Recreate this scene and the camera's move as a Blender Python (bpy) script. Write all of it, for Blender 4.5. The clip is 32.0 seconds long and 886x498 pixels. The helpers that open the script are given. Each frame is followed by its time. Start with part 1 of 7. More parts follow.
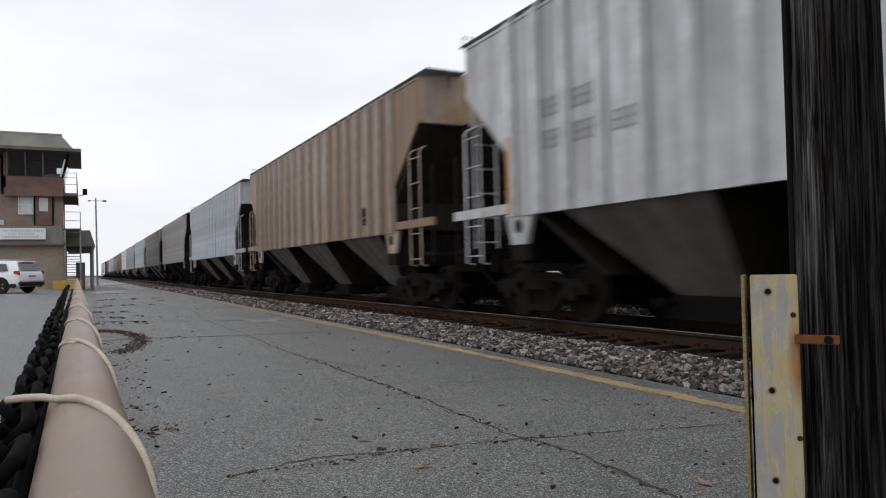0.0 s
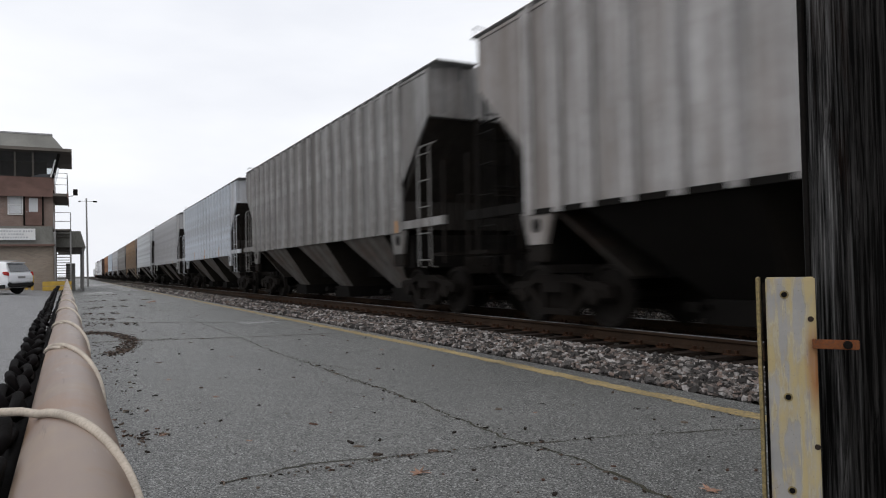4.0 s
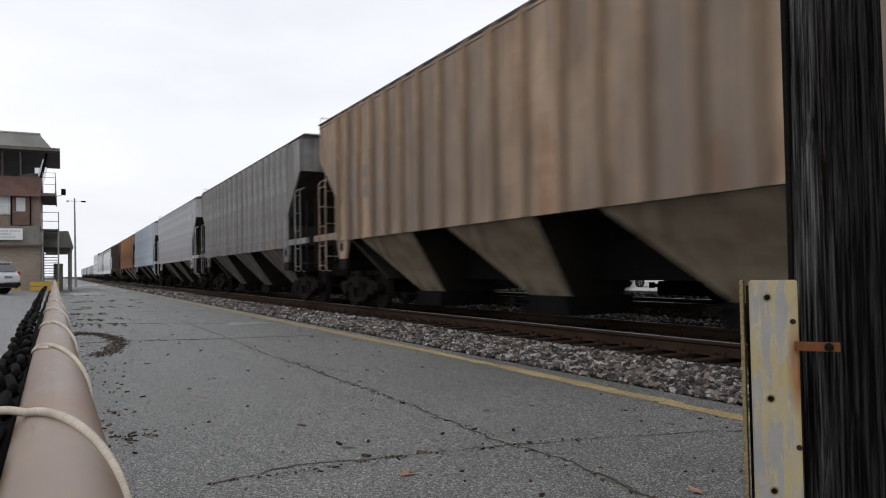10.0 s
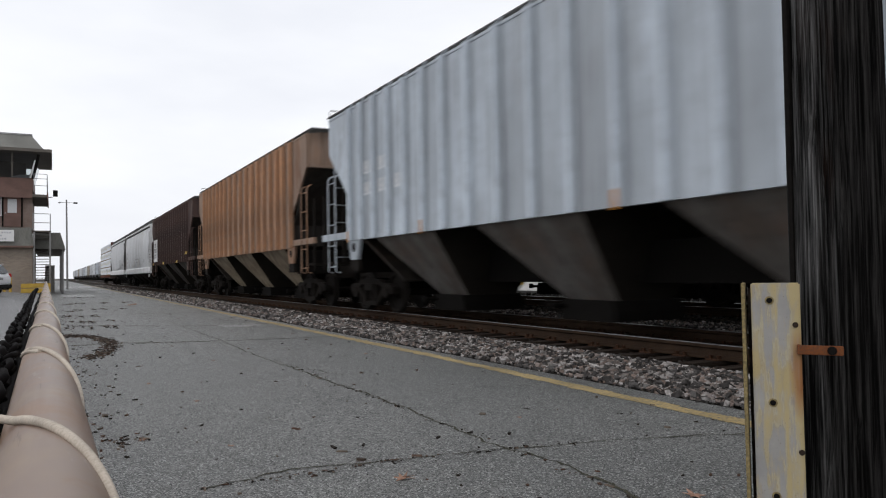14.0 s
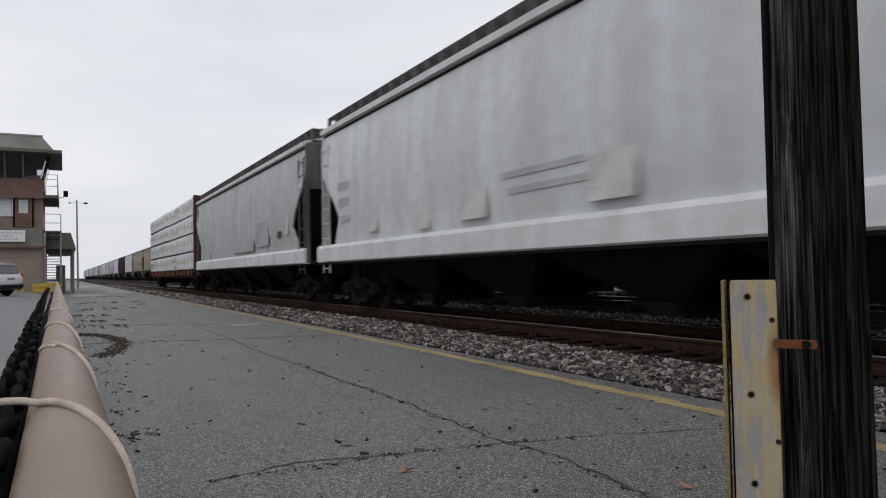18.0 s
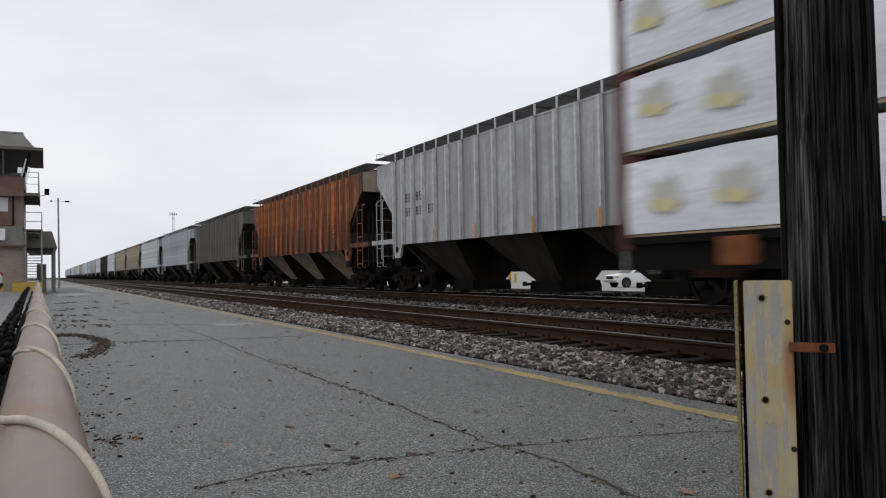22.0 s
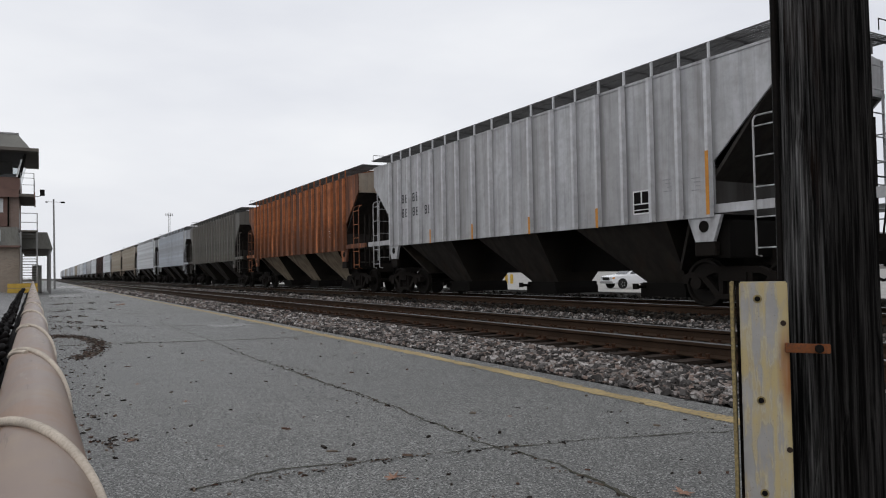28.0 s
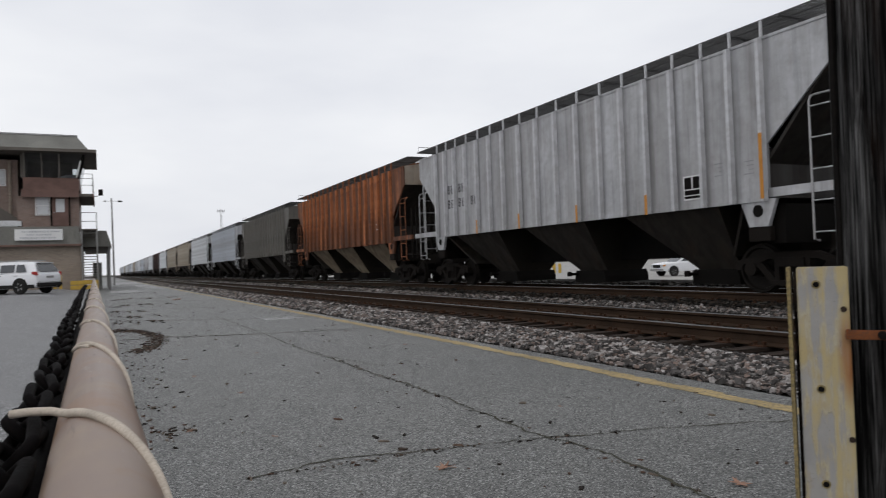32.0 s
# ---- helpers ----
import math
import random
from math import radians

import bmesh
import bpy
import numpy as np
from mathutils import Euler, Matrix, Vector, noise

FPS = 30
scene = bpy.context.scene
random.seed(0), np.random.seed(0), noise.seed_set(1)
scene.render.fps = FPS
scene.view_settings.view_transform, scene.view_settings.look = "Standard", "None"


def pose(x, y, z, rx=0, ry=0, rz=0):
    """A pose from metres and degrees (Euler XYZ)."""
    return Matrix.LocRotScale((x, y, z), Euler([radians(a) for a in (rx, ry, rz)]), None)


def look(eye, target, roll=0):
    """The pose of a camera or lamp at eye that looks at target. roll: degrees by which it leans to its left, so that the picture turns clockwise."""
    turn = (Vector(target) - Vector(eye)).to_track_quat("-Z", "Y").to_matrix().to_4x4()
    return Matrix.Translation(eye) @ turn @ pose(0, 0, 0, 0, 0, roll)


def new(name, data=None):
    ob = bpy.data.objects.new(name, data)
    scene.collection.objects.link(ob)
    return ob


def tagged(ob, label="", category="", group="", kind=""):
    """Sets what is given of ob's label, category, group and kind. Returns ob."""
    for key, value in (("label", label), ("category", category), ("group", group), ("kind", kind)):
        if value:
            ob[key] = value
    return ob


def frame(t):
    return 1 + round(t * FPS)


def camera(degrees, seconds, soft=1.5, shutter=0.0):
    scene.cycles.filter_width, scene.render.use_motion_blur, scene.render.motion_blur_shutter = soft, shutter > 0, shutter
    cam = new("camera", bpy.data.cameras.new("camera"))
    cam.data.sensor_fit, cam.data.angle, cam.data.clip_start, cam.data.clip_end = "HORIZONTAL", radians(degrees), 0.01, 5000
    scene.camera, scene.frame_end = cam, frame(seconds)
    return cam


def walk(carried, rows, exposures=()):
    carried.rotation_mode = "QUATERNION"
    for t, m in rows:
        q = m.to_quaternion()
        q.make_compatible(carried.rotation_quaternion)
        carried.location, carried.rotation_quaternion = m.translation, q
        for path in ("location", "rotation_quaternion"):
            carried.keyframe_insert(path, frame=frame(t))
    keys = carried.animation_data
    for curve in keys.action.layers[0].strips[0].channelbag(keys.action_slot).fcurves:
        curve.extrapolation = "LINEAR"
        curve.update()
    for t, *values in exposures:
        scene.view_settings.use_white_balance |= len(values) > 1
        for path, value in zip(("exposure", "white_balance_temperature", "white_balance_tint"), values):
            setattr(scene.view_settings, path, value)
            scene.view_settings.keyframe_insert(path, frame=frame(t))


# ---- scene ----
# ---- camera and its path: t, x, y, z, turn about x, y, z ----
cam = camera(64.19, 32.0, soft=1.1, shutter=0.5)
PATH = [
    (0, -0.0081, -0.1141, 1.1503, 91.44, 1.358, -26.955),
    (0.5, -0.009, -0.1265, 1.1504, 91.386, 1.433, -26.878),
    (1, -0.0091, -0.1267, 1.1504, 91.253, 1.312, -26.919),
    (1.5, -0.0092, -0.1287, 1.1504, 91.229, 1.333, -26.918),
    (2, -0.0071, -0.0994, 1.1502, 91.303, 1.143, -27.038),
    (2.5, -0.005, -0.0691, 1.15, 91.418, 1.138, -27.217),
    (3, 0, -0, 1.15, 91.478, 1.05, -27.648),
    (3.5, -0.0015, -0.0206, 1.15, 91.513, 1.214, -27.575),
    (5.5, -0, 0, 1.15, 91.745, 1.16, -27.908),
    (6, 0, -0, 1.15, 91.787, 1.113, -28.2),
    (6.5, 0, -0, 1.15, 91.801, 1.094, -28.37),
    (7, 0, -0, 1.15, 91.801, 1.099, -28.468),
    (7.5, 0, -0, 1.15, 91.805, 1.071, -28.493),
    (8, 0, -0, 1.15, 91.794, 1.075, -28.499),
    (8.5, 0, -0, 1.15, 91.763, 1.161, -28.535),
    (9, 0, -0, 1.15, 91.695, 1.156, -28.534),
    (9.5, 0, -0, 1.15, 91.675, 1.073, -28.545),
    (10, -0.0025, -0.0367, 1.1501, 91.699, 0.999, -28.36),
    (10.5, 0, -0, 1.15, 91.783, 1.046, -28.626),
    (11, -0, 0, 1.15, 91.809, 1.055, -28.72),
    (11.5, -0, 0, 1.15, 91.81, 0.973, -28.779),
    (12, -0, 0, 1.15, 91.834, 0.983, -28.821),
    (12.5, -0, 0, 1.15, 91.859, 0.982, -28.829),
    (13, -0, 0, 1.15, 91.846, 0.898, -28.85),
    (13.5, -0.0016, -0.0248, 1.1501, 91.859, 0.849, -28.698),
    (14, -0, 0, 1.15, 91.879, 0.923, -28.88),
    (14.5, -0.0094, -0.1178, 1.1507, 91.883, 1.01, -28.134),
    (16.5, -0.0098, -0.1228, 1.1508, 91.787, 1.073, -28.171),
    (17, -0.0081, -0.1021, 1.1506, 91.804, 1.054, -28.316),
    (17.5, -0.0055, -0.0698, 1.1503, 91.813, 1.008, -28.524),
    (18, -0.0098, -0.1231, 1.1508, 91.753, 1.144, -28.213),
    (18.5, -0.0099, -0.1238, 1.1508, 91.678, 1.113, -28.261),
    (19, -0.0098, -0.1236, 1.1507, 91.626, 1.088, -28.321),
    (19.5, -0.0099, -0.1252, 1.1508, 91.658, 1.127, -28.379),
    (20, -0.0102, -0.1288, 1.1508, 91.651, 1.115, -28.358),
    (20.5, -0.0076, -0.0973, 1.1505, 91.661, 1.082, -28.56),
    (21, -0.0021, -0.0328, 1.1501, 91.672, 1.002, -29.069),
    (21.5, -0, 0, 1.15, 91.714, 1.031, -29.35),
    (22, -0, 0, 1.15, 91.723, 1.022, -29.393),
    (22.5, 0, -0, 1.15, 91.735, 0.959, -29.426),
    (23, -0, 0, 1.15, 91.726, 0.999, -29.483),
    (23.5, -0, 0, 1.15, 91.72, 1.022, -29.554),
    (24, -0, 0, 1.15, 91.684, 1.017, -29.567),
    (24.5, -0, 0, 1.15, 91.654, 1.01, -29.571),
    (25, -0, 0, 1.15, 91.652, 0.967, -29.555),
    (25.5, -0, 0, 1.15, 91.659, 1.02, -29.567),
    (27.5, -0, 0, 1.15, 91.774, 0.953, -29.692),
    (28, -0, 0, 1.15, 91.803, 1.021, -29.678),
    (28.5, -0, 0, 1.15, 91.771, 1.122, -29.712),
    (29, -0, 0, 1.15, 91.738, 1.042, -29.735),
    (29.5, -0, 0, 1.15, 91.737, 1.045, -29.76),
    (30, -0, 0, 1.15, 91.762, 1.058, -29.765),
    (30.5, -0, 0, 1.15, 91.779, 1.066, -29.689),
    (31, -0, 0, 1.15, 91.654, 1.366, -29.662),
    (31.5, -0, 0, 1.15, 91.558, 1.791, -28.63),
    (32, -0, 0, 1.15, 91.157, 2.002, -25.852),
]

walk(cam, [(r[0], pose(*r[1:])) for r in PATH], exposures=[(0.0, 0.07), (6.0, 0.07), (14.5, 0.08), (15.5, 0.1), (16.5, 0.2), (17.2, 0.18), (18.0, -0.2), (20.5, -0.32), (22.0, -0.12), (32.0, -0.12)])

# ---- daylight: overcast sky and a very wide, weak sun ----
world = bpy.data.worlds.new("overcast_sky")
scene.world = world
world.use_nodes = True
wn, wl = world.node_tree.nodes, world.node_tree.links
wn.clear()
w_out = wn.new("ShaderNodeOutputWorld")
w_bg = wn.new("ShaderNodeBackground")
w_sky = wn.new("ShaderNodeTexSky")
w_sky.sky_type = "NISHITA"
w_sky.sun_disc = False
w_sky.sun_elevation = radians(52)
w_sky.sun_rotation = radians(200)
w_sky.air_density, w_sky.dust_density, w_sky.ozone_density = 1.0, 6.0, 1.0
w_geo = wn.new("ShaderNodeTexCoord")
w_map = wn.new("ShaderNodeMapping")
w_map.inputs["Scale"].default_value = (1.0, 1.0, 3.2)
w_noise = wn.new("ShaderNodeTexNoise")
w_noise.inputs["Scale"].default_value = 1.7
w_noise.inputs["Detail"].default_value = 5.0
w_noise.inputs["Roughness"].default_value = 0.5
w_ramp = wn.new("ShaderNodeValToRGB")
w_ramp.color_ramp.elements[0].position, w_ramp.color_ramp.elements[0].color = 0.3, (7.0, 7.22, 7.9, 1)
w_ramp.color_ramp.elements[1].position, w_ramp.color_ramp.elements[1].color = 0.72, (9.25, 9.37, 9.65, 1)
w_mix = wn.new("ShaderNodeMix")
w_mix.data_type = "RGBA"
w_mix.inputs["Factor"].default_value = 0.93
wl.new(w_geo.outputs["Generated"], w_map.inputs["Vector"])
wl.new(w_map.outputs["Vector"], w_noise.inputs["Vector"])
wl.new(w_noise.outputs["Fac"], w_ramp.inputs["Fac"])
wl.new(w_sky.outputs["Color"], w_mix.inputs["A"])
wl.new(w_ramp.outputs["Color"], w_mix.inputs["B"])
wl.new(w_mix.outputs["Result"], w_bg.inputs["Color"])
w_bg.inputs["Strength"].default_value = 0.111
wl.new(w_bg.outputs["Background"], w_out.inputs["Surface"])

sun = new("sun", bpy.data.lights.new("sun", "SUN"))
sun.data.energy, sun.data.angle, sun.data.color = 0.5, radians(40), (1.0, 0.98, 0.95)
sun.matrix_world = look((-38, -18, 60), (0, 0, 0))

# ---- materials ----
def material(name, rough=0.7, metal=0.0, spec=0.4):
    m = bpy.data.materials.new(name)
    m.use_nodes = True
    b = m.node_tree.nodes["Principled BSDF"]
    b.inputs["Roughness"].default_value = rough
    b.inputs["Metallic"].default_value = metal
    b.inputs["Specular IOR Level"].default_value = spec
    return m, m.node_tree.nodes, m.node_tree.links, b


def coords(n, l, scale, kind="Object"):
    c, mp = n.new("ShaderNodeTexCoord"), n.new("ShaderNodeMapping")
    mp.inputs["Scale"].default_value = scale
    l.new(c.outputs[kind], mp.inputs["Vector"])
    return mp.outputs["Vector"]


def noise_tex(n, l, vec, scale, detail=4.0, rough=0.55):
    t = n.new("ShaderNodeTexNoise")
    t.inputs["Scale"].default_value, t.inputs["Detail"].default_value, t.inputs["Roughness"].default_value = scale, detail, rough
    l.new(vec, t.inputs["Vector"])
    return t.outputs["Fac"]


def ramp(n, l, fac, *stops):
    r = n.new("ShaderNodeValToRGB")
    e = r.color_ramp.elements
    while len(e) < len(stops):
        e.new(0.5)
    for k, (p, c) in enumerate(stops):
        e[k].position = p
        e[k].color = (c, c, c, 1) if isinstance(c, (int, float)) else (*c, 1)
    l.new(fac, r.inputs["Fac"])
    return r.outputs["Color"]


def mix(n, l, fac, a, b, mode="MIX"):
    m = n.new("ShaderNodeMix")
    m.data_type, m.blend_type = "RGBA", mode
    for sock, v in ((m.inputs["Factor"], fac), (m.inputs["A"], a), (m.inputs["B"], b)):
        if isinstance(v, (int, float)):
            sock.default_value = v
        elif isinstance(v, tuple):
            sock.default_value = (*v, 1)
        else:
            l.new(v, sock)
    return m.outputs["Result"]


def bump(n, l, b, height, strength=0.3, dist=0.01):
    k = n.new("ShaderNodeBump")
    k.inputs["Strength"].default_value, k.inputs["Distance"].default_value = strength, dist
    l.new(height, k.inputs["Height"])
    l.new(k.outputs["Normal"], b.inputs["Normal"])


def dim(c, f):
    return tuple(v * f for v in c)


def worn(name, base, rough=0.7, metal=0.0, scale=6.0, spec=0.3, spread=0.25, dirt=(0.05, 0.045, 0.04), dirt_amount=0.35, relief=0.25, dist=0.004, stretch=(1, 1, 1)):
    """A plain surface with grain, stains and fine relief."""
    m, n, l, b = material(name, rough, metal, spec)
    v = coords(n, l, stretch)
    big = noise_tex(n, l, v, scale * 0.3, 5)
    fine = noise_tex(n, l, v, scale * 7, 4)
    c = mix(n, l, ramp(n, l, big, (0.3, 0), (0.7, 1)), dim(base, 1 - spread), dim(base, 1 + spread * 0.5))
    c = mix(n, l, mix(n, l, 1.0, ramp(n, l, fine, (0.4, 0), (0.75, 1)), (dirt_amount,) * 3, "MULTIPLY"), c, dirt)
    l.new(c, b.inputs["Base Color"])
    l.new(ramp(n, l, fine, (0.2, max(0, rough - 0.12)), (0.8, min(1, rough + 0.12))), b.inputs["Roughness"])
    bump(n, l, b, fine, relief, dist)
    return m


RIB_PAINT = {}
RIBS = [-6.7]
for gap in (0.69, 0.69, 0.76, 0.77, 0.77, 0.78, 0.87, 0.87, 0.88, 0.87, 0.87, 0.78, 0.77, 0.77, 0.76, 0.69, 0.69):
    RIBS.append(RIBS[-1] + gap)


def car_paint(name, base, stain=(0.16, 0.1, 0.065), amount=0.4, dark=0.35, rough=0.55, tone=0.12, ribbed=True, rust=0.12, rust_tint=(0.13, 0.06, 0.03), sheet=0.85):
    """Weathered freight car paint: rain streaks, rust bloom, road dirt, shade painted beside the ribs; every car is
    weathered in its own way.
    """
    m, n, l, b = material(name, rough, 0.0, 0.35)
    info = n.new("ShaderNodeObjectInfo")
    v = coords(n, l, (1, 1, 1))
    shift = n.new("ShaderNodeVectorMath")
    shift.operation = "ADD"
    shift.inputs[1].default_value = (sum(ord(ch) for ch in name) % 37, 3.0, 1.0)
    l.new(v, shift.inputs[0])
    v = shift.outputs["Vector"]
    st = n.new("ShaderNodeMapping")
    st.inputs["Scale"].default_value = (2.0, 2.6, 0.14)
    l.new(v, st.inputs["Vector"])
    streak = noise_tex(n, l, st.outputs["Vector"], 1.3, 4, 0.5)
    thin = n.new("ShaderNodeMapping")
    thin.inputs["Scale"].default_value = (4.5, 5.0, 0.3)
    l.new(v, thin.inputs["Vector"])
    hair = noise_tex(n, l, thin.outputs["Vector"], 1.8, 5, 0.55)
    patch = noise_tex(n, l, v, 0.55, 5, 0.6)
    mottle = noise_tex(n, l, v, 4.5, 6, 0.65)
    fine = noise_tex(n, l, v, 26, 3)
    c = mix(n, l, ramp(n, l, patch, (0.41, 0), (0.59, 1)), dim(base, 1 - tone), dim(base, 1 + tone))
    raw = n.new("ShaderNodeTexCoord")
    sep = n.new("ShaderNodeSeparateXYZ")
    l.new(raw.outputs["Object"], sep.inputs["Vector"])
    if ribbed:
        # each sheet between two ribs has aged a little differently
        along = n.new("ShaderNodeMath")
        along.operation = "MULTIPLY_ADD"
        along.inputs[1].default_value, along.inputs[2].default_value = 1 / 16.0, 0.5
        l.new(sep.outputs["Y"], along.inputs[0])
        rr = random.Random(name)
        tones = n.new("ShaderNodeValToRGB")
        tones.color_ramp.interpolation = "CONSTANT"
        e = tones.color_ramp.elements
        while len(e) < len(RIBS):
            e.new(0.5)
        for k, y in enumerate(RIBS):
            w = sheet * rr.random() ** 1.7
            e[k].position, e[k].color = y / 16.0 + 0.5, (w, w, w, 1)
        l.new(along.outputs["Value"], tones.inputs["Fac"])
        c = mix(n, l, tones.outputs["Color"], c, dim(stain, 0.8))
    c = mix(n, l, ramp(n, l, mottle, (0.42, 0), (0.72, 0.45)), c, stain)
    run = n.new("ShaderNodeMapping")
    run.inputs["Scale"].default_value = (1.0, 1.5, 0.4)
    l.new(v, run.inputs["Vector"])
    blot = noise_tex(n, l, run.outputs["Vector"], 1.5, 9, 0.68)
    c = mix(n, l, mix(n, l, 1.0, ramp(n, l, blot, (0.53, 0), (0.6, 1)), (rust,) * 3, "MULTIPLY"), c, rust_tint)
    wide = n.new("ShaderNodeMapping")
    wide.inputs["Scale"].default_value = (0.7, 1.0, 0.22)
    l.new(v, wide.inputs["Vector"])
    cloud = noise_tex(n, l, wide.outputs["Vector"], 1.0, 6, 0.6)
    c = mix(n, l, mix(n, l, 1.0, ramp(n, l, cloud, (0.47, 0), (0.6, 1)), (amount * 0.75,) * 3, "MULTIPLY"), c, stain)
    c = mix(n, l, mix(n, l, 1.0, ramp(n, l, streak, (0.45, 0), (0.62, 1)), (amount,) * 3, "MULTIPLY"), c, stain)
    c = mix(n, l, mix(n, l, 1.0, ramp(n, l, hair, (0.5, 0), (0.68, 1)), (dark,) * 3, "MULTIPLY"), c, dim(base, 0.25))
    c = mix(n, l, mix(n, l, 1.0, ramp(n, l, fine, (0.55, 0), (0.8, 1)), (0.25,) * 3, "MULTIPLY"), c, dim(base, 0.5))
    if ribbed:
        # road dirt and the ribs' own shade, painted along one side of each rib
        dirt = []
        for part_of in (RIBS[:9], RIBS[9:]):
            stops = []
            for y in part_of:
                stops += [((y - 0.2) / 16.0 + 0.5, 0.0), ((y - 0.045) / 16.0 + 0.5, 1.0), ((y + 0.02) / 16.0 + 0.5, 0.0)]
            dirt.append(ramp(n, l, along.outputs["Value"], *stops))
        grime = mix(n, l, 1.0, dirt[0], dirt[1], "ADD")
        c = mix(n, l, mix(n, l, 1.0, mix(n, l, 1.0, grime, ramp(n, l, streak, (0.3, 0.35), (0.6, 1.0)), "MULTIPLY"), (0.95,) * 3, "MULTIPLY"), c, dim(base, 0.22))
    l.new(c, b.inputs["Base Color"])
    l.new(ramp(n, l, streak, (0.3, rough - 0.1), (0.7, min(1.0, rough + 0.25))), b.inputs["Roughness"])
    bump(n, l, b, fine, 0.15, 0.003)
    if ribbed:
        # ribs: the same paint lightened, as faces that catch the light
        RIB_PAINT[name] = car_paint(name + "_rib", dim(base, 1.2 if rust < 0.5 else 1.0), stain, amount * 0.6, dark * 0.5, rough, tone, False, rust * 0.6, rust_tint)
    return m


def asphalt_mat(name, low, high, speck=0.75):
    m, n, l, b = material(name, 0.7, 0.0, 0.5)
    v = coords(n, l, (1, 1, 1))
    big = noise_tex(n, l, v, 0.22, 6, 0.6)
    mid = noise_tex(n, l, v, 2.3, 5, 0.6)
    grit = n.new("ShaderNodeTexVoronoi")
    grit.inputs["Scale"].default_value = 125
    l.new(v, grit.inputs["Vector"])
    fine = noise_tex(n, l, v, 240, 2)
    c = mix(n, l, ramp(n, l, big, (0.35, 0), (0.66, 1)), low, high)
    c = mix(n, l, mix(n, l, 1.0, ramp(n, l, mid, (0.45, 0), (0.75, 1)), (0.45,) * 3, "MULTIPLY"), c, dim(low, 0.6))
    sep = n.new("ShaderNodeSeparateColor")
    l.new(grit.outputs["Color"], sep.inputs["Color"])
    c = mix(n, l, mix(n, l, 1.0, ramp(n, l, sep.outputs["Red"], (0.7, 0), (0.86, 1)), (speck,) * 3, "MULTIPLY"), c, dim(high, 2.3))
    c = mix(n, l, mix(n, l, 1.0, ramp(n, l, sep.outputs["Green"], (0.55, 0), (0.75, 1)), (0.95,) * 3, "MULTIPLY"), c, dim(low, 0.2))
    l.new(c, b.inputs["Base Color"])
    l.new(ramp(n, l, big, (0.35, 0.5), (0.7, 0.72)), b.inputs["Roughness"])
    bump(n, l, b, mix(n, l, 0.5, grit.outputs["Distance"], fine), 0.8, 0.01)
    return m


def stones_mat(name, dark, light, warm):
    m, n, l, b = material(name, 0.9, 0.0, 0.15)
    g = n.new("ShaderNodeNewGeometry")
    v = coords(n, l, (1, 1, 1))
    fine = noise_tex(n, l, v, 40, 4)
    c = ramp(n, l, g.outputs["Random Per Island"], (0.0, dim(dark, 0.6)), (0.3, dim(light, 0.32)), (0.5, dim(light, 0.75)), (0.68, warm), (0.86, dim(light, 1.7)), (1.0, dim(light, 2.6)))
    c = mix(n, l, ramp(n, l, fine, (0.35, 0), (0.75, 0.6)), c, dim(dark, 0.7))
    l.new(c, b.inputs["Base Color"])
    bump(n, l, b, fine, 0.4, 0.004)
    return m


def timber_mat(name, pale, deep, tint, long_axis=2, contrast=(0.38, 0.62)):
    """Weathered creosoted wood, grain along one axis."""
    m, n, l, b = material(name, 0.9, 0.0, 0.1)
    s = [30.0, 30.0, 30.0]
    s[long_axis] = 0.9
    v = coords(n, l, tuple(s))
    grain = noise_tex(n, l, v, 1.0, 8, 0.7)
    s2 = [9.0, 9.0, 9.0]
    s2[long_axis] = 0.5
    broad = noise_tex(n, l, coords(n, l, tuple(s2)), 1.0, 4, 0.6)
    blot = noise_tex(n, l, coords(n, l, (2.5, 2.5, 1.2)), 1.0, 4)
    c = mix(n, l, ramp(n, l, grain, (contrast[0], 0), (contrast[1], 1)), deep, pale)
    c = mix(n, l, ramp(n, l, broad, (0.4, 0.85), (0.62, 0)), c, dim(deep, 0.5))
    c = mix(n, l, ramp(n, l, blot, (0.52, 0), (0.75, 0.7)), c, tint)
    l.new(c, b.inputs["Base Color"])
    bump(n, l, b, grain, 0.8, 0.012)
    return m


def masonry_mat(name, base, mortar, course=0.075, long=0.23):
    m, n, l, b = material(name, 0.85, 0.0, 0.2)
    c0 = n.new("ShaderNodeTexCoord")
    sx = n.new("ShaderNodeSeparateXYZ")
    l.new(c0.outputs["Object"], sx.inputs["Vector"])
    add = n.new("ShaderNodeMath")
    add.operation = "ADD"
    l.new(sx.outputs["X"], add.inputs[0])
    l.new(sx.outputs["Y"], add.inputs[1])
    cm = n.new("ShaderNodeCombineXYZ")
    l.new(add.outputs["Value"], cm.inputs["X"])
    l.new(sx.outputs["Z"], cm.inputs["Y"])
    br = n.new("ShaderNodeTexBrick")
    br.inputs["Scale"].default_value = 1.0
    br.inputs["Brick Width"].default_value, br.inputs["Row Height"].default_value, br.inputs["Mortar Size"].default_value = long, course, 0.008
    br.inputs["Color1"].default_value, br.inputs["Color2"].default_value = (*base, 1), (*dim(base, 0.75), 1)
    br.inputs["Mortar"].default_value = (*mortar, 1)
    l.new(cm.outputs["Vector"], br.inputs["Vector"])
    big = noise_tex(n, l, c0.outputs["Object"], 0.7, 5)
    c = mix(n, l, ramp(n, l, big, (0.4, 0), (0.7, 0.35)), br.outputs["Color"], dim(base, 0.55))
    l.new(c, b.inputs["Base Color"])
    bump(n, l, b, br.outputs["Fac"], -0.4, 0.006)
    return m


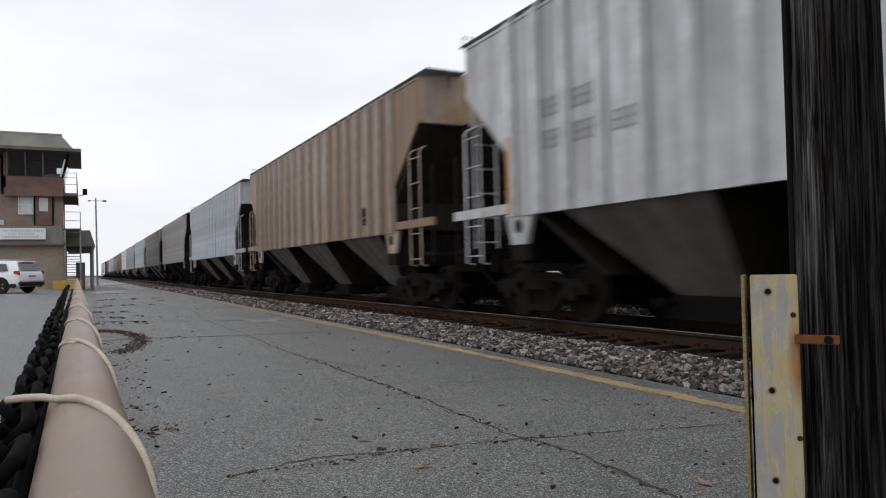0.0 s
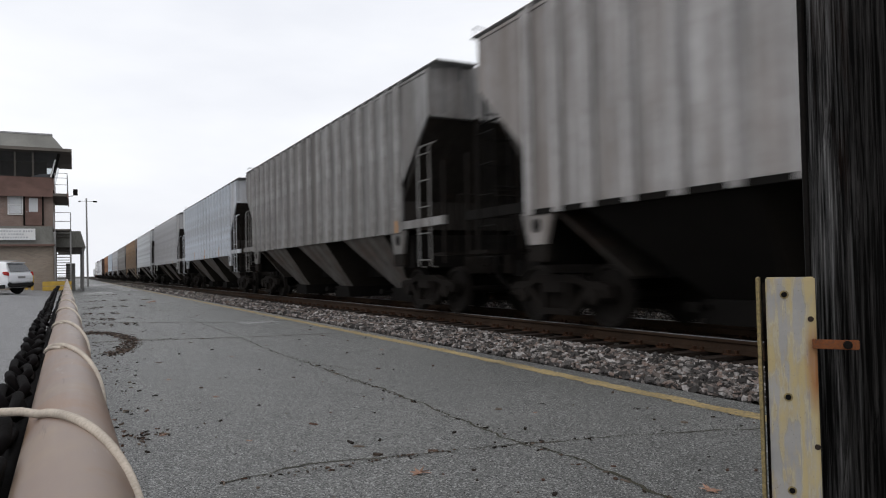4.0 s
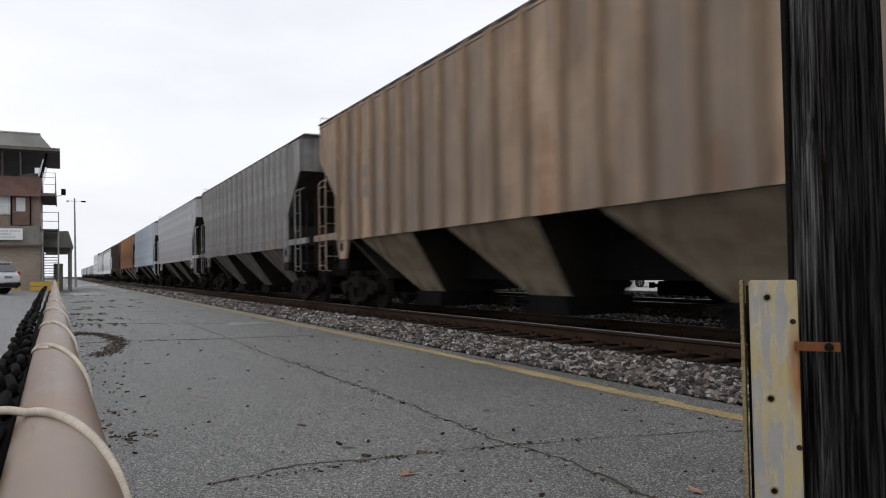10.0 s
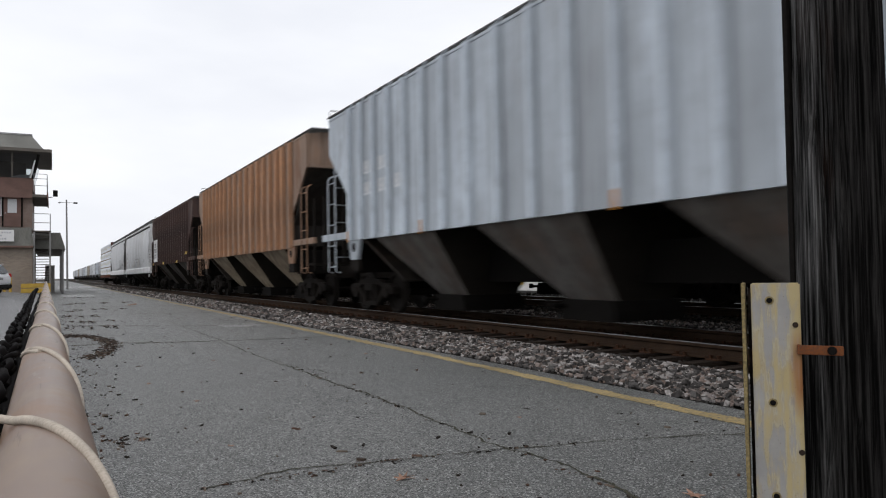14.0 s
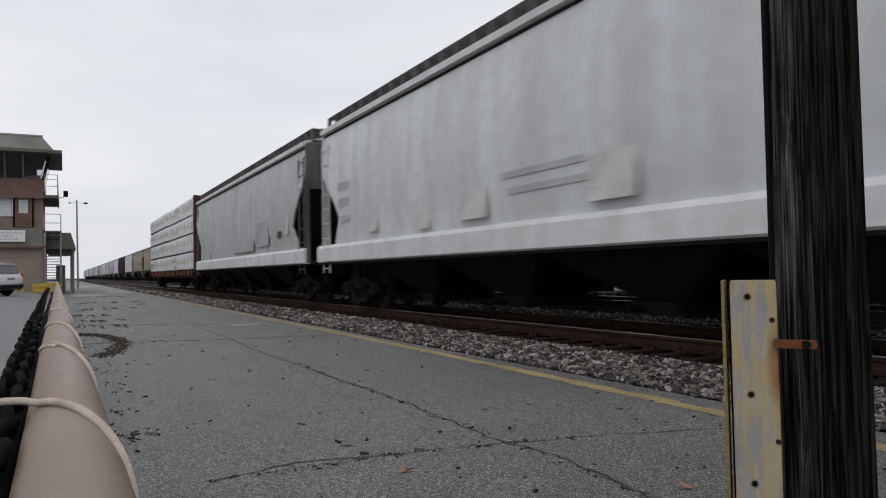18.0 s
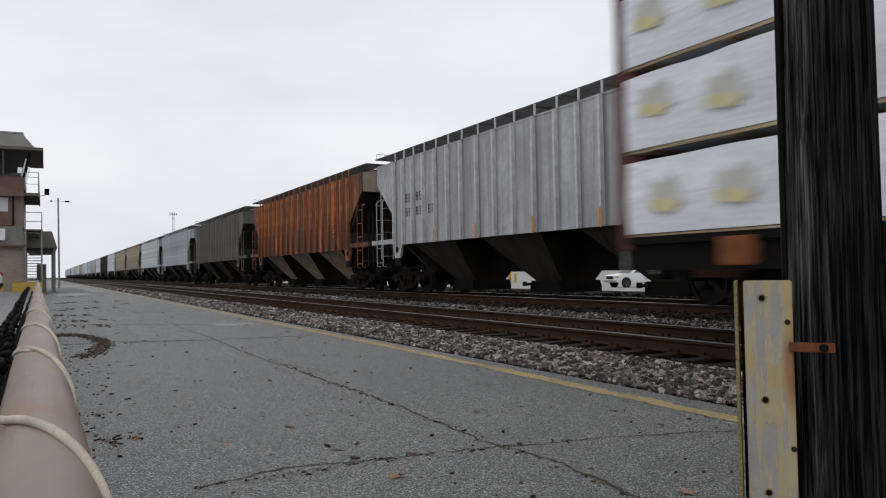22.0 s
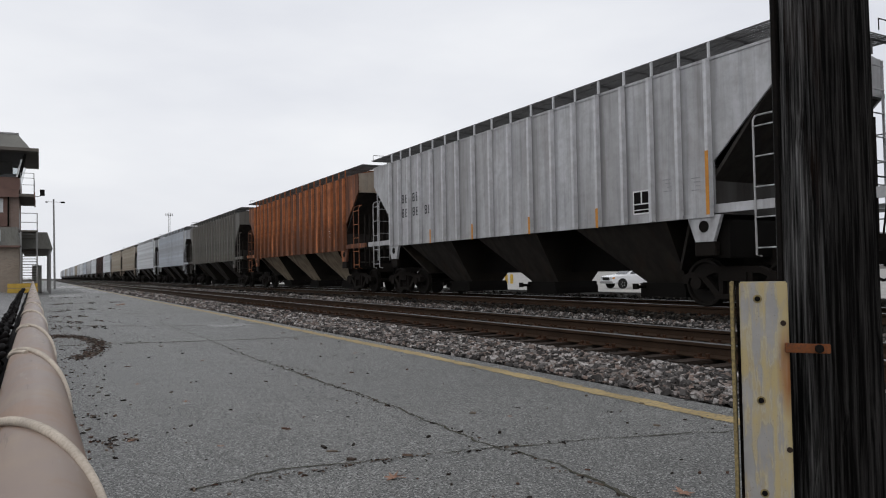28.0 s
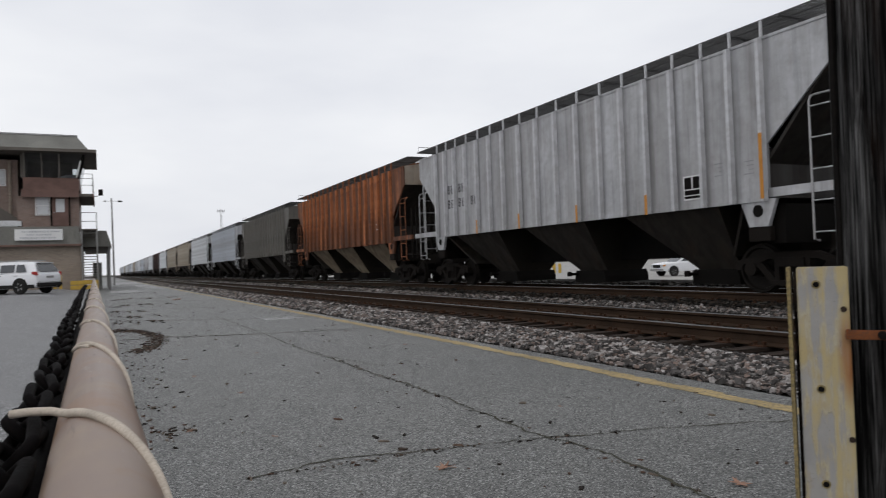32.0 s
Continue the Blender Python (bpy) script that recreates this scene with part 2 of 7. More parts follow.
def board_mat(name):
    """Grey primer board with thick, runny yellow paint that has flaked away in scallops."""
    m, n, l, b = material(name, 0.6, 0.0, 0.35)
    v = coords(n, l, (1, 1, 1))
    drip = noise_tex(n, l, coords(n, l, (42, 42, 3.0)), 1.0, 3, 0.5)
    edge = noise_tex(n, l, coords(n, l, (20, 20, 7)), 1.0, 5, 0.6)
    patch = noise_tex(n, l, coords(n, l, (6, 6, 5)), 1.0, 4, 0.6)
    fine = noise_tex(n, l, v, 160, 3)
    grey = mix(n, l, ramp(n, l, patch, (0.35, 0), (0.68, 1)), (0.25, 0.245, 0.24), (0.36, 0.345, 0.32))
    grey = mix(n, l, ramp(n, l, edge, (0.55, 0), (0.68, 0.7)), grey, (0.26, 0.21, 0.16))
    both = mix(n, l, 0.45, drip, edge)
    split, tilt = n.new("ShaderNodeSeparateXYZ"), n.new("ShaderNodeMath")
    l.new(v, split.inputs["Vector"])
    tilt.operation = "MULTIPLY_ADD"
    tilt.inputs[1].default_value = 1.3
    l.new(split.outputs["X"], tilt.inputs[0])
    l.new(both, tilt.inputs[2])
    both = tilt.outputs["Value"]
    c = mix(n, l, ramp(n, l, both, (0.46, 0), (0.58, 0.85)), grey, mix(n, l, patch, (0.4, 0.3, 0.115), (0.47, 0.39, 0.21)))
    c = mix(n, l, ramp(n, l, both, (0.5, 0), (0.515, 0.4), (0.53, 0)), c, (0.5, 0.45, 0.3))
    c = mix(n, l, ramp(n, l, fine, (0.66, 0), (0.74, 0.6)), c, (0.12, 0.09, 0.06))
    raw, near, far = n.new("ShaderNodeTexCoord"), n.new("ShaderNodeMapping"), n.new("ShaderNodeVectorMath")
    near.inputs["Location"].default_value, near.inputs["Scale"].default_value = (-2.6, 0.0, -5.3), (33.0, 0.0, 6.4)
    l.new(raw.outputs["Object"], near.inputs["Vector"])
    far.operation = "LENGTH"
    l.new(near.outputs["Vector"], far.inputs[0])
    weep = mix(n, l, 1.0, ramp(n, l, far.outputs["Value"], (0.35, 1.0), (1.0, 0.0)), ramp(n, l, drip, (0.3, 0.55), (0.6, 1.0)), "MULTIPLY")
    c = mix(n, l, weep, c, (0.24, 0.07, 0.012))
    l.new(c, b.inputs["Base Color"])
    bump(n, l, b, mix(n, l, 0.25, ramp(n, l, both, (0.49, 0), (0.52, 1)), fine), 0.5, 0.003)
    return m


def pole_mat(name):
    """Creosoted pole: near black with split pale fibres, weathered grey; one flank is coloured paler, as skylight falls
    on it.
    """
    m, n, l, b = material(name, 0.95, 0.0, 0.05)
    fibre = noise_tex(n, l, coords(n, l, (80, 80, 2.2)), 1.0, 6, 0.65)
    split = noise_tex(n, l, coords(n, l, (42, 42, 1.3)), 1.0, 7, 0.7)
    blot = noise_tex(n, l, coords(n, l, (5, 5, 1.1)), 1.0, 4)
    hair = noise_tex(n, l, coords(n, l, (190, 190, 5)), 1.0, 4)
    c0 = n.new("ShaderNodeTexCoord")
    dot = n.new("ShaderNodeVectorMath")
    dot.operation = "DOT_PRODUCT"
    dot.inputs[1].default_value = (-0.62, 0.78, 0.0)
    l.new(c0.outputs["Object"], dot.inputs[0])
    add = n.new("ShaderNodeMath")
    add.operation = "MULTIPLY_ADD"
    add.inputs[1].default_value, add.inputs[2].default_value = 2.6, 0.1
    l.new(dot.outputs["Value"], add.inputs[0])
    # mask that paints the flank towards the open sky lighter
    lit_flank = mix(n, l, 1.0, ramp(n, l, add.outputs["Value"], (0.1, 0.05), (0.33, 1.0)), ramp(n, l, split, (0.42, 0.15), (0.6, 1.0)), "MULTIPLY")
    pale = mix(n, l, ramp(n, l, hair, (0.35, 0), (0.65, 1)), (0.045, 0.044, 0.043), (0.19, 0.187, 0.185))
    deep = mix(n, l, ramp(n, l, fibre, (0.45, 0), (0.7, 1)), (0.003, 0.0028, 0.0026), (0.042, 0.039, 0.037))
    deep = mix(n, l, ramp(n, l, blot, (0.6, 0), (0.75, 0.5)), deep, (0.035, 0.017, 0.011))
    c = mix(n, l, mix(n, l, 1.0, lit_flank, ramp(n, l, fibre, (0.38, 0), (0.6, 1)), "MULTIPLY"), deep, pale)
    c = mix(n, l, ramp(n, l, split, (0.36, 0.95), (0.44, 0)), c, (0.003, 0.003, 0.003))
    l.new(c, b.inputs["Base Color"])
    bump(n, l, b, mix(n, l, 0.5, fibre, split), 1.0, 0.02)
    return m


def pipe_mat(name):
    """Dull pinkish-brown paint over steel, thin scratches, rust showing through in places."""
    m, n, l, b = material(name, 0.42, 0.0, 0.45)
    v = coords(n, l, (1, 1, 1))
    long = noise_tex(n, l, coords(n, l, (14, 0.9, 14)), 1.0, 5, 0.6)
    fine = noise_tex(n, l, coords(n, l, (60, 9, 60)), 1.0, 4)
    spot = noise_tex(n, l, v, 4.5, 6, 0.65)
    c = mix(n, l, ramp(n, l, long, (0.35, 0), (0.68, 1)), (0.175, 0.12, 0.095), (0.245, 0.185, 0.15))
    tan = noise_tex(n, l, coords(n, l, (9, 5, 9)), 1.0, 5, 0.6)
    c = mix(n, l, ramp(n, l, tan, (0.48, 0), (0.66, 0.55)), c, (0.27, 0.195, 0.13))
    c = mix(n, l, ramp(n, l, spot, (0.52, 0), (0.66, 0.7)), c, (0.23, 0.125, 0.065))
    scratch = noise_tex(n, l, coords(n, l, (90, 5, 90)), 1.0, 3)
    c = mix(n, l, ramp(n, l, scratch, (0.68, 0), (0.72, 0.6)), c, (0.09, 0.06, 0.045))
    c = mix(n, l, ramp(n, l, fine, (0.64, 0), (0.72, 0.4)), c, (0.32, 0.28, 0.25))
    l.new(c, b.inputs["Base Color"])
    l.new(ramp(n, l, long, (0.3, 0.34), (0.7, 0.55)), b.inputs["Roughness"])
    bump(n, l, b, fine, 0.08, 0.002)
    return m


def glass_mat(name, tint=(0.03, 0.035, 0.04), rough=0.06):
    m, n, l, b = material(name, rough, 0.0, 0.8)
    b.inputs["Base Color"].default_value = (*tint, 1)
    return m


ASPHALT = asphalt_mat("asphalt", (0.106, 0.108, 0.102), (0.19, 0.191, 0.182))
PATCH = asphalt_mat("patch_asphalt", (0.21, 0.21, 0.205), (0.3, 0.3, 0.29))
LOT = asphalt_mat("lot_asphalt", (0.16, 0.16, 0.162), (0.25, 0.25, 0.252))
BLACK_GROUND = worn("dark_ground", (0.011, 0.01, 0.009), 0.95, scale=6, spec=0.02, dirt=(0.02, 0.018, 0.016))
CONCRETE = worn("concrete", (0.34, 0.33, 0.31), 0.85, scale=2)
EARTH = worn("earth", (0.09, 0.08, 0.068), 0.95, scale=3)
BALLAST_BED = worn("ballast_bed", (0.03, 0.027, 0.024), 0.95, scale=20, relief=0.8, dist=0.03, spec=0.08)
STONE = stones_mat("ballast_stone", (0.055, 0.05, 0.047), (0.2, 0.188, 0.18), (0.215, 0.16, 0.135))
YELLOW_LINE = worn("yellow_line", (0.43, 0.32, 0.14), 0.8, scale=5, spread=0.35, dirt=(0.1, 0.1, 0.095), dirt_amount=1.0)
RAIL_RUST = worn("rail_rust", (0.038, 0.022, 0.013), 0.8, scale=8, spread=0.35, spec=0.08)
RAIL_HEAD = worn("rail_head", (0.22, 0.22, 0.22), 0.35, 0.9, scale=20, dirt_amount=0.2)
TIE_WOOD = timber_mat("tie_wood", (0.05, 0.038, 0.03), (0.012, 0.009, 0.008), (0.03, 0.015, 0.009), 0)
SPIKE_RUST = worn("spike_rust", (0.055, 0.026, 0.014), 0.9, scale=30, spec=0.08)
POLE_WOOD = pole_mat("pole_wood")
LITTER = stones_mat("litter_bark", (0.03, 0.024, 0.02), (0.075, 0.06, 0.048), (0.12, 0.065, 0.045))
GREY_POLE = worn("grey_pole", (0.27, 0.265, 0.26), 0.85, scale=6, spec=0.1)
OILY_SHADED_STONE = stones_mat("oily_ballast", (0.01, 0.009, 0.008), (0.035, 0.032, 0.028), (0.04, 0.028, 0.02))
BOARD = board_mat("board_paint")
BOARD_BACK = worn("board_back", (0.3, 0.23, 0.1), 0.75, scale=14, dirt_amount=0.8)
RUST = worn("strap_rust", (0.24, 0.075, 0.02), 0.85, scale=25, spread=0.5, dirt_amount=0.6)
PIPE = pipe_mat("pipe_paint")
ROPE = worn("rope", (0.5, 0.435, 0.36), 0.8, scale=40, spread=0.25, dirt_amount=0.3, relief=0.08, dist=0.002)
CHAIN = worn("chain_iron", (0.004, 0.0037, 0.0038), 0.75, 0.0, scale=30, spec=0.03, dirt=(0.012, 0.007, 0.006), dirt_amount=0.3, relief=0.12)
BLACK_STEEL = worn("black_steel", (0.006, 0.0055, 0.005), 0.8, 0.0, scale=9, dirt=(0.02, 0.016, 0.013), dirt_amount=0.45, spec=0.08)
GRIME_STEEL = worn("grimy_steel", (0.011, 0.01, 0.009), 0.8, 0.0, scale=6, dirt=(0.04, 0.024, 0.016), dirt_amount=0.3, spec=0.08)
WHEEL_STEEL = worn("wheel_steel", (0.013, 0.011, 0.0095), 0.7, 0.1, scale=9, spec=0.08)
# bay end slopes: the shade between bays is put into this near-black
BAY_END_SHADE = worn("bay_end_shade", (0.022, 0.02, 0.017), 0.95, scale=5, spec=0.04, dirt=(0.05, 0.035, 0.025), dirt_amount=0.3)
GRATING = worn("grating_steel", (0.12, 0.12, 0.12), 0.75, 0.2, scale=9, dirt_amount=0.5)
GALV = worn("galvanised", (0.36, 0.36, 0.36), 0.5, 0.6, scale=12)
BRICK = masonry_mat("brown_brick", (0.25, 0.175, 0.145), (0.27, 0.24, 0.215))
TAN_BRICK = masonry_mat("tan_brick", (0.31, 0.25, 0.2), (0.31, 0.285, 0.25))
BROWN_TRIM = worn("brown_trim", (0.17, 0.1, 0.082), 0.7, scale=4)
MANSARD = worn("mansard_metal", (0.17, 0.168, 0.15), 0.6, scale=2, stretch=(1, 1, 0.3))
DARK_ROOF = worn("dark_soffit", (0.13, 0.115, 0.1), 0.8, scale=3)
WHITE_PAINT = worn("white_paint", (0.72, 0.72, 0.71), 0.55, scale=3, spread=0.08, dirt_amount=0.12)
CAR_WHITE = worn("vehicle_white", (0.74, 0.75, 0.77), 0.25, scale=2, spread=0.05, dirt_amount=0.05, relief=0.02)
GLASS = glass_mat("window_glass")


def clear_glass_mat(name):
    m, n, l, b = material(name, 0.05)
    clear, gloss, fres, both = n.new("ShaderNodeBsdfTransparent"), n.new("ShaderNodeBsdfGlossy"), n.new("ShaderNodeFresnel"), n.new("ShaderNodeMixShader")
    clear.inputs["Color"].default_value = (0.72, 0.75, 0.76, 1)
    gloss.inputs["Roughness"].default_value = 0.05
    l.new(fres.outputs["Fac"], both.inputs["Fac"])
    l.new(clear.outputs["BSDF"], both.inputs[1])
    l.new(gloss.outputs["BSDF"], both.inputs[2])
    l.new(both.outputs["Shader"], n["Material Output"].inputs["Surface"])
    return m


CAB_GLASS = clear_glass_mat("cab_glass")
SIGN_INK = worn("sign_ink", (0.5, 0.51, 0.53), 0.7, scale=8)
BLIND = worn("window_blind", (0.62, 0.63, 0.64), 0.7, scale=4, spread=0.1)
RUBBER = worn("rubber", (0.02, 0.02, 0.02), 0.85, scale=20, spec=0.08)
YELLOW_PAINT = worn("yellow_paint", (0.55, 0.36, 0.06), 0.6, scale=8, dirt_amount=0.4)
RED_LENS = worn("red_lens", (0.45, 0.03, 0.025), 0.25, scale=5)
ORANGE_MARK = worn("orange_reflective", (0.62, 0.26, 0.035), 0.5, scale=8, dirt_amount=0.3)
LETTER_DARK = worn("stencil_dark", (0.05, 0.05, 0.053), 0.7, scale=8)
LETTER_WORN = worn("stencil_worn", (0.15, 0.15, 0.155), 0.7, scale=20, dirt=(0.35, 0.35, 0.36), dirt_amount=0.7)
LETTER_FAINT = worn("stencil_faint", (0.26, 0.26, 0.265), 0.7, scale=20, dirt=(0.4, 0.4, 0.41), dirt_amount=0.8)
LETTER_WHITE = worn("stencil_white", (0.78, 0.78, 0.77), 0.7, scale=8)
OXIDE_RED = worn("oxide_red", (0.085, 0.02, 0.016), 0.65, scale=3, dirt_amount=0.4)
WRAP = worn("lumber_wrap", (0.8, 0.82, 0.865), 0.4, scale=2.2, spread=0.25, dirt=(0.45, 0.46, 0.49), dirt_amount=0.6, relief=0.5, dist=0.02, stretch=(1, 0.7, 1.2))
LUMBER = timber_mat("lumber_end", (0.5, 0.4, 0.27), (0.3, 0.22, 0.13), (0.3, 0.24, 0.16), 1)
LEAF = worn("dry_leaf", (0.34, 0.2, 0.14), 0.8, scale=60)
DIRT = worn("crack_dirt", (0.055, 0.053, 0.038), 0.95, scale=40, dirt=(0.06, 0.05, 0.03))

# ---- shape helpers ----
def bx(bm, x0, x1, y0, y1, z0, z1):
    v = [bm.verts.new(p) for p in ((x0, y0, z0), (x1, y0, z0), (x1, y1, z0), (x0, y1, z0), (x0, y0, z1), (x1, y0, z1), (x1, y1, z1), (x0, y1, z1))]
    for f in ((0, 3, 2, 1), (4, 5, 6, 7), (0, 1, 5, 4), (1, 2, 6, 5), (2, 3, 7, 6), (3, 0, 4, 7)):
        bm.faces.new([v[k] for k in f])
    return v


def prism(bm, poly, axis, a, b):
    """A polygon pushed along x, y or z; the polygon is given in the other two axes."""
    def at(p, h):
        return {"x": (h, p[0], p[1]), "y": (p[0], h, p[1]), "z": (p[0], p[1], h)}[axis]
    lo, hi = [bm.verts.new(at(p, a)) for p in poly], [bm.verts.new(at(p, b)) for p in poly]
    k = len(poly)
    bm.faces.new(lo[::-1])
    bm.faces.new(hi)
    for i in range(k):
        bm.faces.new((lo[i], lo[(i + 1) % k], hi[(i + 1) % k], hi[i]))


def tube(bm, p, q, r, n=8, r2=None):
    p, q = Vector(p), Vector(q)
    d = (q - p).normalized()
    u = d.orthogonal().normalized()
    w = d.cross(u)
    rings = []
    for c, rr in ((p, r), (q, r if r2 is None else r2)):
        rings.append([bm.verts.new(c + (u * math.cos(2 * math.pi * k / n) + w * math.sin(2 * math.pi * k / n)) * rr) for k in range(n)])
    bm.faces.new(rings[0][::-1])
    bm.faces.new(rings[1])
    for k in range(n):
        bm.faces.new((rings[0][k], rings[0][(k + 1) % n], rings[1][(k + 1) % n], rings[1][k]))


def sweep(bm, pts, r, n=8, closed=False):
    """A round bar along a line of points."""
    pts = [Vector(p) for p in pts]
    k = len(pts)
    rings, side = [], None
    for i, p in enumerate(pts):
        a = pts[(i - 1) % k] if closed or i else p
        b = pts[(i + 1) % k] if closed or i < k - 1 else p
        d = (b - a).normalized()
        side = d.orthogonal().normalized() if side is None else (side - d * side.dot(d)).normalized()
        w = d.cross(side)
        rings.append([bm.verts.new(p + (side * math.cos(2 * math.pi * j / n) + w * math.sin(2 * math.pi * j / n)) * r) for j in range(n)])
    for i in range(k if closed else k - 1):
        a, b = rings[i], rings[(i + 1) % k]
        for j in range(n):
            bm.faces.new((a[j], a[(j + 1) % n], b[(j + 1) % n], b[j]))
    if not closed:
        bm.faces.new(rings[0][::-1])
        bm.faces.new(rings[-1])


def lathe(bm, profile, axis="x", n=24):
    """Turns (radius, along) pairs round an axis through the origin."""
    rings = []
    for r, a in profile:
        ring = []
        for k in range(n):
            c, s = r * math.cos(2 * math.pi * k / n), r * math.sin(2 * math.pi * k / n)
            ring.append(bm.verts.new({"x": (a, c, s), "y": (c, a, s), "z": (c, s, a)}[axis]))
        rings.append(ring)
    for a, b in zip(rings, rings[1:]):
        for k in range(n):
            bm.faces.new((a[k], a[(k + 1) % n], b[(k + 1) % n], b[k]))
    bm.faces.new(rings[0][::-1])
    bm.faces.new(rings[-1])


def quad(bm, *ps):
    bm.faces.new([bm.verts.new(p) for p in ps])


def mesh_of(bm, name, smooth=False, bevel=0.0):
    if bevel:
        bmesh.ops.remove_doubles(bm, verts=bm.verts, dist=1e-5)
        bmesh.ops.bevel(bm, geom=list(bm.edges), offset=bevel, segments=2, affect="EDGES", clamp_overlap=True)
    bmesh.ops.recalc_face_normals(bm, faces=bm.faces)
    me = bpy.data.meshes.new(name)
    bm.to_mesh(me)
    bm.free()
    if smooth:
        for p in me.polygons:
            p.use_smooth = True
        me.set_sharp_from_angle(angle=radians(38))
    return me


def place(name, me, mat):
    ob = new(name, me)
    if not me.materials:
        me.materials.append(mat)
    ob.material_slots[0].link = "OBJECT"
    ob.material_slots[0].material = mat
    return ob


def part(name, src, mat, parent, label="", m=None, smooth=False, bevel=0.0):
    """Links a bmesh or a mesh as one object under a thing or a part."""
    me = src if isinstance(src, bpy.types.Mesh) else mesh_of(src, name, smooth, bevel)
    ob = place(name, me, mat)
    ob.parent = parent
    if m is not None:
        ob.matrix_basis = m
    return tagged(ob, label=label)


def thing(name, src, mat, label, category, group="", kind="", m=None, smooth=False, bevel=0.0):
    me = src if isinstance(src, bpy.types.Mesh) else mesh_of(src, name, smooth, bevel)
    ob = place(name, me, mat)
    if m is not None:
        ob.matrix_basis = m
    return tagged(ob, label=label, category=category, group=group, kind=kind)


def base(name, m, label, category, group=""):
    ob = new(name)
    ob.empty_display_size = 0.2
    ob.matrix_basis = m
    return tagged(ob, label=label, category=category, group=group)


MESH = {}


def shared(key, build, smooth=False, bevel=0.0):
    """One mesh for all alike pieces."""
    if key not in MESH:
        bm = bmesh.new()
        build(bm)
        MESH[key] = mesh_of(bm, key, smooth, bevel)
    return MESH[key]


# ---- ground, platform, tracks ----
NEAR_X, FAR_X, NEAR_TOP, FAR_TOP = 7.6, 12.06, 0.25, 0.38
rng = random.Random(4)


def grid_sheet(bm, xs, ys, height):
    vs = [[bm.verts.new((x, y, height(x, y))) for y in ys] for x in xs]
    for i in range(len(xs) - 1):
        for j in range(len(ys) - 1):
            bm.faces.new((vs[i][j], vs[i + 1][j], vs[i + 1][j + 1], vs[i][j + 1]))


def lot_rise(x, y):
    """The car park climbs a little towards the office."""
    a = min(1.0, max(0.0, (-x - 0.4) / 2.5))
    return a * max(0.0, min(0.3, (y - 8) * 0.007))


def build_ground():
    bm = bmesh.new()
    grid_sheet(bm, [-900, -300, -60, 0, 14, 26, 60, 300, 900], [-900, -300, -60, 0, 60, 300, 900, 2500], lambda x, y: -0.06 if x < 20 else -0.66)
    thing("ground", bm, EARTH, "flat dull earth reaching to the horizon", "ground", kind="structure")
    bm = bmesh.new()
    ys = [-30, -10, 0, 5, 8, 12, 16, 20, 25, 30, 40, 50, 60, 80, 120, 200, 400]
    grid_sheet(bm, [-0.4, 0.5, 1.5, 2.5, 3.5, 4.3, 4.86], ys, lambda x, y: 0.0)
    rim = [bm.verts.new((4.86, y, -0.06)) for y in ys]
    top = sorted((v for v in bm.verts if abs(v.co.x - 4.86) < 1e-4 and v.co.z > -0.01), key=lambda v: v.co.y)
    for k in range(len(ys) - 1):
        bm.faces.new((top[k], rim[k], rim[k + 1], top[k + 1]))
    thing("pavement", bm, ASPHALT, "cracked grey asphalt platform beside the tracks", "pavement", kind="structure")
    bm = bmesh.new()
    grid_sheet(bm, [-60, -30, -14, -8, -5, -3.4, -2.6, -2, -1.4, -0.9, -0.4], ys[:-1], lot_rise)
    thing("road", bm, LOT, "pale worn asphalt car park behind the pipe rail", "road", kind="structure")
    bm = bmesh.new()
    bx(bm, 37, 240, -60, 600, -0.75, -0.6)
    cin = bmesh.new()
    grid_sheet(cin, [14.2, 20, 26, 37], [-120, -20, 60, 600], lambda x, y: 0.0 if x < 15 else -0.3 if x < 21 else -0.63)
    thing("verge", cin, BLACK_GROUND, "dark strip of ground beyond the far track", "ground", kind="structure")
    thing("pavement_far", bm, CONCRETE, "pale concrete yard beyond the tracks", "pavement", kind="structure")
    for x0, x1, y0, y1 in ((0.5, 2.3, 48.0, 55.0), (3.0, 4.4, 57.0, 80.0), (3.35, 4.2, 16.1, 17.0), (0.5, 4.4, 92.0, 110.0)):
        bm = bmesh.new()
        n = 12
        top = [(x0 + (x1 - x0) * k / n, y1 + rng.uniform(-0.12, 0.12) * (y1 - y0)) for k in range(n + 1)]
        low = [(x0 + (x1 - x0) * k / n, y0 + rng.uniform(-0.12, 0.12) * (y1 - y0)) for k in range(n + 1)]
        bm.faces.new([bm.verts.new((x, y, 0.004)) for x, y in low + top[::-1]])
        thing("patch", bm, PATCH, "pale worn repair patch in the asphalt", "pavement patch", kind="structure")
    # worn yellow edge line, in dashes of uneven wear
    bm = bmesh.new()
    y = -6.0
    while y < 150:
        n = 0.16 if y < 30 else 2.0
        k = 0.02 * max(0.0, 9.0 - y)
        a, b = 4.5 - k + rng.uniform(-0.02, 0.02), 4.67 - k + rng.uniform(-0.025, 0.02)
        vs = [bm.verts.new(p) for p in ((a, y, 0.004), (b, y, 0.004), (b + rng.uniform(-0.01, 0.01), y + n, 0.004), (a + rng.uniform(-0.01, 0.01), y + n, 0.004))]
        bm.faces.new(vs)
        y += n
    thing("road_line", bm, YELLOW_LINE, "worn yellow safety line painted on the asphalt", "road marking", kind="structure")


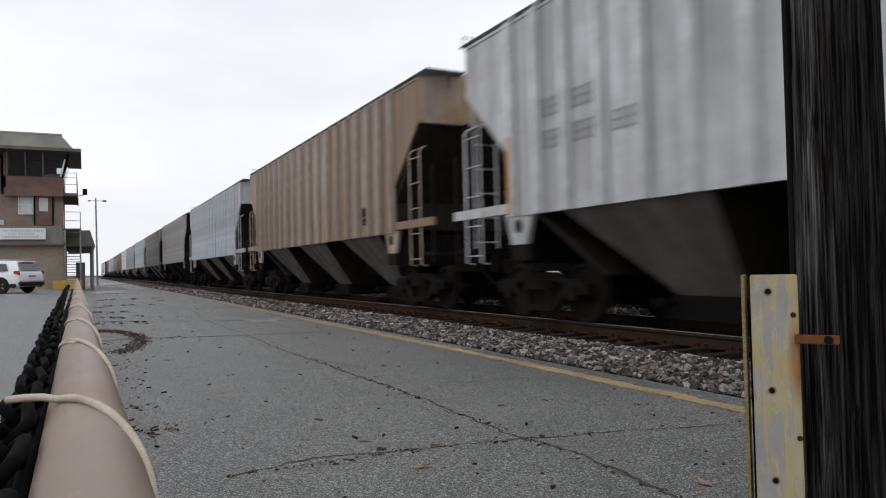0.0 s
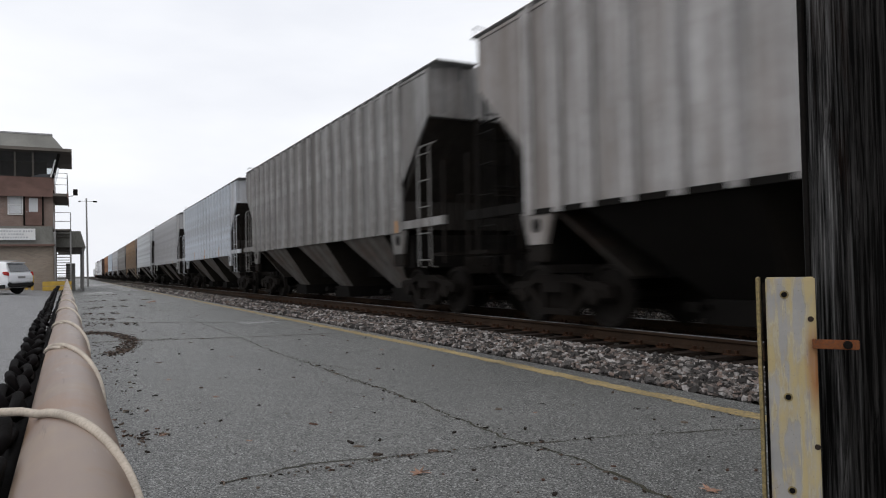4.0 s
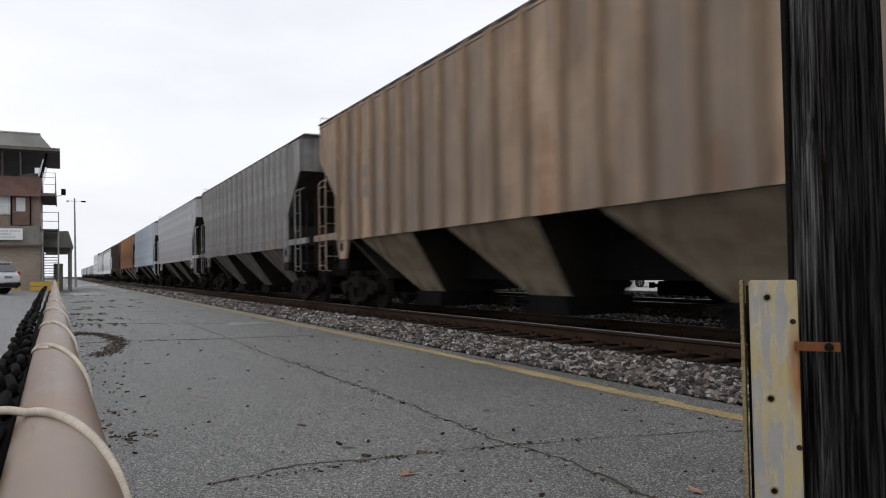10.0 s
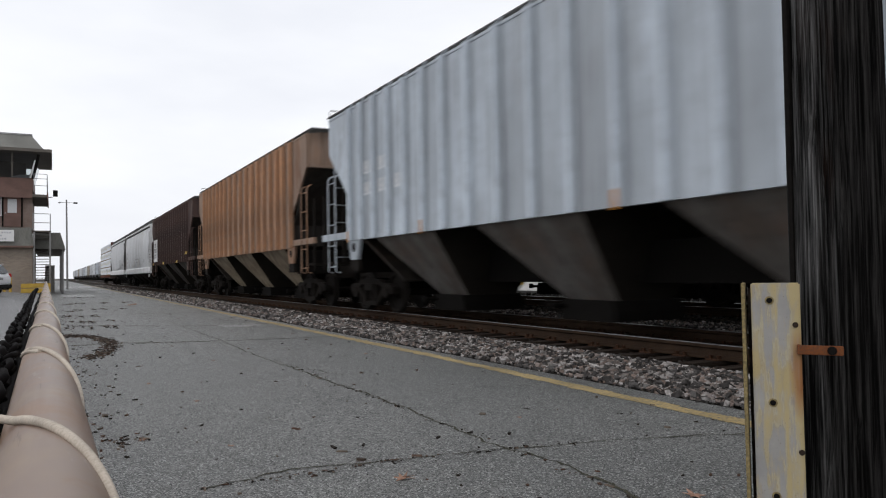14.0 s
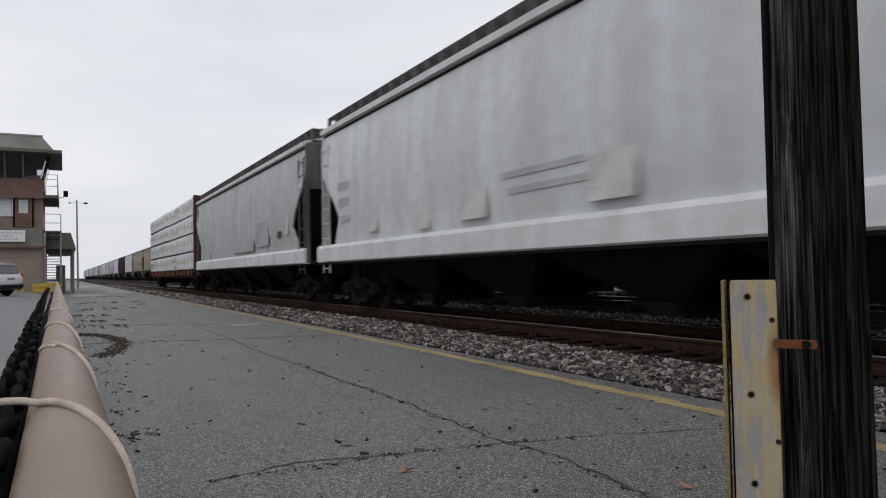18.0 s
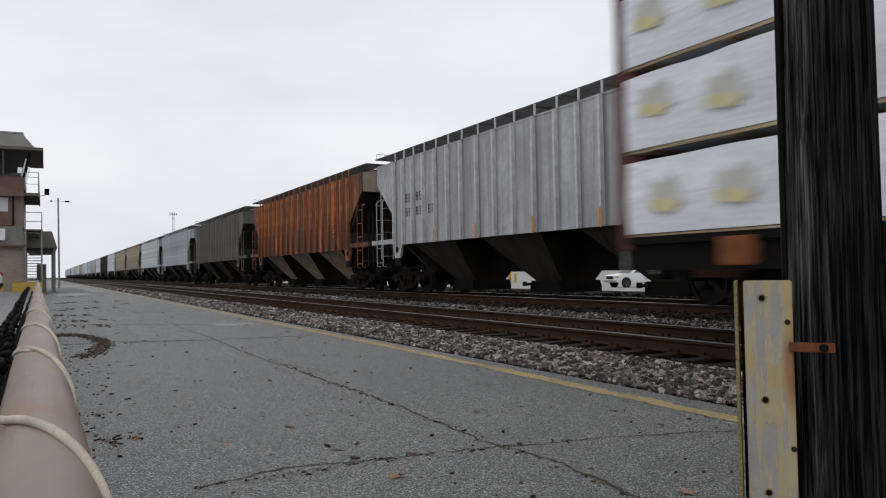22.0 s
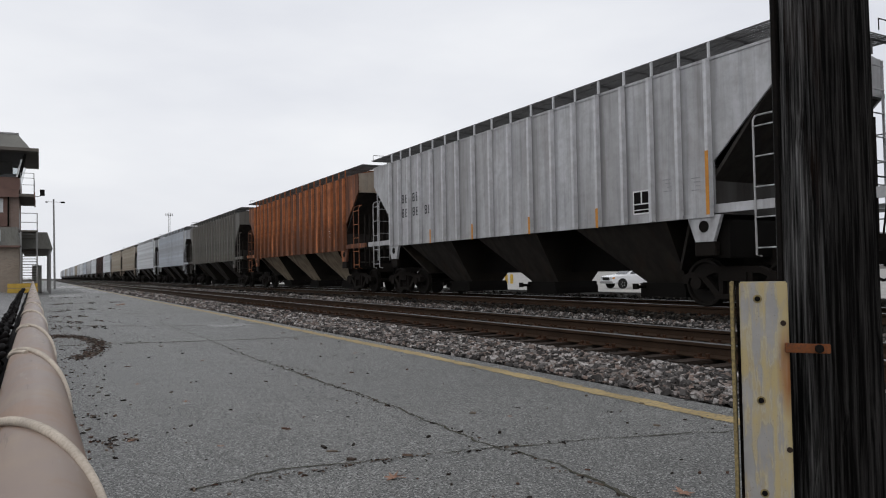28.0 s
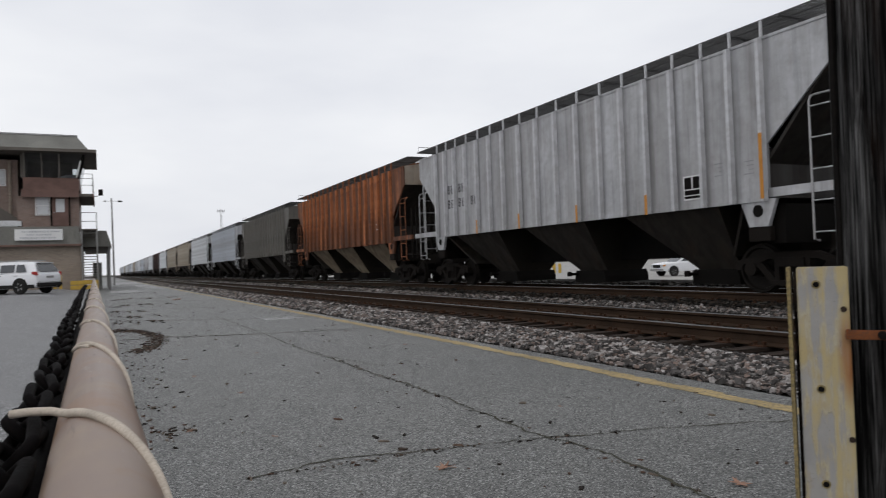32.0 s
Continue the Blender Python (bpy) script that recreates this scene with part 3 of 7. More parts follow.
def bed_height(x):
    pts = ((4.8, -0.02), (5.25, 0.02), (6.05, 0.045), (6.35, 0.0), (6.6, 0.02), (8.7, 0.05), (9.5, 0.05), (10.5, 0.13), (10.9, 0.18), (13.3, 0.2), (13.8, 0.35), (14.5, 0.35), (15.6, -0.04))
    for (a, za), (b, zb) in zip(pts, pts[1:]):
        if a <= x <= b:
            return za + (zb - za) * (x - a) / (b - a)
    return -0.02


def build_ballast():
    bm = bmesh.new()
    xs = [4.8, 5.25, 5.7, 6.05, 6.35, 6.6, 7.6, 8.7, 9.5, 10.0, 10.5, 10.9, 12, 13.3, 13.8, 14.5, 15.6]
    grid_sheet(bm, xs, [-120, -40, 0, 20, 60, 150, 500, 1200], lambda x, y: bed_height(x) - 0.012)
    thing("ballast_bed", bm, BALLAST_BED, "crushed stone bed under both tracks", "track bed", kind="structure")
    # loose crushed stone: angular chips, each with its own facets
    cube = [(x, y, z) for x in (-1, 1) for y in (-1, 1) for z in (-1, 1)]
    unit = np.array(cube, float) * 0.72
    tris = np.array([(0, 1, 3), (0, 3, 2), (4, 7, 5), (4, 6, 7), (0, 5, 1), (0, 4, 5), (2, 3, 7), (2, 7, 6), (0, 2, 6), (0, 6, 4), (1, 5, 7), (1, 7, 3)])
    r = np.random.RandomState(7)

    def field(n, x0, x1, y0, y1, size, crest=0.0):
        u = r.rand(n)
        y = y0 + (y1 - y0) * u ** 1.6
        x = x0 + (x1 - x0) * r.rand(n)
        s = size * (0.5 + 0.9 * r.rand(n) ** 1.8)
        z = np.array([bed_height(v) for v in x]) + s * 0.2 + crest * r.rand(n)
        return np.stack([x, y, z], 1), s

    def chips(name, mat, label, sets):
        c = np.concatenate([a for a, _ in sets])
        s = np.concatenate([b for _, b in sets])
        n = len(c)
        scale = s[:, None, None] * (0.6 + 0.7 * r.rand(n, 1, 3)) * np.array([1.15, 1.15, 0.75])
        p = unit[None] * scale * (1 + 0.85 * (r.rand(n, 8, 3) - 0.5))
        a = r.rand(n) * 6.283
        b = (r.rand(n) - 0.5) * 1.6
        ca, sa, cb, sb = np.cos(a)[:, None], np.sin(a)[:, None], np.cos(b)[:, None], np.sin(b)[:, None]
        x, y, z = p[..., 0], p[..., 1] * cb - p[..., 2] * sb, p[..., 1] * sb + p[..., 2] * cb
        p = np.stack([x * ca - y * sa, x * sa + y * ca, z], -1) + c[:, None]
        me = bpy.data.meshes.new(name)
        f = (tris[None] + (np.arange(n) * 8)[:, None, None]).reshape(-1, 3)
        me.from_pydata(p.reshape(-1, 3).tolist(), [], f.tolist())
        thing(name, me, mat, label, "gravel", kind="stuff")

    chips("ballast", STONE, "loose grey and pinkish crushed stone ballast",
          [field(19000, 4.92, 6.3, 1.5, 16, 0.027, 0.03), field(10000, 4.95, 6.3, 12, 45, 0.036, 0.03), field(4000, 5.0, 6.4, 40, 110, 0.06, 0.02),
           field(900, 8.5, 9.8, 3.0, 26, 0.034, 0.03), field(4200, 9.9, 10.48, 4.0, 30, 0.026, 0.03), field(2000, 9.9, 10.48, 26, 90, 0.05, 0.02), field(26, 4.66, 4.95, 2, 20, 0.02)])
    # oil and the shade below the trains both go into this stone colour
    chips("oily_ballast", OILY_SHADED_STONE, "crushed stone between the rails, dark with oil and painted shade",
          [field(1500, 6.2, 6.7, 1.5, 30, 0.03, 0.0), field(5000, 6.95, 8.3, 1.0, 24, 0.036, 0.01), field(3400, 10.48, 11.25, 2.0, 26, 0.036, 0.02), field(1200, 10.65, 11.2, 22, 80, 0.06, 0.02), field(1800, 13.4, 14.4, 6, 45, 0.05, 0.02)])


def rail_profile(bm, x, top, y0, y1, head):
    if head:
        prism(bm, [(x - 0.033, top - 0.006), (x - 0.03, top), (x + 0.03, top), (x + 0.033, top - 0.006)], "y", y0, y1)
    else:
        prism(bm, [(x - 0.075, top - 0.172), (x - 0.075, top - 0.16), (x - 0.012, top - 0.135), (x - 0.009, top - 0.06), (x - 0.036, top - 0.042), (x - 0.037, top - 0.01), (x - 0.034, top - 0.007),
                   (x + 0.034, top - 0.007), (x + 0.037, top - 0.01), (x + 0.036, top - 0.042), (x + 0.009, top - 0.06), (x + 0.012, top - 0.135), (x + 0.075, top - 0.16), (x + 0.075, top - 0.172)], "y", y0, y1)


def build_track(cx, top, label):
    tr = base("railway_track", pose(cx, 0, top), label, "railway track", "parallel railway tracks")
    for sx in (-0.7525, 0.7525):
        bm = bmesh.new()
        rail_profile(bm, sx, 0, -160, 1300, False)
        rail = part("rail", bm, RAIL_RUST, tr, "rust-brown steel rail")
        bm = bmesh.new()
        rail_profile(bm, sx, 0, -160, 1300, True)
        part("rail_head", bm, RAIL_HEAD, rail, "bright worn running surface")
    r = random.Random(int(cx * 10))
    ties = [shared("tie%d" % k, lambda bm, k=k: bx(bm, -1.3 - 0.03 * k, 1.3 + 0.02 * k, -0.11, 0.11, -0.33, -0.174), bevel=0.012) for k in range(3)]

    def plate(bm):
        bx(bm, -0.18, 0.16, -0.09, 0.09, -0.18, -0.165)
        for px, py in ((-0.11, -0.05), (0.1, 0.05), (-0.12, 0.06)):
            bx(bm, px - 0.016, px + 0.016, py - 0.014, py + 0.014, -0.17, -0.13)
            bx(bm, px - 0.026, px + 0.02, py - 0.02, py + 0.02, -0.135, -0.122)
    pl = shared("tie_plate", plate)

    def anchor(bm):
        bx(bm, -0.1, 0.1, 0.13, 0.15, -0.2, -0.15)
        bx(bm, -0.1, -0.08, 0.125, 0.155, -0.18, -0.15)
    an = shared("rail_anchor", anchor)
    y = -1.0
    while y < 62:
        t = part("tie", ties[r.randrange(3)], TIE_WOOD, tr, m=pose(r.uniform(-0.03, 0.03), y, r.uniform(-0.012, 0.004), 0, 0, r.uniform(-1.5, 1.5)))
        if y < 32:
            for sx in (-0.7525, 0.7525):
                part("tie_plate", pl, SPIKE_RUST, t, "rusty spiked tie plate", m=pose(sx, 0, 0.003))
            part("rail_anchor", an, SPIKE_RUST, t, "rusty rail anchor", m=pose(-0.7525, r.uniform(-0.02, 0.03), 0))
        y += 0.52 + r.uniform(-0.03, 0.03)


build_ground()
build_ballast()
build_track(NEAR_X, NEAR_TOP, "near railway track with rusty rails on dark wooden ties")
build_track(FAR_X, FAR_TOP, "far railway track with rusty rails on raised ballast")

# ---- freight cars: x across, y along, z up from the rail top ----
def wheelset_mesh():
    def build(bm):
        for s in (-1, 1):
            prof = [(0.10, 0.62), (0.12, 0.66), (0.40, 0.70), (0.44, 0.685), (0.482, 0.69), (0.482, 0.71), (0.457, 0.722), (0.452, 0.81), (0.40, 0.815), (0.375, 0.765), (0.14, 0.745), (0.13, 0.83), (0.075, 0.84)]
            lathe(bm, [(r, s * a) for r, a in prof], "x", 28)
        tube(bm, (-0.98, 0, 0), (0.98, 0, 0), 0.075, 12)
        for s in (-1, 1):
            for k in range(3):
                a = k * 2.094
                tube(bm, (s * 0.975, 0.045 * math.cos(a), 0.045 * math.sin(a)), (s * 1.0, 0.045 * math.cos(a), 0.045 * math.sin(a)), 0.014, 6)
    return shared("wheelset", build, smooth=True)


def sideframe_mesh():
    def build(bm):
        top = [(-1.22, 0.44), (-1.22, 0.6), (-1.05, 0.66), (-0.72, 0.67), (-0.46, 0.77), (0.46, 0.77), (0.72, 0.67), (1.05, 0.66), (1.22, 0.6), (1.22, 0.44), (1.09, 0.44), (1.06, 0.55), (0.74, 0.55), (0.5, 0.64), (-0.5, 0.64), (-0.74, 0.55), (-1.06, 0.55), (-1.09, 0.44)]
        prism(bm, top, "x", -0.07, 0.07)
        prism(bm, [(-0.44, 0.16), (0.44, 0.16), (0.44, 0.25), (-0.44, 0.25)], "x", -0.1, 0.1)
        for s in (-1, 1):
            prism(bm, [(s * 0.42, 0.16), (s * 0.8, 0.55), (s * 0.66, 0.58), (s * 0.36, 0.27)], "x", -0.06, 0.06)
            prism(bm, [(s * 0.27, 0.25), (s * 0.36, 0.25), (s * 0.36, 0.66), (s * 0.27, 0.66)], "x", -0.08, 0.08)
            for k in range(3):
                tube(bm, (0.02, s * (0.05 + 0.09 * k) - s * 0.02, 0.25), (0.02, s * (0.05 + 0.09 * k) - s * 0.02, 0.5), 0.036, 7)
            lathe_c = Vector((-0.09, s * 0.89, 0.457))
            tube(bm, lathe_c, lathe_c + Vector((0.12, 0, 0)), 0.13, 12)
        bx(bm, -0.12, 0.09, -0.26, 0.26, 0.5, 0.66)
    return shared("sideframe", build, bevel=0.0)


def truck(parent, y, wheels):
    def bolster(bm):
        bx(bm, -1.0, 1.0, -0.2, 0.2, 0.5, 0.72)
        tube(bm, (0, 0, 0.7), (0, 0, 0.86), 0.2, 12)
        bx(bm, -0.7, 0.7, -0.75, -0.65, 0.38, 0.48)
        bx(bm, -0.7, 0.7, 0.65, 0.75, 0.38, 0.48)
        for s in (-1, 1):
            for q in (-1, 1):
                prism(bm, [(q * 0.4, 0.28), (q * 0.43, 0.28), (q * 0.43, 0.62), (q * 0.4, 0.62)], "x", s * 0.75 - 0.05, s * 0.75 + 0.05)
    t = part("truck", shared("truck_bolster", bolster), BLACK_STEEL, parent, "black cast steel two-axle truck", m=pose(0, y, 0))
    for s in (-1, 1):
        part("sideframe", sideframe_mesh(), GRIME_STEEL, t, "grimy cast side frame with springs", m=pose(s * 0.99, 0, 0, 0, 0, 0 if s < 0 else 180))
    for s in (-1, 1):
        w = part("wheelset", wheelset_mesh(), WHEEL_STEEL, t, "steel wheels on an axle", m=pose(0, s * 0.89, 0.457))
        wheels.append(w)


def coupler_mesh():
    def build(bm):
        prism(bm, [(-0.1, 0.75), (0.1, 0.75), (0.1, 0.98), (-0.1, 0.98)], "y", 0.0, 0.55)
        prism(bm, [(-0.16, 0.5), (0.04, 0.5), (0.12, 0.62), (0.12, 0.72), (0.0, 0.82), (-0.16, 0.78)], "z", 0.72, 1.02)
        bx(bm, -0.3, 0.3, -0.1, 0.0, 0.7, 1.1)
        sweep(bm, [(0.35, 0.0, 0.8), (0.36, 0.25, 0.62), (0.33, 0.5, 0.5), (0.3, 0.7, 0.55)], 0.025, 6)
    return shared("coupler", build)


def ladder(parent, key, z0, z1, w, n, mat, m):
    """A side ladder: a bent bar frame with separate rungs."""
    rail = shared(key + "_frame", lambda bm: sweep(bm, [(0.09, 0, z0 - 0.02), (-0.03, 0, z0), (-0.03, 0, z1 - 0.08), (0.02, 0, z1), (0.1, 0, z1 + 0.03), (0.1, w, z1 + 0.03), (0.02, w, z1), (-0.03, w, z1 - 0.08), (-0.03, w, z0), (0.09, w, z0 - 0.02)], 0.019, 6), smooth=True)
    frame_part = part("ladder", rail, mat, parent, "welded steel ladder", m=m)
    rung = shared(key + "_rung", lambda bm: tube(bm, (-0.035, 0, 0), (-0.035, w, 0), 0.013, 6))
    for k in range(n):
        part("rung", rung, mat, frame_part, m=pose(0, 0, z0 + 0.12 + (z1 - z0 - 0.3) * k / (n - 1)))


def ladder_mesh(key, z0, z1, w, n):
    def build(bm):
        for s in (0, w):
            bx(bm, -0.03, 0.012, s - 0.013, s + 0.013, z0, z1)
        for k in range(n):
            z = z0 + 0.12 + (z1 - z0 - 0.24) * k / (n - 1)
            tube(bm, (-0.03, 0, z), (-0.03, w, z), 0.014, 6)
    return shared(key, build)


SILL, TOP, HALF = 1.72, 4.52, 1.55


def grain_hopper(name, m, paint, label, group, wheels, marks=None, hopper_mat=None, stripes=None, end_mat=None, rise=0.0, panel_mat=None):
    """A ribbed three-bay covered hopper car."""
    car = base(name, m, label, "railway car", group)
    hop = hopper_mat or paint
    endp = end_mat or paint
    top, tall = TOP + rise, "%.1f" % rise
    side = [(-8.05, top), (-8.05, 3.85), (-6.76, 2.66), (-6.76, SILL), (6.76, SILL), (6.76, 2.66), (8.05, 3.85), (8.05, top)]
    sp = shared("hopper_side" + tall, lambda bm: prism(bm, side, "x", -0.02, 0.02))
    rb = shared("hopper_rib" + tall, lambda bm: (prism(bm, [(-0.11, -0.036), (0.0, -0.042), (0.0, 0.042), (-0.11, 0.036)], "z", SILL - 0.06, top - 0.01), bx(bm, 0.005, 0.045, -0.02, 0.02, TOP - 0.02, TOP + 0.31)))
    top_rail = shared("hopper_top_rail" + tall, lambda bm: prism(bm, [(-0.034, top - 0.03), (-0.034, top + 0.02), (0.05, top + 0.05), (0.05, top - 0.03)], "y", -8.04, 8.04))
    sill = shared("hopper_sill", lambda bm: (bx(bm, -0.03, 0.06, -8.6, -6.6, SILL, SILL + 0.16), bx(bm, -0.03, 0.06, 6.6, 8.6, SILL, SILL + 0.16), bx(bm, -0.03, 0.06, -6.6, 6.6, SILL - 0.06, SILL + 0.02)))

    def pad(bm):
        prism(bm, [(-0.38, SILL - 0.02), (0.38, SILL - 0.02), (0.2, SILL - 0.5), (-0.2, SILL - 0.5)], "x", -0.03, 0.05)
    pd = shared("hopper_pad", pad)
    block = shared("bearing_block", lambda bm: bx(bm, -0.02, 0.1, -0.24, 0.24, SILL - 0.76, SILL - 0.5), bevel=0.015)
    hole = shared("hopper_pad_hole", lambda bm: lathe(bm, [(0.11, -0.036), (0.11, -0.031)], "x", 14))
    for s in (-1, 1):
        turn = 0 if s < 0 else 180
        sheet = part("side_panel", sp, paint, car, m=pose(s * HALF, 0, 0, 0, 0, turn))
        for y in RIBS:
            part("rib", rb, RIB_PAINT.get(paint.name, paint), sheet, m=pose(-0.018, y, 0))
        part("top_rail", top_rail, paint, car, m=pose(s * HALF, 0, 0, 0, 0, turn))
        part("side_sill", sill, endp, car, m=pose(s * HALF, 0, 0, 0, 0, turn))
        for y in (-6.5, 6.5):
            p = part("jacking_pad", pd, paint, car, "plate under the sill with a round hole", m=pose(s * (HALF - 0.02), y, 0, 0, 0, turn))
            part("hole", hole, BLACK_STEEL, p, m=pose(0, 0, SILL - 0.22))
            part("bearing_block", block, GRIME_STEEL, p, "grimy steel bearing block")

    def roof(bm):
        arc = [(-HALF + 0.04, TOP + 0.02), (-1.0, TOP + 0.17), (0, TOP + 0.24), (1.0, TOP + 0.17), (HALF - 0.04, TOP + 0.02), (HALF - 0.04, TOP - 0.03), (-HALF + 0.04, TOP - 0.03)]
        prism(bm, arc, "y", -8.02, 8.02)
        bx(bm, -0.35, 0.35, -7.5, 7.5, TOP + 0.2, TOP + 0.32)
    part("roof", shared("hopper_roof", roof), paint, car)

    def walk_board(bm):
        for x in (-0.305, 0.0, 0.56):
            bx(bm, x - 0.008, x + 0.008, -8.35, 8.35, TOP + 0.315, TOP + 0.34)
        y = -8.35
        while y < 8.36:
            bx(bm, -0.31, 0.56, y - 0.01, y + 0.01, TOP + 0.318, TOP + 0.337)
            y += 0.058
        for k in range(15):
            y = -8.2 + 16.4 * k / 14
            bx(bm, 0.24, 0.28, y - 0.02, y + 0.02, TOP + 0.02, TOP + 0.31)
            bx(bm, -0.33, 0.55, y - 0.025, y + 0.025, TOP + 0.285, TOP + 0.314)
    wb = shared("running_board", walk_board)
    for s in (-1, 1):
        part("running_board", wb, GRATING, car, "steel grating walkway on the roof", m=pose(s * 1.2, 0, 0, 0, 0, 0 if s < 0 else 180))

    def end_top(bm):
        prism(bm, [(-HALF, 3.88), (HALF, 3.88), (HALF, top + 0.02), (0, top + 0.24), (-HALF, top + 0.02)], "y", 8.0, 8.05)
        prism(bm, [(-HALF + 0.02, 3.9), (HALF - 0.02, 3.9), (HALF - 0.02, 3.82), (-HALF + 0.02, 3.82)], "y", 7.9, 8.1)

    def slope(bm):
        rows = [[bm.verts.new(p) for p in ((-w, y, z), (w, y, z), (w, y - 0.05, z + 0.04), (-w, y - 0.05, z + 0.04))] for w, y, z in ((HALF - 0.03, 8.02, 3.86), (HALF - 0.05, 6.19, SILL), (0.85, 5.32, 0.7))]
        for a, b in zip(rows, rows[1:]):
            for k in range(4):
                bm.faces.new((a[k], a[(k + 1) % 4], b[(k + 1) % 4], b[k]))
        bm.faces.new(rows[0][::-1])
        bm.faces.new(rows[-1])
        bx(bm, -HALF + 0.03, HALF - 0.03, 6.66, 6.7, SILL, 2.6)

    def platform(bm):
        bx(bm, -1.5, 1.5, 8.0, 8.6, 1.14, 1.2)
        bx(bm, -0.22, 0.22, 6.3, 8.75, 0.78, 1.14)

    bolst = shared("body_bolster", lambda bm: bx(bm, -1.4, 1.4, 6.58, 6.92, 0.92, 1.6))
    cpost = shared("corner_post", lambda bm: bx(bm, -0.025, 0.025, -0.025, 0.025, 1.0, 2.9))
    epost = shared("end_post", lambda bm: bx(bm, -0.05, 0.05, -0.05, 0.05, 1.2, 3.85))
    hrail = shared("handrail", lambda bm: sweep(bm, [(-1.1, 8.2, 1.2), (-1.1, 8.35, 2.3), (1.1, 8.35, 2.3), (1.1, 8.2, 1.2)], 0.018, 6))
    grab = shared("roof_grab", lambda bm: sweep(bm, [(-1.4, 8.45, TOP + 0.36), (-1.4, 8.45, TOP + 0.56), (-0.75, 8.45, TOP + 0.56), (-0.75, 8.45, TOP + 0.36)], 0.012, 5))

    def tank(bm):
        tube(bm, (-0.6, 7.35, 1.75), (0.6, 7.35, 1.75), 0.22, 14)
        bx(bm, -0.9, -0.7, 7.2, 7.5, 1.3, 1.8)
        tube(bm, (0, 7.3, 1.2), (0.9, 7.3, 1.2), 0.1, 10)
    et, sl, pf, tk = shared("end_top" + tall, end_top), shared("end_slope", slope), shared("end_platform", platform), shared("brake_tank", tank, smooth=True)
    la, lb = ladder_mesh("side_ladder", 0.95, 3.3, 0.5, 5), ladder_mesh("end_ladder", 1.2, 4.5, 0.46, 8)
    for q in (-1, 1):
        turn = 0 if q > 0 else 180
        rot = pose(0, 0, 0, 0, 0, turn)
        part("end_panel", et, panel_mat or endp, car, m=rot)
        # body-coloured sheet in reality; its shade is painted in with the dark paint
        part("slope_sheet", sl, P_BAY_SHADE, car, m=rot)
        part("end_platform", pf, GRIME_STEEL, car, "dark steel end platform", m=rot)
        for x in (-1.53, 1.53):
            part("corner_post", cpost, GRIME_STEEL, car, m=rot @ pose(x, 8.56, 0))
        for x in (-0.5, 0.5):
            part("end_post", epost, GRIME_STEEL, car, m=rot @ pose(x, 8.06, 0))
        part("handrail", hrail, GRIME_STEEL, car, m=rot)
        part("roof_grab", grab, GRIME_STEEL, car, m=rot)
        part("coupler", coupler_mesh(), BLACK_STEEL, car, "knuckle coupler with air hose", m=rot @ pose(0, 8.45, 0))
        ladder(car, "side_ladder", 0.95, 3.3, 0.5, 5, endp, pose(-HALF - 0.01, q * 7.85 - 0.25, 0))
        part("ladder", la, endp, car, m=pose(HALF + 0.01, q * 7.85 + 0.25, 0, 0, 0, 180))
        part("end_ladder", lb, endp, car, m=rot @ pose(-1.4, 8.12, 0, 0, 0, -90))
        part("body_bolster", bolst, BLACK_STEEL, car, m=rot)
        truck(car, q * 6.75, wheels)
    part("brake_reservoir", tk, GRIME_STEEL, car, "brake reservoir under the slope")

    def rings(bm):
        """The outlet, the sill line and the ridge line of one bay."""
        return [[bm.verts.new(p) for p in ((-w, o - h, z), (w, o - h, z), (w, o + h, z), (-w, o + h, z))]
                for w, h, z, o in ((0.55, 0.54, 0.44, -0.52), (1.5, 1.38, SILL, 0.0), (1.5, 2.06, SILL + 0.7, 0.0))]

    def bay(bm):
        """The two side sheets and the floor of a bay."""
        low, mid, _ = rings(bm)
        for k in (1, 3):
            bm.faces.new((mid[k], mid[(k + 1) % 4], low[(k + 1) % 4], low[k]))
        bm.faces.new(low[::-1])

    def bay_end(bm):
        """The two end sheets, from the outlet up to the ridge between two bays."""
        r = rings(bm)
        for a, b in zip(r, r[1:]):
            for k in (0, 2):
                bm.faces.new((b[k], b[(k + 1) % 4], a[(k + 1) % 4], a[k]))
    by, be = shared("hopper_bay", bay), shared("hopper_bay_end", bay_end)

    def gate(bm):
        prism(bm, [(-0.56, 0.45), (0.56, 0.45), (0.62, 0.3), (0.62, 0.15), (-0.62, 0.15), (-0.62, 0.3)], "x", -0.7, 0.7)
        tube(bm, (-0.95, 0.5, 0.36), (0.95, 0.5, 0.36), 0.035, 8)
        bx(bm, -1.0, -0.94, 0.44, 0.56, 0.31, 0.43)
    gt = shared("outlet_gate", gate)
    for y in (-4.15, 0, 4.15):
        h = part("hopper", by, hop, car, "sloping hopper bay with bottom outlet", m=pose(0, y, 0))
        # end sheets painted near-black, since little light gets between the bays
        part("slope_sheet", be, BAY_END_SHADE, h, "end slope of the bay, shade painted in over soot")
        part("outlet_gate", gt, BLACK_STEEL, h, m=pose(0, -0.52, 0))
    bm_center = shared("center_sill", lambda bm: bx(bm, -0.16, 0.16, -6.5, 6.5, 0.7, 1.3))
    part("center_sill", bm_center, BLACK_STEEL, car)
    for kind, mat, y, z in marks or ():
        if kind == "lettering":
            for dy, dz in MARK_CELLS:
                part("stencil_mark", MARKS["stencil_mark"], mat, car, m=pose(-HALF - 0.024, y + dy, z + dz))
            continue
        part(kind, MARKS[kind], mat, car, m=pose(-HALF - 0.024, y, z))
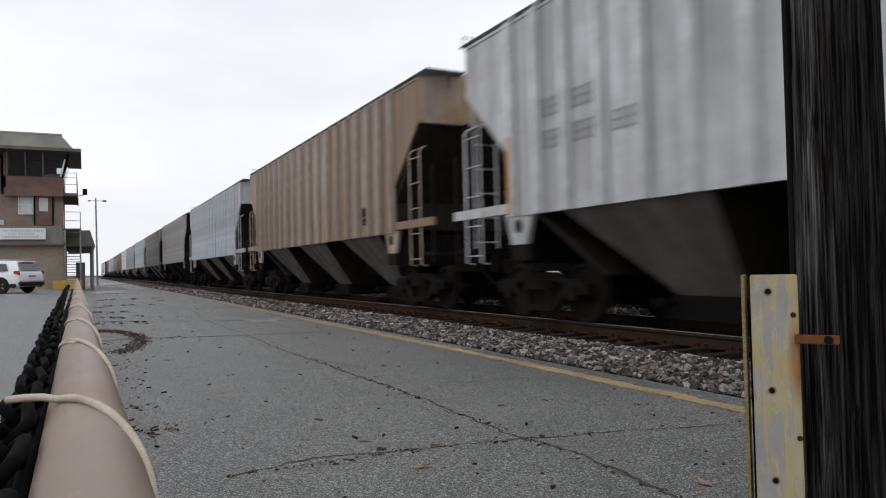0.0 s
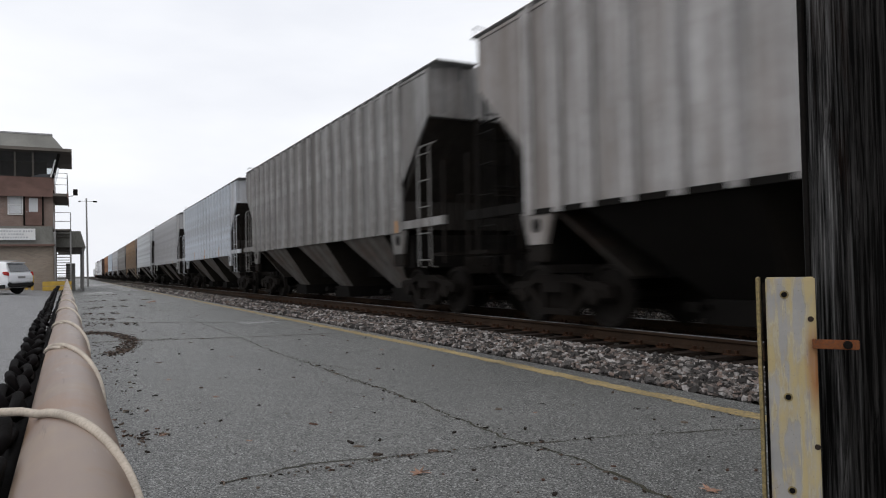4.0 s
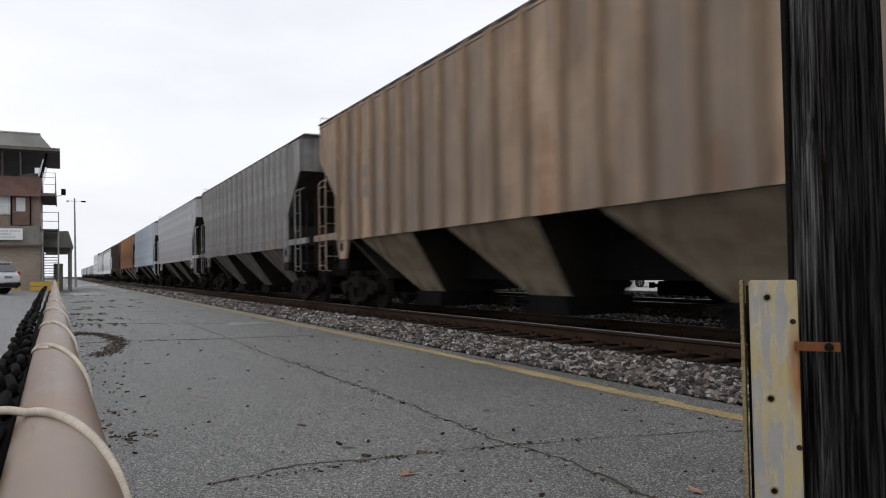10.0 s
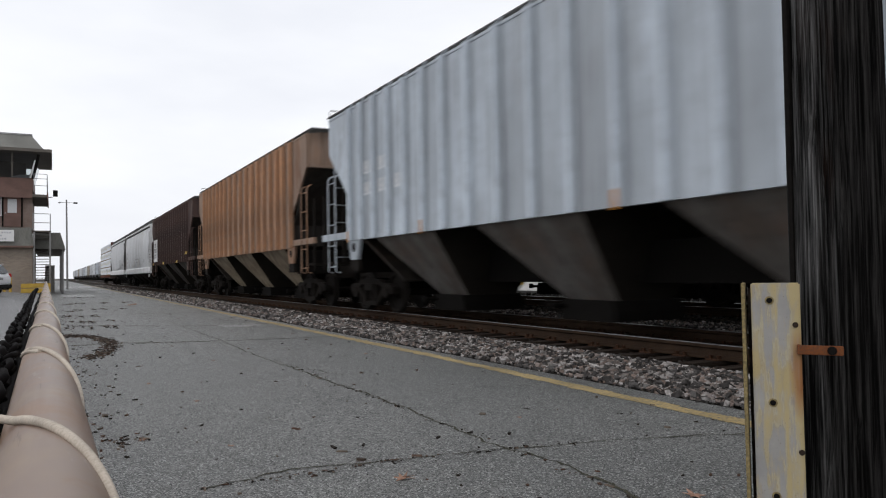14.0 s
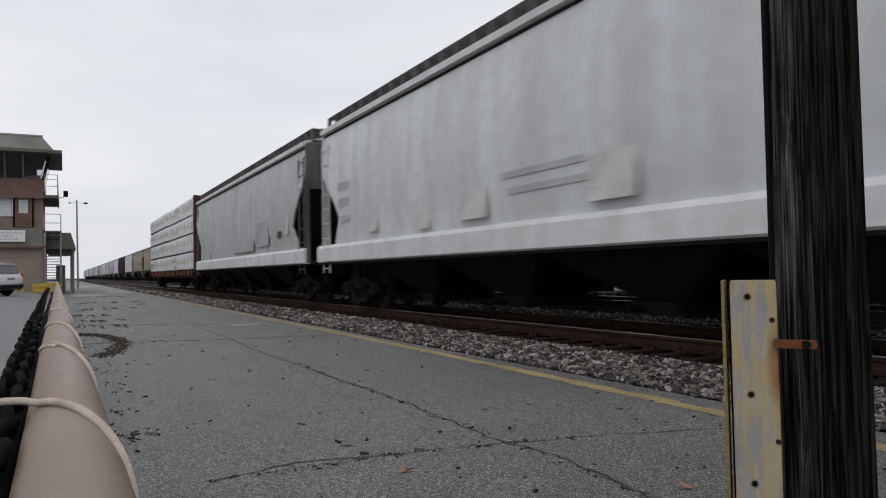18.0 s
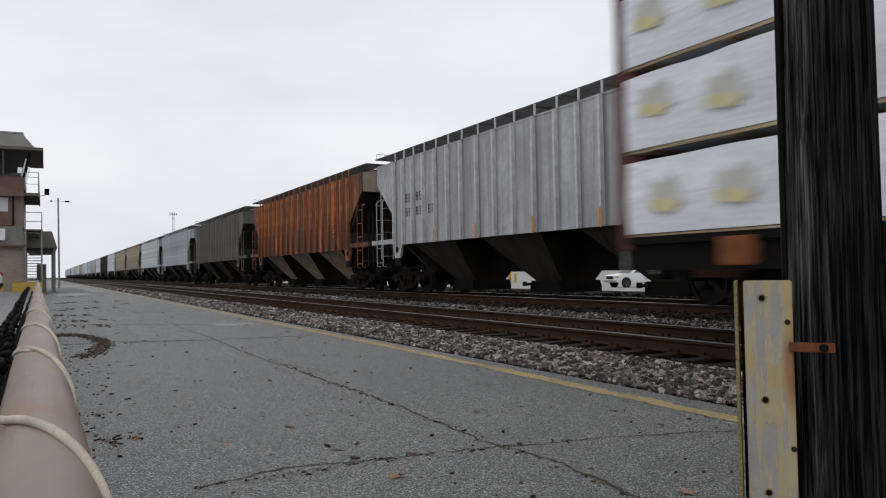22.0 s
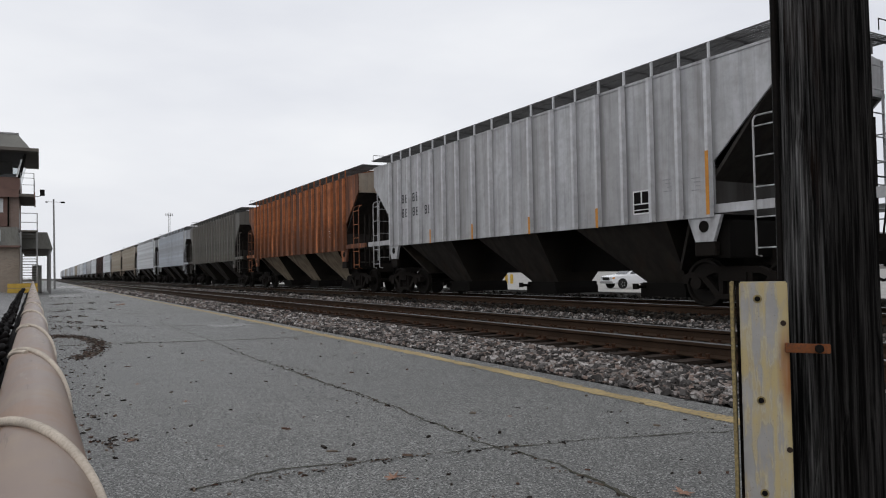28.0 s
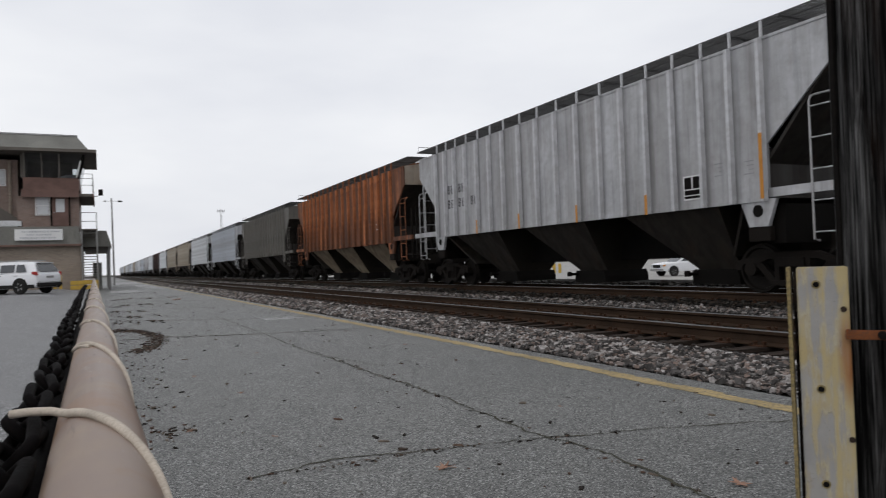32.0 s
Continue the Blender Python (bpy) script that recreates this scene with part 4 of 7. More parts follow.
    for y, z0, z1, mat in stripes or ():
        me = shared("stripe%.2f" % (z1 - z0), lambda bm: bx(bm, -0.004, 0.0, -0.037, 0.037, 0.0, z1 - z0))
        part("reflector", me, mat, car, "orange reflective strip", m=pose(-HALF - 0.1285, y, z0))
    return car


MARKS = {}
MARK_CELLS = [(dy, z) for z, ds in ((0.235, (1.6, 1.84, 2.37, 2.61)), (-0.235, (0.78, 1.02, 1.6, 1.84, 2.37, 2.61))) for dy in ds]


def make_marks():
    def mark(bm):
        for y in (-0.048, 0.048):
            bx(bm, -0.004, 0, y - 0.02, y + 0.02, -0.135, 0.135)
        for z in (-0.12, 0.0, 0.12):
            bx(bm, -0.004, 0, -0.028, 0.028, z - 0.02, z + 0.02)
    MARKS["stencil_mark"] = shared("stencil_mark", mark)

    def panel(bm):
        bx(bm, -0.004, 0, -0.23, 0.23, -0.24, 0.24)

    def panel_ink(bm):
        bx(bm, -0.008, -0.004, -0.2, -0.02, -0.02, 0.21)
        bx(bm, -0.008, -0.004, 0.02, 0.2, -0.02, 0.21)
        bx(bm, -0.008, -0.004, -0.2, 0.2, -0.14, -0.045)
        bx(bm, -0.008, -0.004, -0.2, 0.2, -0.21, -0.16)
    MARKS["data_panel"] = shared("data_panel", panel)
    MARKS["data_print"] = shared("data_print", panel_ink)

    def small(bm):
        for k in range(4):
            bx(bm, -0.004, 0, -0.1, 0.1 - 0.05 * (k % 3), 0.2 - 0.075 * k, 0.214 - 0.075 * k)
    MARKS["small_print"] = shared("small_print", small)
    MARKS["patch"] = shared("patch", lambda bm: bx(bm, -0.003, 0, -0.32, 0.32, -0.35, 0.35))
    MARKS["white_panel"] = shared("white_panel", lambda bm: bx(bm, -0.108, 0, -0.78, 0.78, -0.72, 0.72))
    MARKS["low_strip"] = shared("low_strip", lambda bm: bx(bm, -0.006, 0, -0.28, 0.28, -0.07, 0.07))


make_marks()

def smooth_hopper(name, m, body_mat, trim_mat, label, group, wheels, half_len, blotch=(), over=0.85, end_mat=None):
    """A curved-side four-bay covered hopper car."""
    car = base(name, m, label, "railway car", group)
    E_ = half_len - over
    key = "%.2f" % half_len
    z0, z1 = 1.5, 4.58

    def body_side(bm):
        """Outward bowed skin with its slanted ends."""
        n = 8
        prof = [(-1.42 - 0.2 * math.sin(math.pi * (0.12 + 0.76 * k / n)), z0 + (z1 - z0) * k / n) for k in range(n + 1)]
        cols = []
        for x, z in prof:
            inset = 0.0 if z > 3.55 else 1.3 * min(1.0, (3.55 - z) / 1.15)
            inset = inset if z > 2.3 else 1.3 - 0.6 * min(1.0, (2.3 - z) / 0.8)
            e = E_ - inset
            cols.append([bm.verts.new((x, y, z)) for y in np.linspace(-e, e, 9)])
        inner = [[bm.verts.new((v.co.x + 0.05, v.co.y, v.co.z)) for v in c] for c in cols]
        for a, b, ia, ib in zip(cols, cols[1:], inner, inner[1:]):
            for k in range(8):
                bm.faces.new((a[k], a[k + 1], b[k + 1], b[k]))
                bm.faces.new((ia[k], ib[k], ib[k + 1], ia[k + 1]))
            bm.faces.new((a[0], b[0], ib[0], ia[0]))
            bm.faces.new((a[8], ia[8], ib[8], b[8]))
    bs = shared("bowed_side" + key, body_side, smooth=True)
    trim = shared("top_trim" + key, lambda bm: prism(bm, [(-1.48, 4.5), (-1.6, 4.54), (-1.6, 4.66), (-1.35, 4.72), (-1.3, 4.5)], "y", -E_ - 0.02, E_ + 0.02))
    # thin dark bar added as the shadow under the top rail
    gut = shared("rail_shadow_strip" + key, lambda bm: bx(bm, -1.54, -1.46, -E_, E_, 4.46, 4.495))
    reach = over - 0.5
    sill = shared("deep_sill" + key, lambda bm: prism(bm, [(-1.6, 1.17), (-1.63, 1.2), (-1.63, 1.54), (-1.58, 1.62), (-1.45, 1.62), (-1.45, 1.17)], "y", -E_ - reach, E_ + reach))
    flange = shared("sill_flange" + key, lambda bm: bx(bm, -1.66, -1.45, -E_ - 0.3, E_ + 0.3, 1.12, 1.165))
    for s in (-1, 1):
        r = pose(0, 0, 0, 0, 0, 0 if s < 0 else 180)
        part("side_panel", bs, body_mat, car, m=r)
        part("top_rail", trim, trim_mat, car, m=r)
        # shadow strip below the rail, not a real gutter
        part("gutter", gut, GRIME_STEEL, car, m=r)
        q = part("side_sill", sill, trim_mat, car, m=r)
        part("flange", flange, BLACK_STEEL, q)

    def roof(bm):
        prism(bm, [(-1.4, 4.72), (-0.8, 4.82), (0, 4.86), (0.8, 4.82), (1.4, 4.72)], "y", -E_, E_)
        bx(bm, -0.3, 0.3, -E_ + 0.5, E_ - 0.5, 4.8, 4.95)
    part("roof", shared("bowed_roof" + key, roof), trim_mat, car)

    def board(bm):
        n = int(E_ / 0.55)
        for x in (-1.36, -1.1, -0.66):
            bx(bm, x - 0.01, x + 0.01, -E_ - 0.1, E_ + 0.1, 5.0, 5.025)
        y = -E_ - 0.1
        while y < E_ + 0.1:
            bx(bm, -1.36, -0.66, y - 0.012, y + 0.012, 5.003, 5.022)
            y += 0.06
        for k in range(-n, n + 1):
            y = k * E_ / n
            bx(bm, -1.36, -0.7, y - 0.03, y + 0.03, 4.965, 5.0)
            bx(bm, -1.38, -1.3, y - 0.05, y + 0.05, 4.68, 5.0)
    wbm = shared("roof_walk" + key, board)
    for s in (-1, 1):
        part("running_board", wbm, GRATING, car, "steel grating walkway on the roof", m=pose(0, 0, 0, 0, 0, 0 if s < 0 else 180))

    def end_wall(bm):
        prism(bm, [(-1.5, 3.3), (1.5, 3.3), (1.5, 4.62), (0.8, 4.76), (-0.8, 4.76), (-1.5, 4.62)], "y", E_ - 0.02, E_ + 0.04)
        for x in (-1.55, 1.45):
            bx(bm, x, x + 0.1, E_ - 0.06, E_ + 0.03, 1.2, 4.6)

    def slope(bm):
        prism(bm, [(E_, 3.52), (E_ - 2.3, 1.3), (E_ - 2.34, 1.36), (E_ - 0.06, 3.54)], "x", -1.38, 1.38)

    def deck(bm):
        bx(bm, -1.45, 1.45, E_ - 1.2, E_ + 0.4, 1.16, 1.22)
        bx(bm, -0.22, 0.22, E_ - 2.0, E_ + 0.55, 0.76, 1.15)
        bx(bm, -1.0, -0.5, E_ - 0.7, E_ - 0.3, 1.22, 1.7)
        tube(bm, (0.1, E_ - 0.5, 1.55), (1.0, E_ - 0.5, 1.55), 0.22, 12)
    lad = ladder_mesh("tall_ladder", 0.9, 4.2, 0.48, 9)
    for q in (-1, 1):
        r = pose(0, 0, 0, 0, 0, 0 if q > 0 else 180)
        part("end_panel", shared("bowed_end" + key, end_wall), end_mat or trim_mat, car, m=r)
        part("slope_sheet", shared("bowed_slope" + key, slope), P_BAY_SHADE, car, m=r)
        part("end_platform", shared("bowed_deck" + key, deck), GRIME_STEEL, car, "end platform with brake reservoir", m=r)
        part("coupler", coupler_mesh(), BLACK_STEEL, car, "knuckle coupler with air hose", m=r @ pose(0, half_len - 0.55, 0))
        for s in (-1, 1):
            part("ladder", lad, GRATING if end_mat else trim_mat, car, m=pose(s * 1.58, q * (E_ - 0.32) - (0.24 if s < 0 else -0.24), 0, 0, 0, 0 if s < 0 else 180))
        truck(car, q * (half_len - 2.1), wheels)

    def bay(bm):
        a, b = E_ * 0.19, 0.36
        top = [bm.verts.new(p) for p in ((-1.4, -a, 1.2), (1.4, -a, 1.2), (1.4, a, 1.2), (-1.4, a, 1.2))]
        low = [bm.verts.new(p) for p in ((-0.6, -b, 0.42), (0.6, -b, 0.42), (0.6, b, 0.42), (-0.6, b, 0.42))]
        for k in range(4):
            bm.faces.new((top[k], top[(k + 1) % 4], low[(k + 1) % 4], low[k]))
        bm.faces.new(top)
        bm.faces.new(low[::-1])
        bx(bm, -0.75, 0.75, -0.42, 0.42, 0.26, 0.43)
        tube(bm, (-1.05, 0.2, 0.34), (1.05, 0.2, 0.34), 0.05, 8)
    for k in range(4):
        part("hopper", shared("small_bay" + key, bay), GRIME_STEEL, car, "sloping outlet hopper", m=pose(0, (k - 1.5) * E_ * 0.36, 0))
    for y, z, w, h, mat, what in blotch:
        me = shared("blotch%.2f_%.2f" % (w, h), lambda bm: bx(bm, -0.004, 0, -w / 2, w / 2, -h / 2, h / 2))
        part(what, me, mat, car, m=pose(-1.425 - 0.2 * math.sin(math.pi * (0.12 + 0.76 * (z - z0) / (z1 - z0))), y, z, 0, -7 if z > 3.2 else (5 if z < 2.4 else 0), 0))
    return car


def centerbeam_car(name, m, label, group, wheels):
    """A bulkhead flat car with a middle beam, loaded with wrapped lumber."""
    car = base(name, m, label, "railway car", group)
    H = 10.85

    def deck(bm):
        bx(bm, -1.42, 1.42, -H, H, 1.1, 1.22)
        prism(bm, [(-0.35, 0.75), (0.35, 0.75), (0.4, 1.1), (-0.4, 1.1)], "y", -H, H)
    part("deck", shared("flat_deck", deck), OXIDE_RED, car)
    chan = shared("side_channel", lambda bm: prism(bm, [(-1.4, 0.86), (-1.5, 0.86), (-1.5, 0.93), (-1.44, 0.93), (-1.44, 1.16), (-1.5, 1.16), (-1.5, 1.25), (-1.4, 1.25)], "y", -H, H))
    stake = shared("stake_pocket", lambda bm: bx(bm, -1.53, -1.44, -0.2, 0.2, 0.9, 1.2), bevel=0.01)
    for s in (-1, 1):
        q = part("side_sill", chan, BLACK_STEEL, car, m=pose(0, 0, 0, 0, 0, 0 if s < 0 else 180))
        for k in range(18):
            part("stake_pocket", stake, RUST if k % 2 else OXIDE_RED, q, "rusty winch pocket", m=pose(0, -H + 0.6 + k * 1.15, 0))

    def beam(bm):
        bx(bm, -0.12, 0.12, -H, H, 4.9, 5.15)
        for k in range(13):
            y = -H + 0.3 + k * (2 * H - 0.6) / 12
            bx(bm, -0.1, 0.1, y - 0.1, y + 0.1, 1.2, 4.95)
    part("center_beam", shared("center_beam", beam), OXIDE_RED, car, "red steel middle beam")

    hrib = shared("bulkhead_rib", lambda bm: bx(bm, -0.1, 0.1, H, H + 0.28, 1.1, 5.2), bevel=0.01)
    hbar = shared("bulkhead_bar", lambda bm: bx(bm, -1.3, 1.3, H, H + 0.2, -0.1, 0.1))
    lad = ladder_mesh("bulkhead_ladder", 0.8, 5.1, 0.5, 11)
    for q in (-1, 1):
        r = pose(0, 0, 0, 0, 0, 0 if q > 0 else 180)
        wide = 1.48 if q < 0 else 1.36
        head = part("bulkhead", shared("bulkhead%d" % q, lambda bm: bx(bm, -wide, wide, H - 0.12, H, 1.1, 5.2)), OXIDE_RED, car, "dark red ribbed end bulkhead", m=r)
        for k in range(5):
            part("rib", hrib, OXIDE_RED, head, m=pose((k - 2) * (wide - 0.1) / 2, 0, 0))
        for z in (2.88, 5.1):
            part("crossbar", hbar, OXIDE_RED, head, m=pose(0, 0, z))
        part("coupler", coupler_mesh(), BLACK_STEEL, car, "knuckle coupler with air hose", m=r @ pose(0, H + 0.2, 0))
        part("ladder", lad, GALV, car, m=r @ pose(-1.2, H + 0.33, 0, 0, 0, -90))
        truck(car, q * (H - 2.3), wheels)

    def bundle_mesh(key, length):
        def build(bm):
            r = random.Random(key)
            n, k = 14, 5
            xs = [-0.665 + 1.33 * i / k for i in range(k + 1)]
            grid = {}
            for j in range(n + 1):
                y = -length / 2 + length * j / n
                for i in range(k + 1):
                    for t in (0, 1):
                        grid[(j, i, t)] = bm.verts.new((xs[i], y, 0.06 + t * 0.87 + (r.uniform(-0.012, 0.012) if t else 0)))
                grid[(j, "m")] = bm.verts.new((-0.68 - r.uniform(0.0, 0.025), y, 0.5))
                grid[(j, "n")] = bm.verts.new((0.68, y, 0.5))
            for j in range(n):
                for t in (0, 1):
                    for i in range(k):
                        bm.faces.new((grid[(j, i, t)], grid[(j, i + 1, t)], grid[(j + 1, i + 1, t)], grid[(j + 1, i, t)]))
                for i, c in ((0, "m"), (k, "n")):
                    bm.faces.new((grid[(j, i, 0)], grid[(j + 1, i, 0)], grid[(j + 1, c)], grid[(j, c)]))
                    bm.faces.new((grid[(j, c)], grid[(j + 1, c)], grid[(j + 1, i, 1)], grid[(j, i, 1)]))
            for j in (0, n):
                bm.faces.new([grid[(j, i, 0)] for i in range(k + 1)] + [grid[(j, "n")]] + [grid[(j, i, 1)] for i in range(k, -1, -1)] + [grid[(j, "m")]])
        return shared(key, build)

    def dunnage(bm, length):
        for j in range(5):
            y = -length / 2 + 0.3 + (length - 0.6) * j / 4
            bx(bm, -0.66, 0.66, y - 0.05, y + 0.05, 0.0, 0.062)
        bx(bm, -0.67, -0.64, -length / 2 + 0.05, length / 2 - 0.05, 0.012, 0.05)

    def print_mesh(bm):
        prism(bm, [(-0.26, -0.08), (-0.04, -0.14), (0.1, -0.03), (0.26, 0.06), (0.2, 0.22), (0.03, 0.17), (-0.08, 0.28), (-0.2, 0.15)], "x", -0.002, 0.0)

    def bar_mesh(bm):
        prism(bm, [(-0.14, -0.17), (0.22, -0.12), (0.26, 0.0), (0.1, 0.02), (-0.18, -0.06)], "x", -0.002, 0.0)
    pm, ym = shared("wrap_print", print_mesh), shared("wrap_bar", bar_mesh)
    r = random.Random(11)
    lens = (5.4, 5.4, 5.4, 5.35)
    y = -H + 0.12
    for c, ln in enumerate(lens):
        for tier in range(4):
            for s in (-1, 1):
                z = 1.23 + tier * (0.985 if c < 2 else 1.01)
                bun = part("lumber_bundle", bundle_mesh("bundle%d%d" % (c, tier % 2), ln - 0.05), WRAP, car, "white plastic wrapped lumber bundle", m=pose(s * (0.8 if c < 2 else 0.76) + r.uniform(-0.012, 0.012), y + ln / 2, z, 0, 0, 0 if s < 0 else 180))
                part("dunnage", shared("dunnage%.1f" % ln, lambda bm: dunnage(bm, ln)), LUMBER, bun, "timber spacers")
                if s < 0:
                    for k in range(5):
                        yy = -ln / 2 + ln * (k + 0.5) / 5 + r.uniform(-0.12, 0.12)
                        zz = 0.52 + r.uniform(-0.08, 0.08)
                        part("print_mark", pm, PRINT_GREY, bun, m=pose(-0.705, yy, zz))
                        part("print_bar", ym, PRINT_YELLOW, bun, m=pose(-0.707, yy, zz))
        y += ln + 0.03
    tear = shared("wrap_tear", lambda bm: prism(bm, [(-0.5, -0.34), (-0.2, -0.37), (0.3, -0.35), (0.55, -0.38), (0.5, -0.28), (0.2, -0.31), (-0.1, -0.2), (-0.3, -0.27), (-0.5, -0.26)], "x", -0.003, 0.0))
    flap = shared("wrap_flap", lambda bm: prism(bm, [(-0.7, 0.05), (-0.2, 0.12), (0.3, 0.02), (0.8, 0.1), (0.5, 0.22), (0.1, 0.16), (-0.3, 0.26)], "x", -0.003, 0.0))
    for yy, z, me, mat in ((-4.0, 1.72, tear, LUMBER), (-3.6, 1.7, flap, FADED), (-4.6, 4.75, flap, FADED), (2.2, 2.75, flap, FADED)):
        part("torn_wrap", me, mat, car, "torn plastic wrap over bare boards", m=pose(-1.512, yy, z))
    return car


PRINT_GREY = worn("wrap_ink", (0.47, 0.46, 0.42), 0.5, scale=14, spread=0.3, dirt=(0.66, 0.67, 0.67), dirt_amount=0.9)
PRINT_YELLOW = worn("wrap_yellow", (0.58, 0.5, 0.2), 0.5, scale=14, dirt=(0.68, 0.68, 0.63), dirt_amount=0.9)

# ---- paints ----
P_GREY = car_paint("paint_grey", (0.47, 0.475, 0.49), (0.25, 0.24, 0.23), 0.35, 0.3, sheet=0.35)
P_PALE = car_paint("paint_pale_grey", (0.63, 0.64, 0.66), (0.3, 0.29, 0.285), 0.4, 0.4, sheet=0.6)
P_ASH = car_paint("paint_ash_grey", (0.46, 0.465, 0.48), (0.25, 0.24, 0.23), 0.45, 0.45, sheet=0.6)
P_GREY_B = car_paint("paint_grey_brown", (0.42, 0.41, 0.405), (0.17, 0.14, 0.12), 0.55, 0.6)
P_TAN = car_paint("paint_tan_rust", (0.42, 0.37, 0.325), (0.26, 0.17, 0.11), 0.6, 0.4, rust=0.75, rust_tint=(0.34, 0.17, 0.065))
P_BLUE = car_paint("paint_pale_blue", (0.53, 0.57, 0.62), (0.32, 0.3, 0.285), 0.4, 0.35, sheet=0.5)
P_SKY = car_paint("paint_sky_blue", (0.52, 0.575, 0.635), (0.33, 0.35, 0.37), 0.4, 0.35, sheet=0.5)
P_DARK = car_paint("paint_dark_grey", (0.31, 0.305, 0.3), (0.12, 0.11, 0.1), 0.65, 0.6)
P_MIST = car_paint("paint_mist_grey", (0.66, 0.68, 0.7), (0.24, 0.24, 0.24), 0.35, 0.4, sheet=0.6)
P_ORANGE = car_paint("paint_rust_orange", (0.41, 0.14, 0.05), (0.075, 0.04, 0.03), 0.75, 0.8, 0.75, 0.5, rust=0.95, rust_tint=(0.11, 0.055, 0.04))
P_RUST = car_paint("paint_rust_tan", (0.38, 0.265, 0.175), (0.2, 0.165, 0.14), 0.65, 0.5, 0.7, 0.25, rust=0.6, rust_tint=(0.2, 0.085, 0.035))
P_RUST_B = car_paint("paint_rust_blotched", (0.41, 0.2, 0.095), (0.27, 0.21, 0.17), 0.6, 0.5, 0.7, 0.35, rust=0.7, rust_tint=(0.17, 0.07, 0.03))
P_BROWN = car_paint("paint_dark_brown", (0.06, 0.036, 0.032), (0.075, 0.042, 0.034), 0.45, 0.4, 0.6, 0.3, rust=0.5, rust_tint=(0.2, 0.105, 0.065))
P_WHITE = car_paint("paint_white", (0.64, 0.66, 0.685), (0.45, 0.44, 0.42), 0.3, 0.1, 0.4, 0.05, False)
P_WHITE_T = car_paint("paint_white_trim", (0.66, 0.67, 0.68), (0.45, 0.44, 0.42), 0.25, 0.1, 0.4, 0.05, False)
P_SILVER = car_paint("paint_silver_grey", (0.49, 0.5, 0.515), (0.33, 0.32, 0.31), 0.3, 0.1, 0.4, 0.05, False)
P_OLIVE = car_paint("paint_olive_grey", (0.19, 0.185, 0.165), (0.1, 0.09, 0.08), 0.5, 0.5)
P_BEIGE = car_paint("paint_beige", (0.4, 0.37, 0.31), (0.25, 0.18, 0.13), 0.4, 0.3)
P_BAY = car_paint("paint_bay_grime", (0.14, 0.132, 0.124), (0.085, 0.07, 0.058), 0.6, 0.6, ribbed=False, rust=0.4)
# grime plus the shade under the cars, put into a near-black paint
P_BAY_SHADE = car_paint("paint_bay_black", (0.034, 0.029, 0.024), (0.014, 0.011, 0.009), 0.5, 0.5, ribbed=False)
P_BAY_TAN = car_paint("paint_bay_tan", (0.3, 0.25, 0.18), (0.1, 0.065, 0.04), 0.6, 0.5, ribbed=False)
FADED = worn("faded_patch", (0.35, 0.355, 0.365), 0.5, scale=3, dirt=(0.45, 0.44, 0.42), dirt_amount=0.4)
BEIGE_PATCH = worn("beige_patch", (0.57, 0.56, 0.54), 0.6, scale=4)

# ---- the passing train: place of each coupling along the track at the start, and the speed ----
SPEED = 13.72
FIRST = 11.65
near_cars, near_wheels = [], []


def stripes(ys, z0=1.62, h=0.5):
    return [(y, z0, z0 + h, ORANGE_MARK) for y in ys]


REP_L = ("lettering", LETTER_DARK, 3.1, 2.95)
REP_N = ("lettering", LETTER_WORN, 3.1, 2.95)
DATA = (("data_panel", LETTER_WHITE, -5.0, 2.08), ("data_print", BLACK_STEEL, -5.0, 2.08))
NEAR_DATA = (("data_panel", LETTER_WHITE, -4.97, 2.15), ("data_print", BLACK_STEEL, -4.97, 2.15))
SMALL = ("small_print", LETTER_FAINT, -6.36, 2.2)


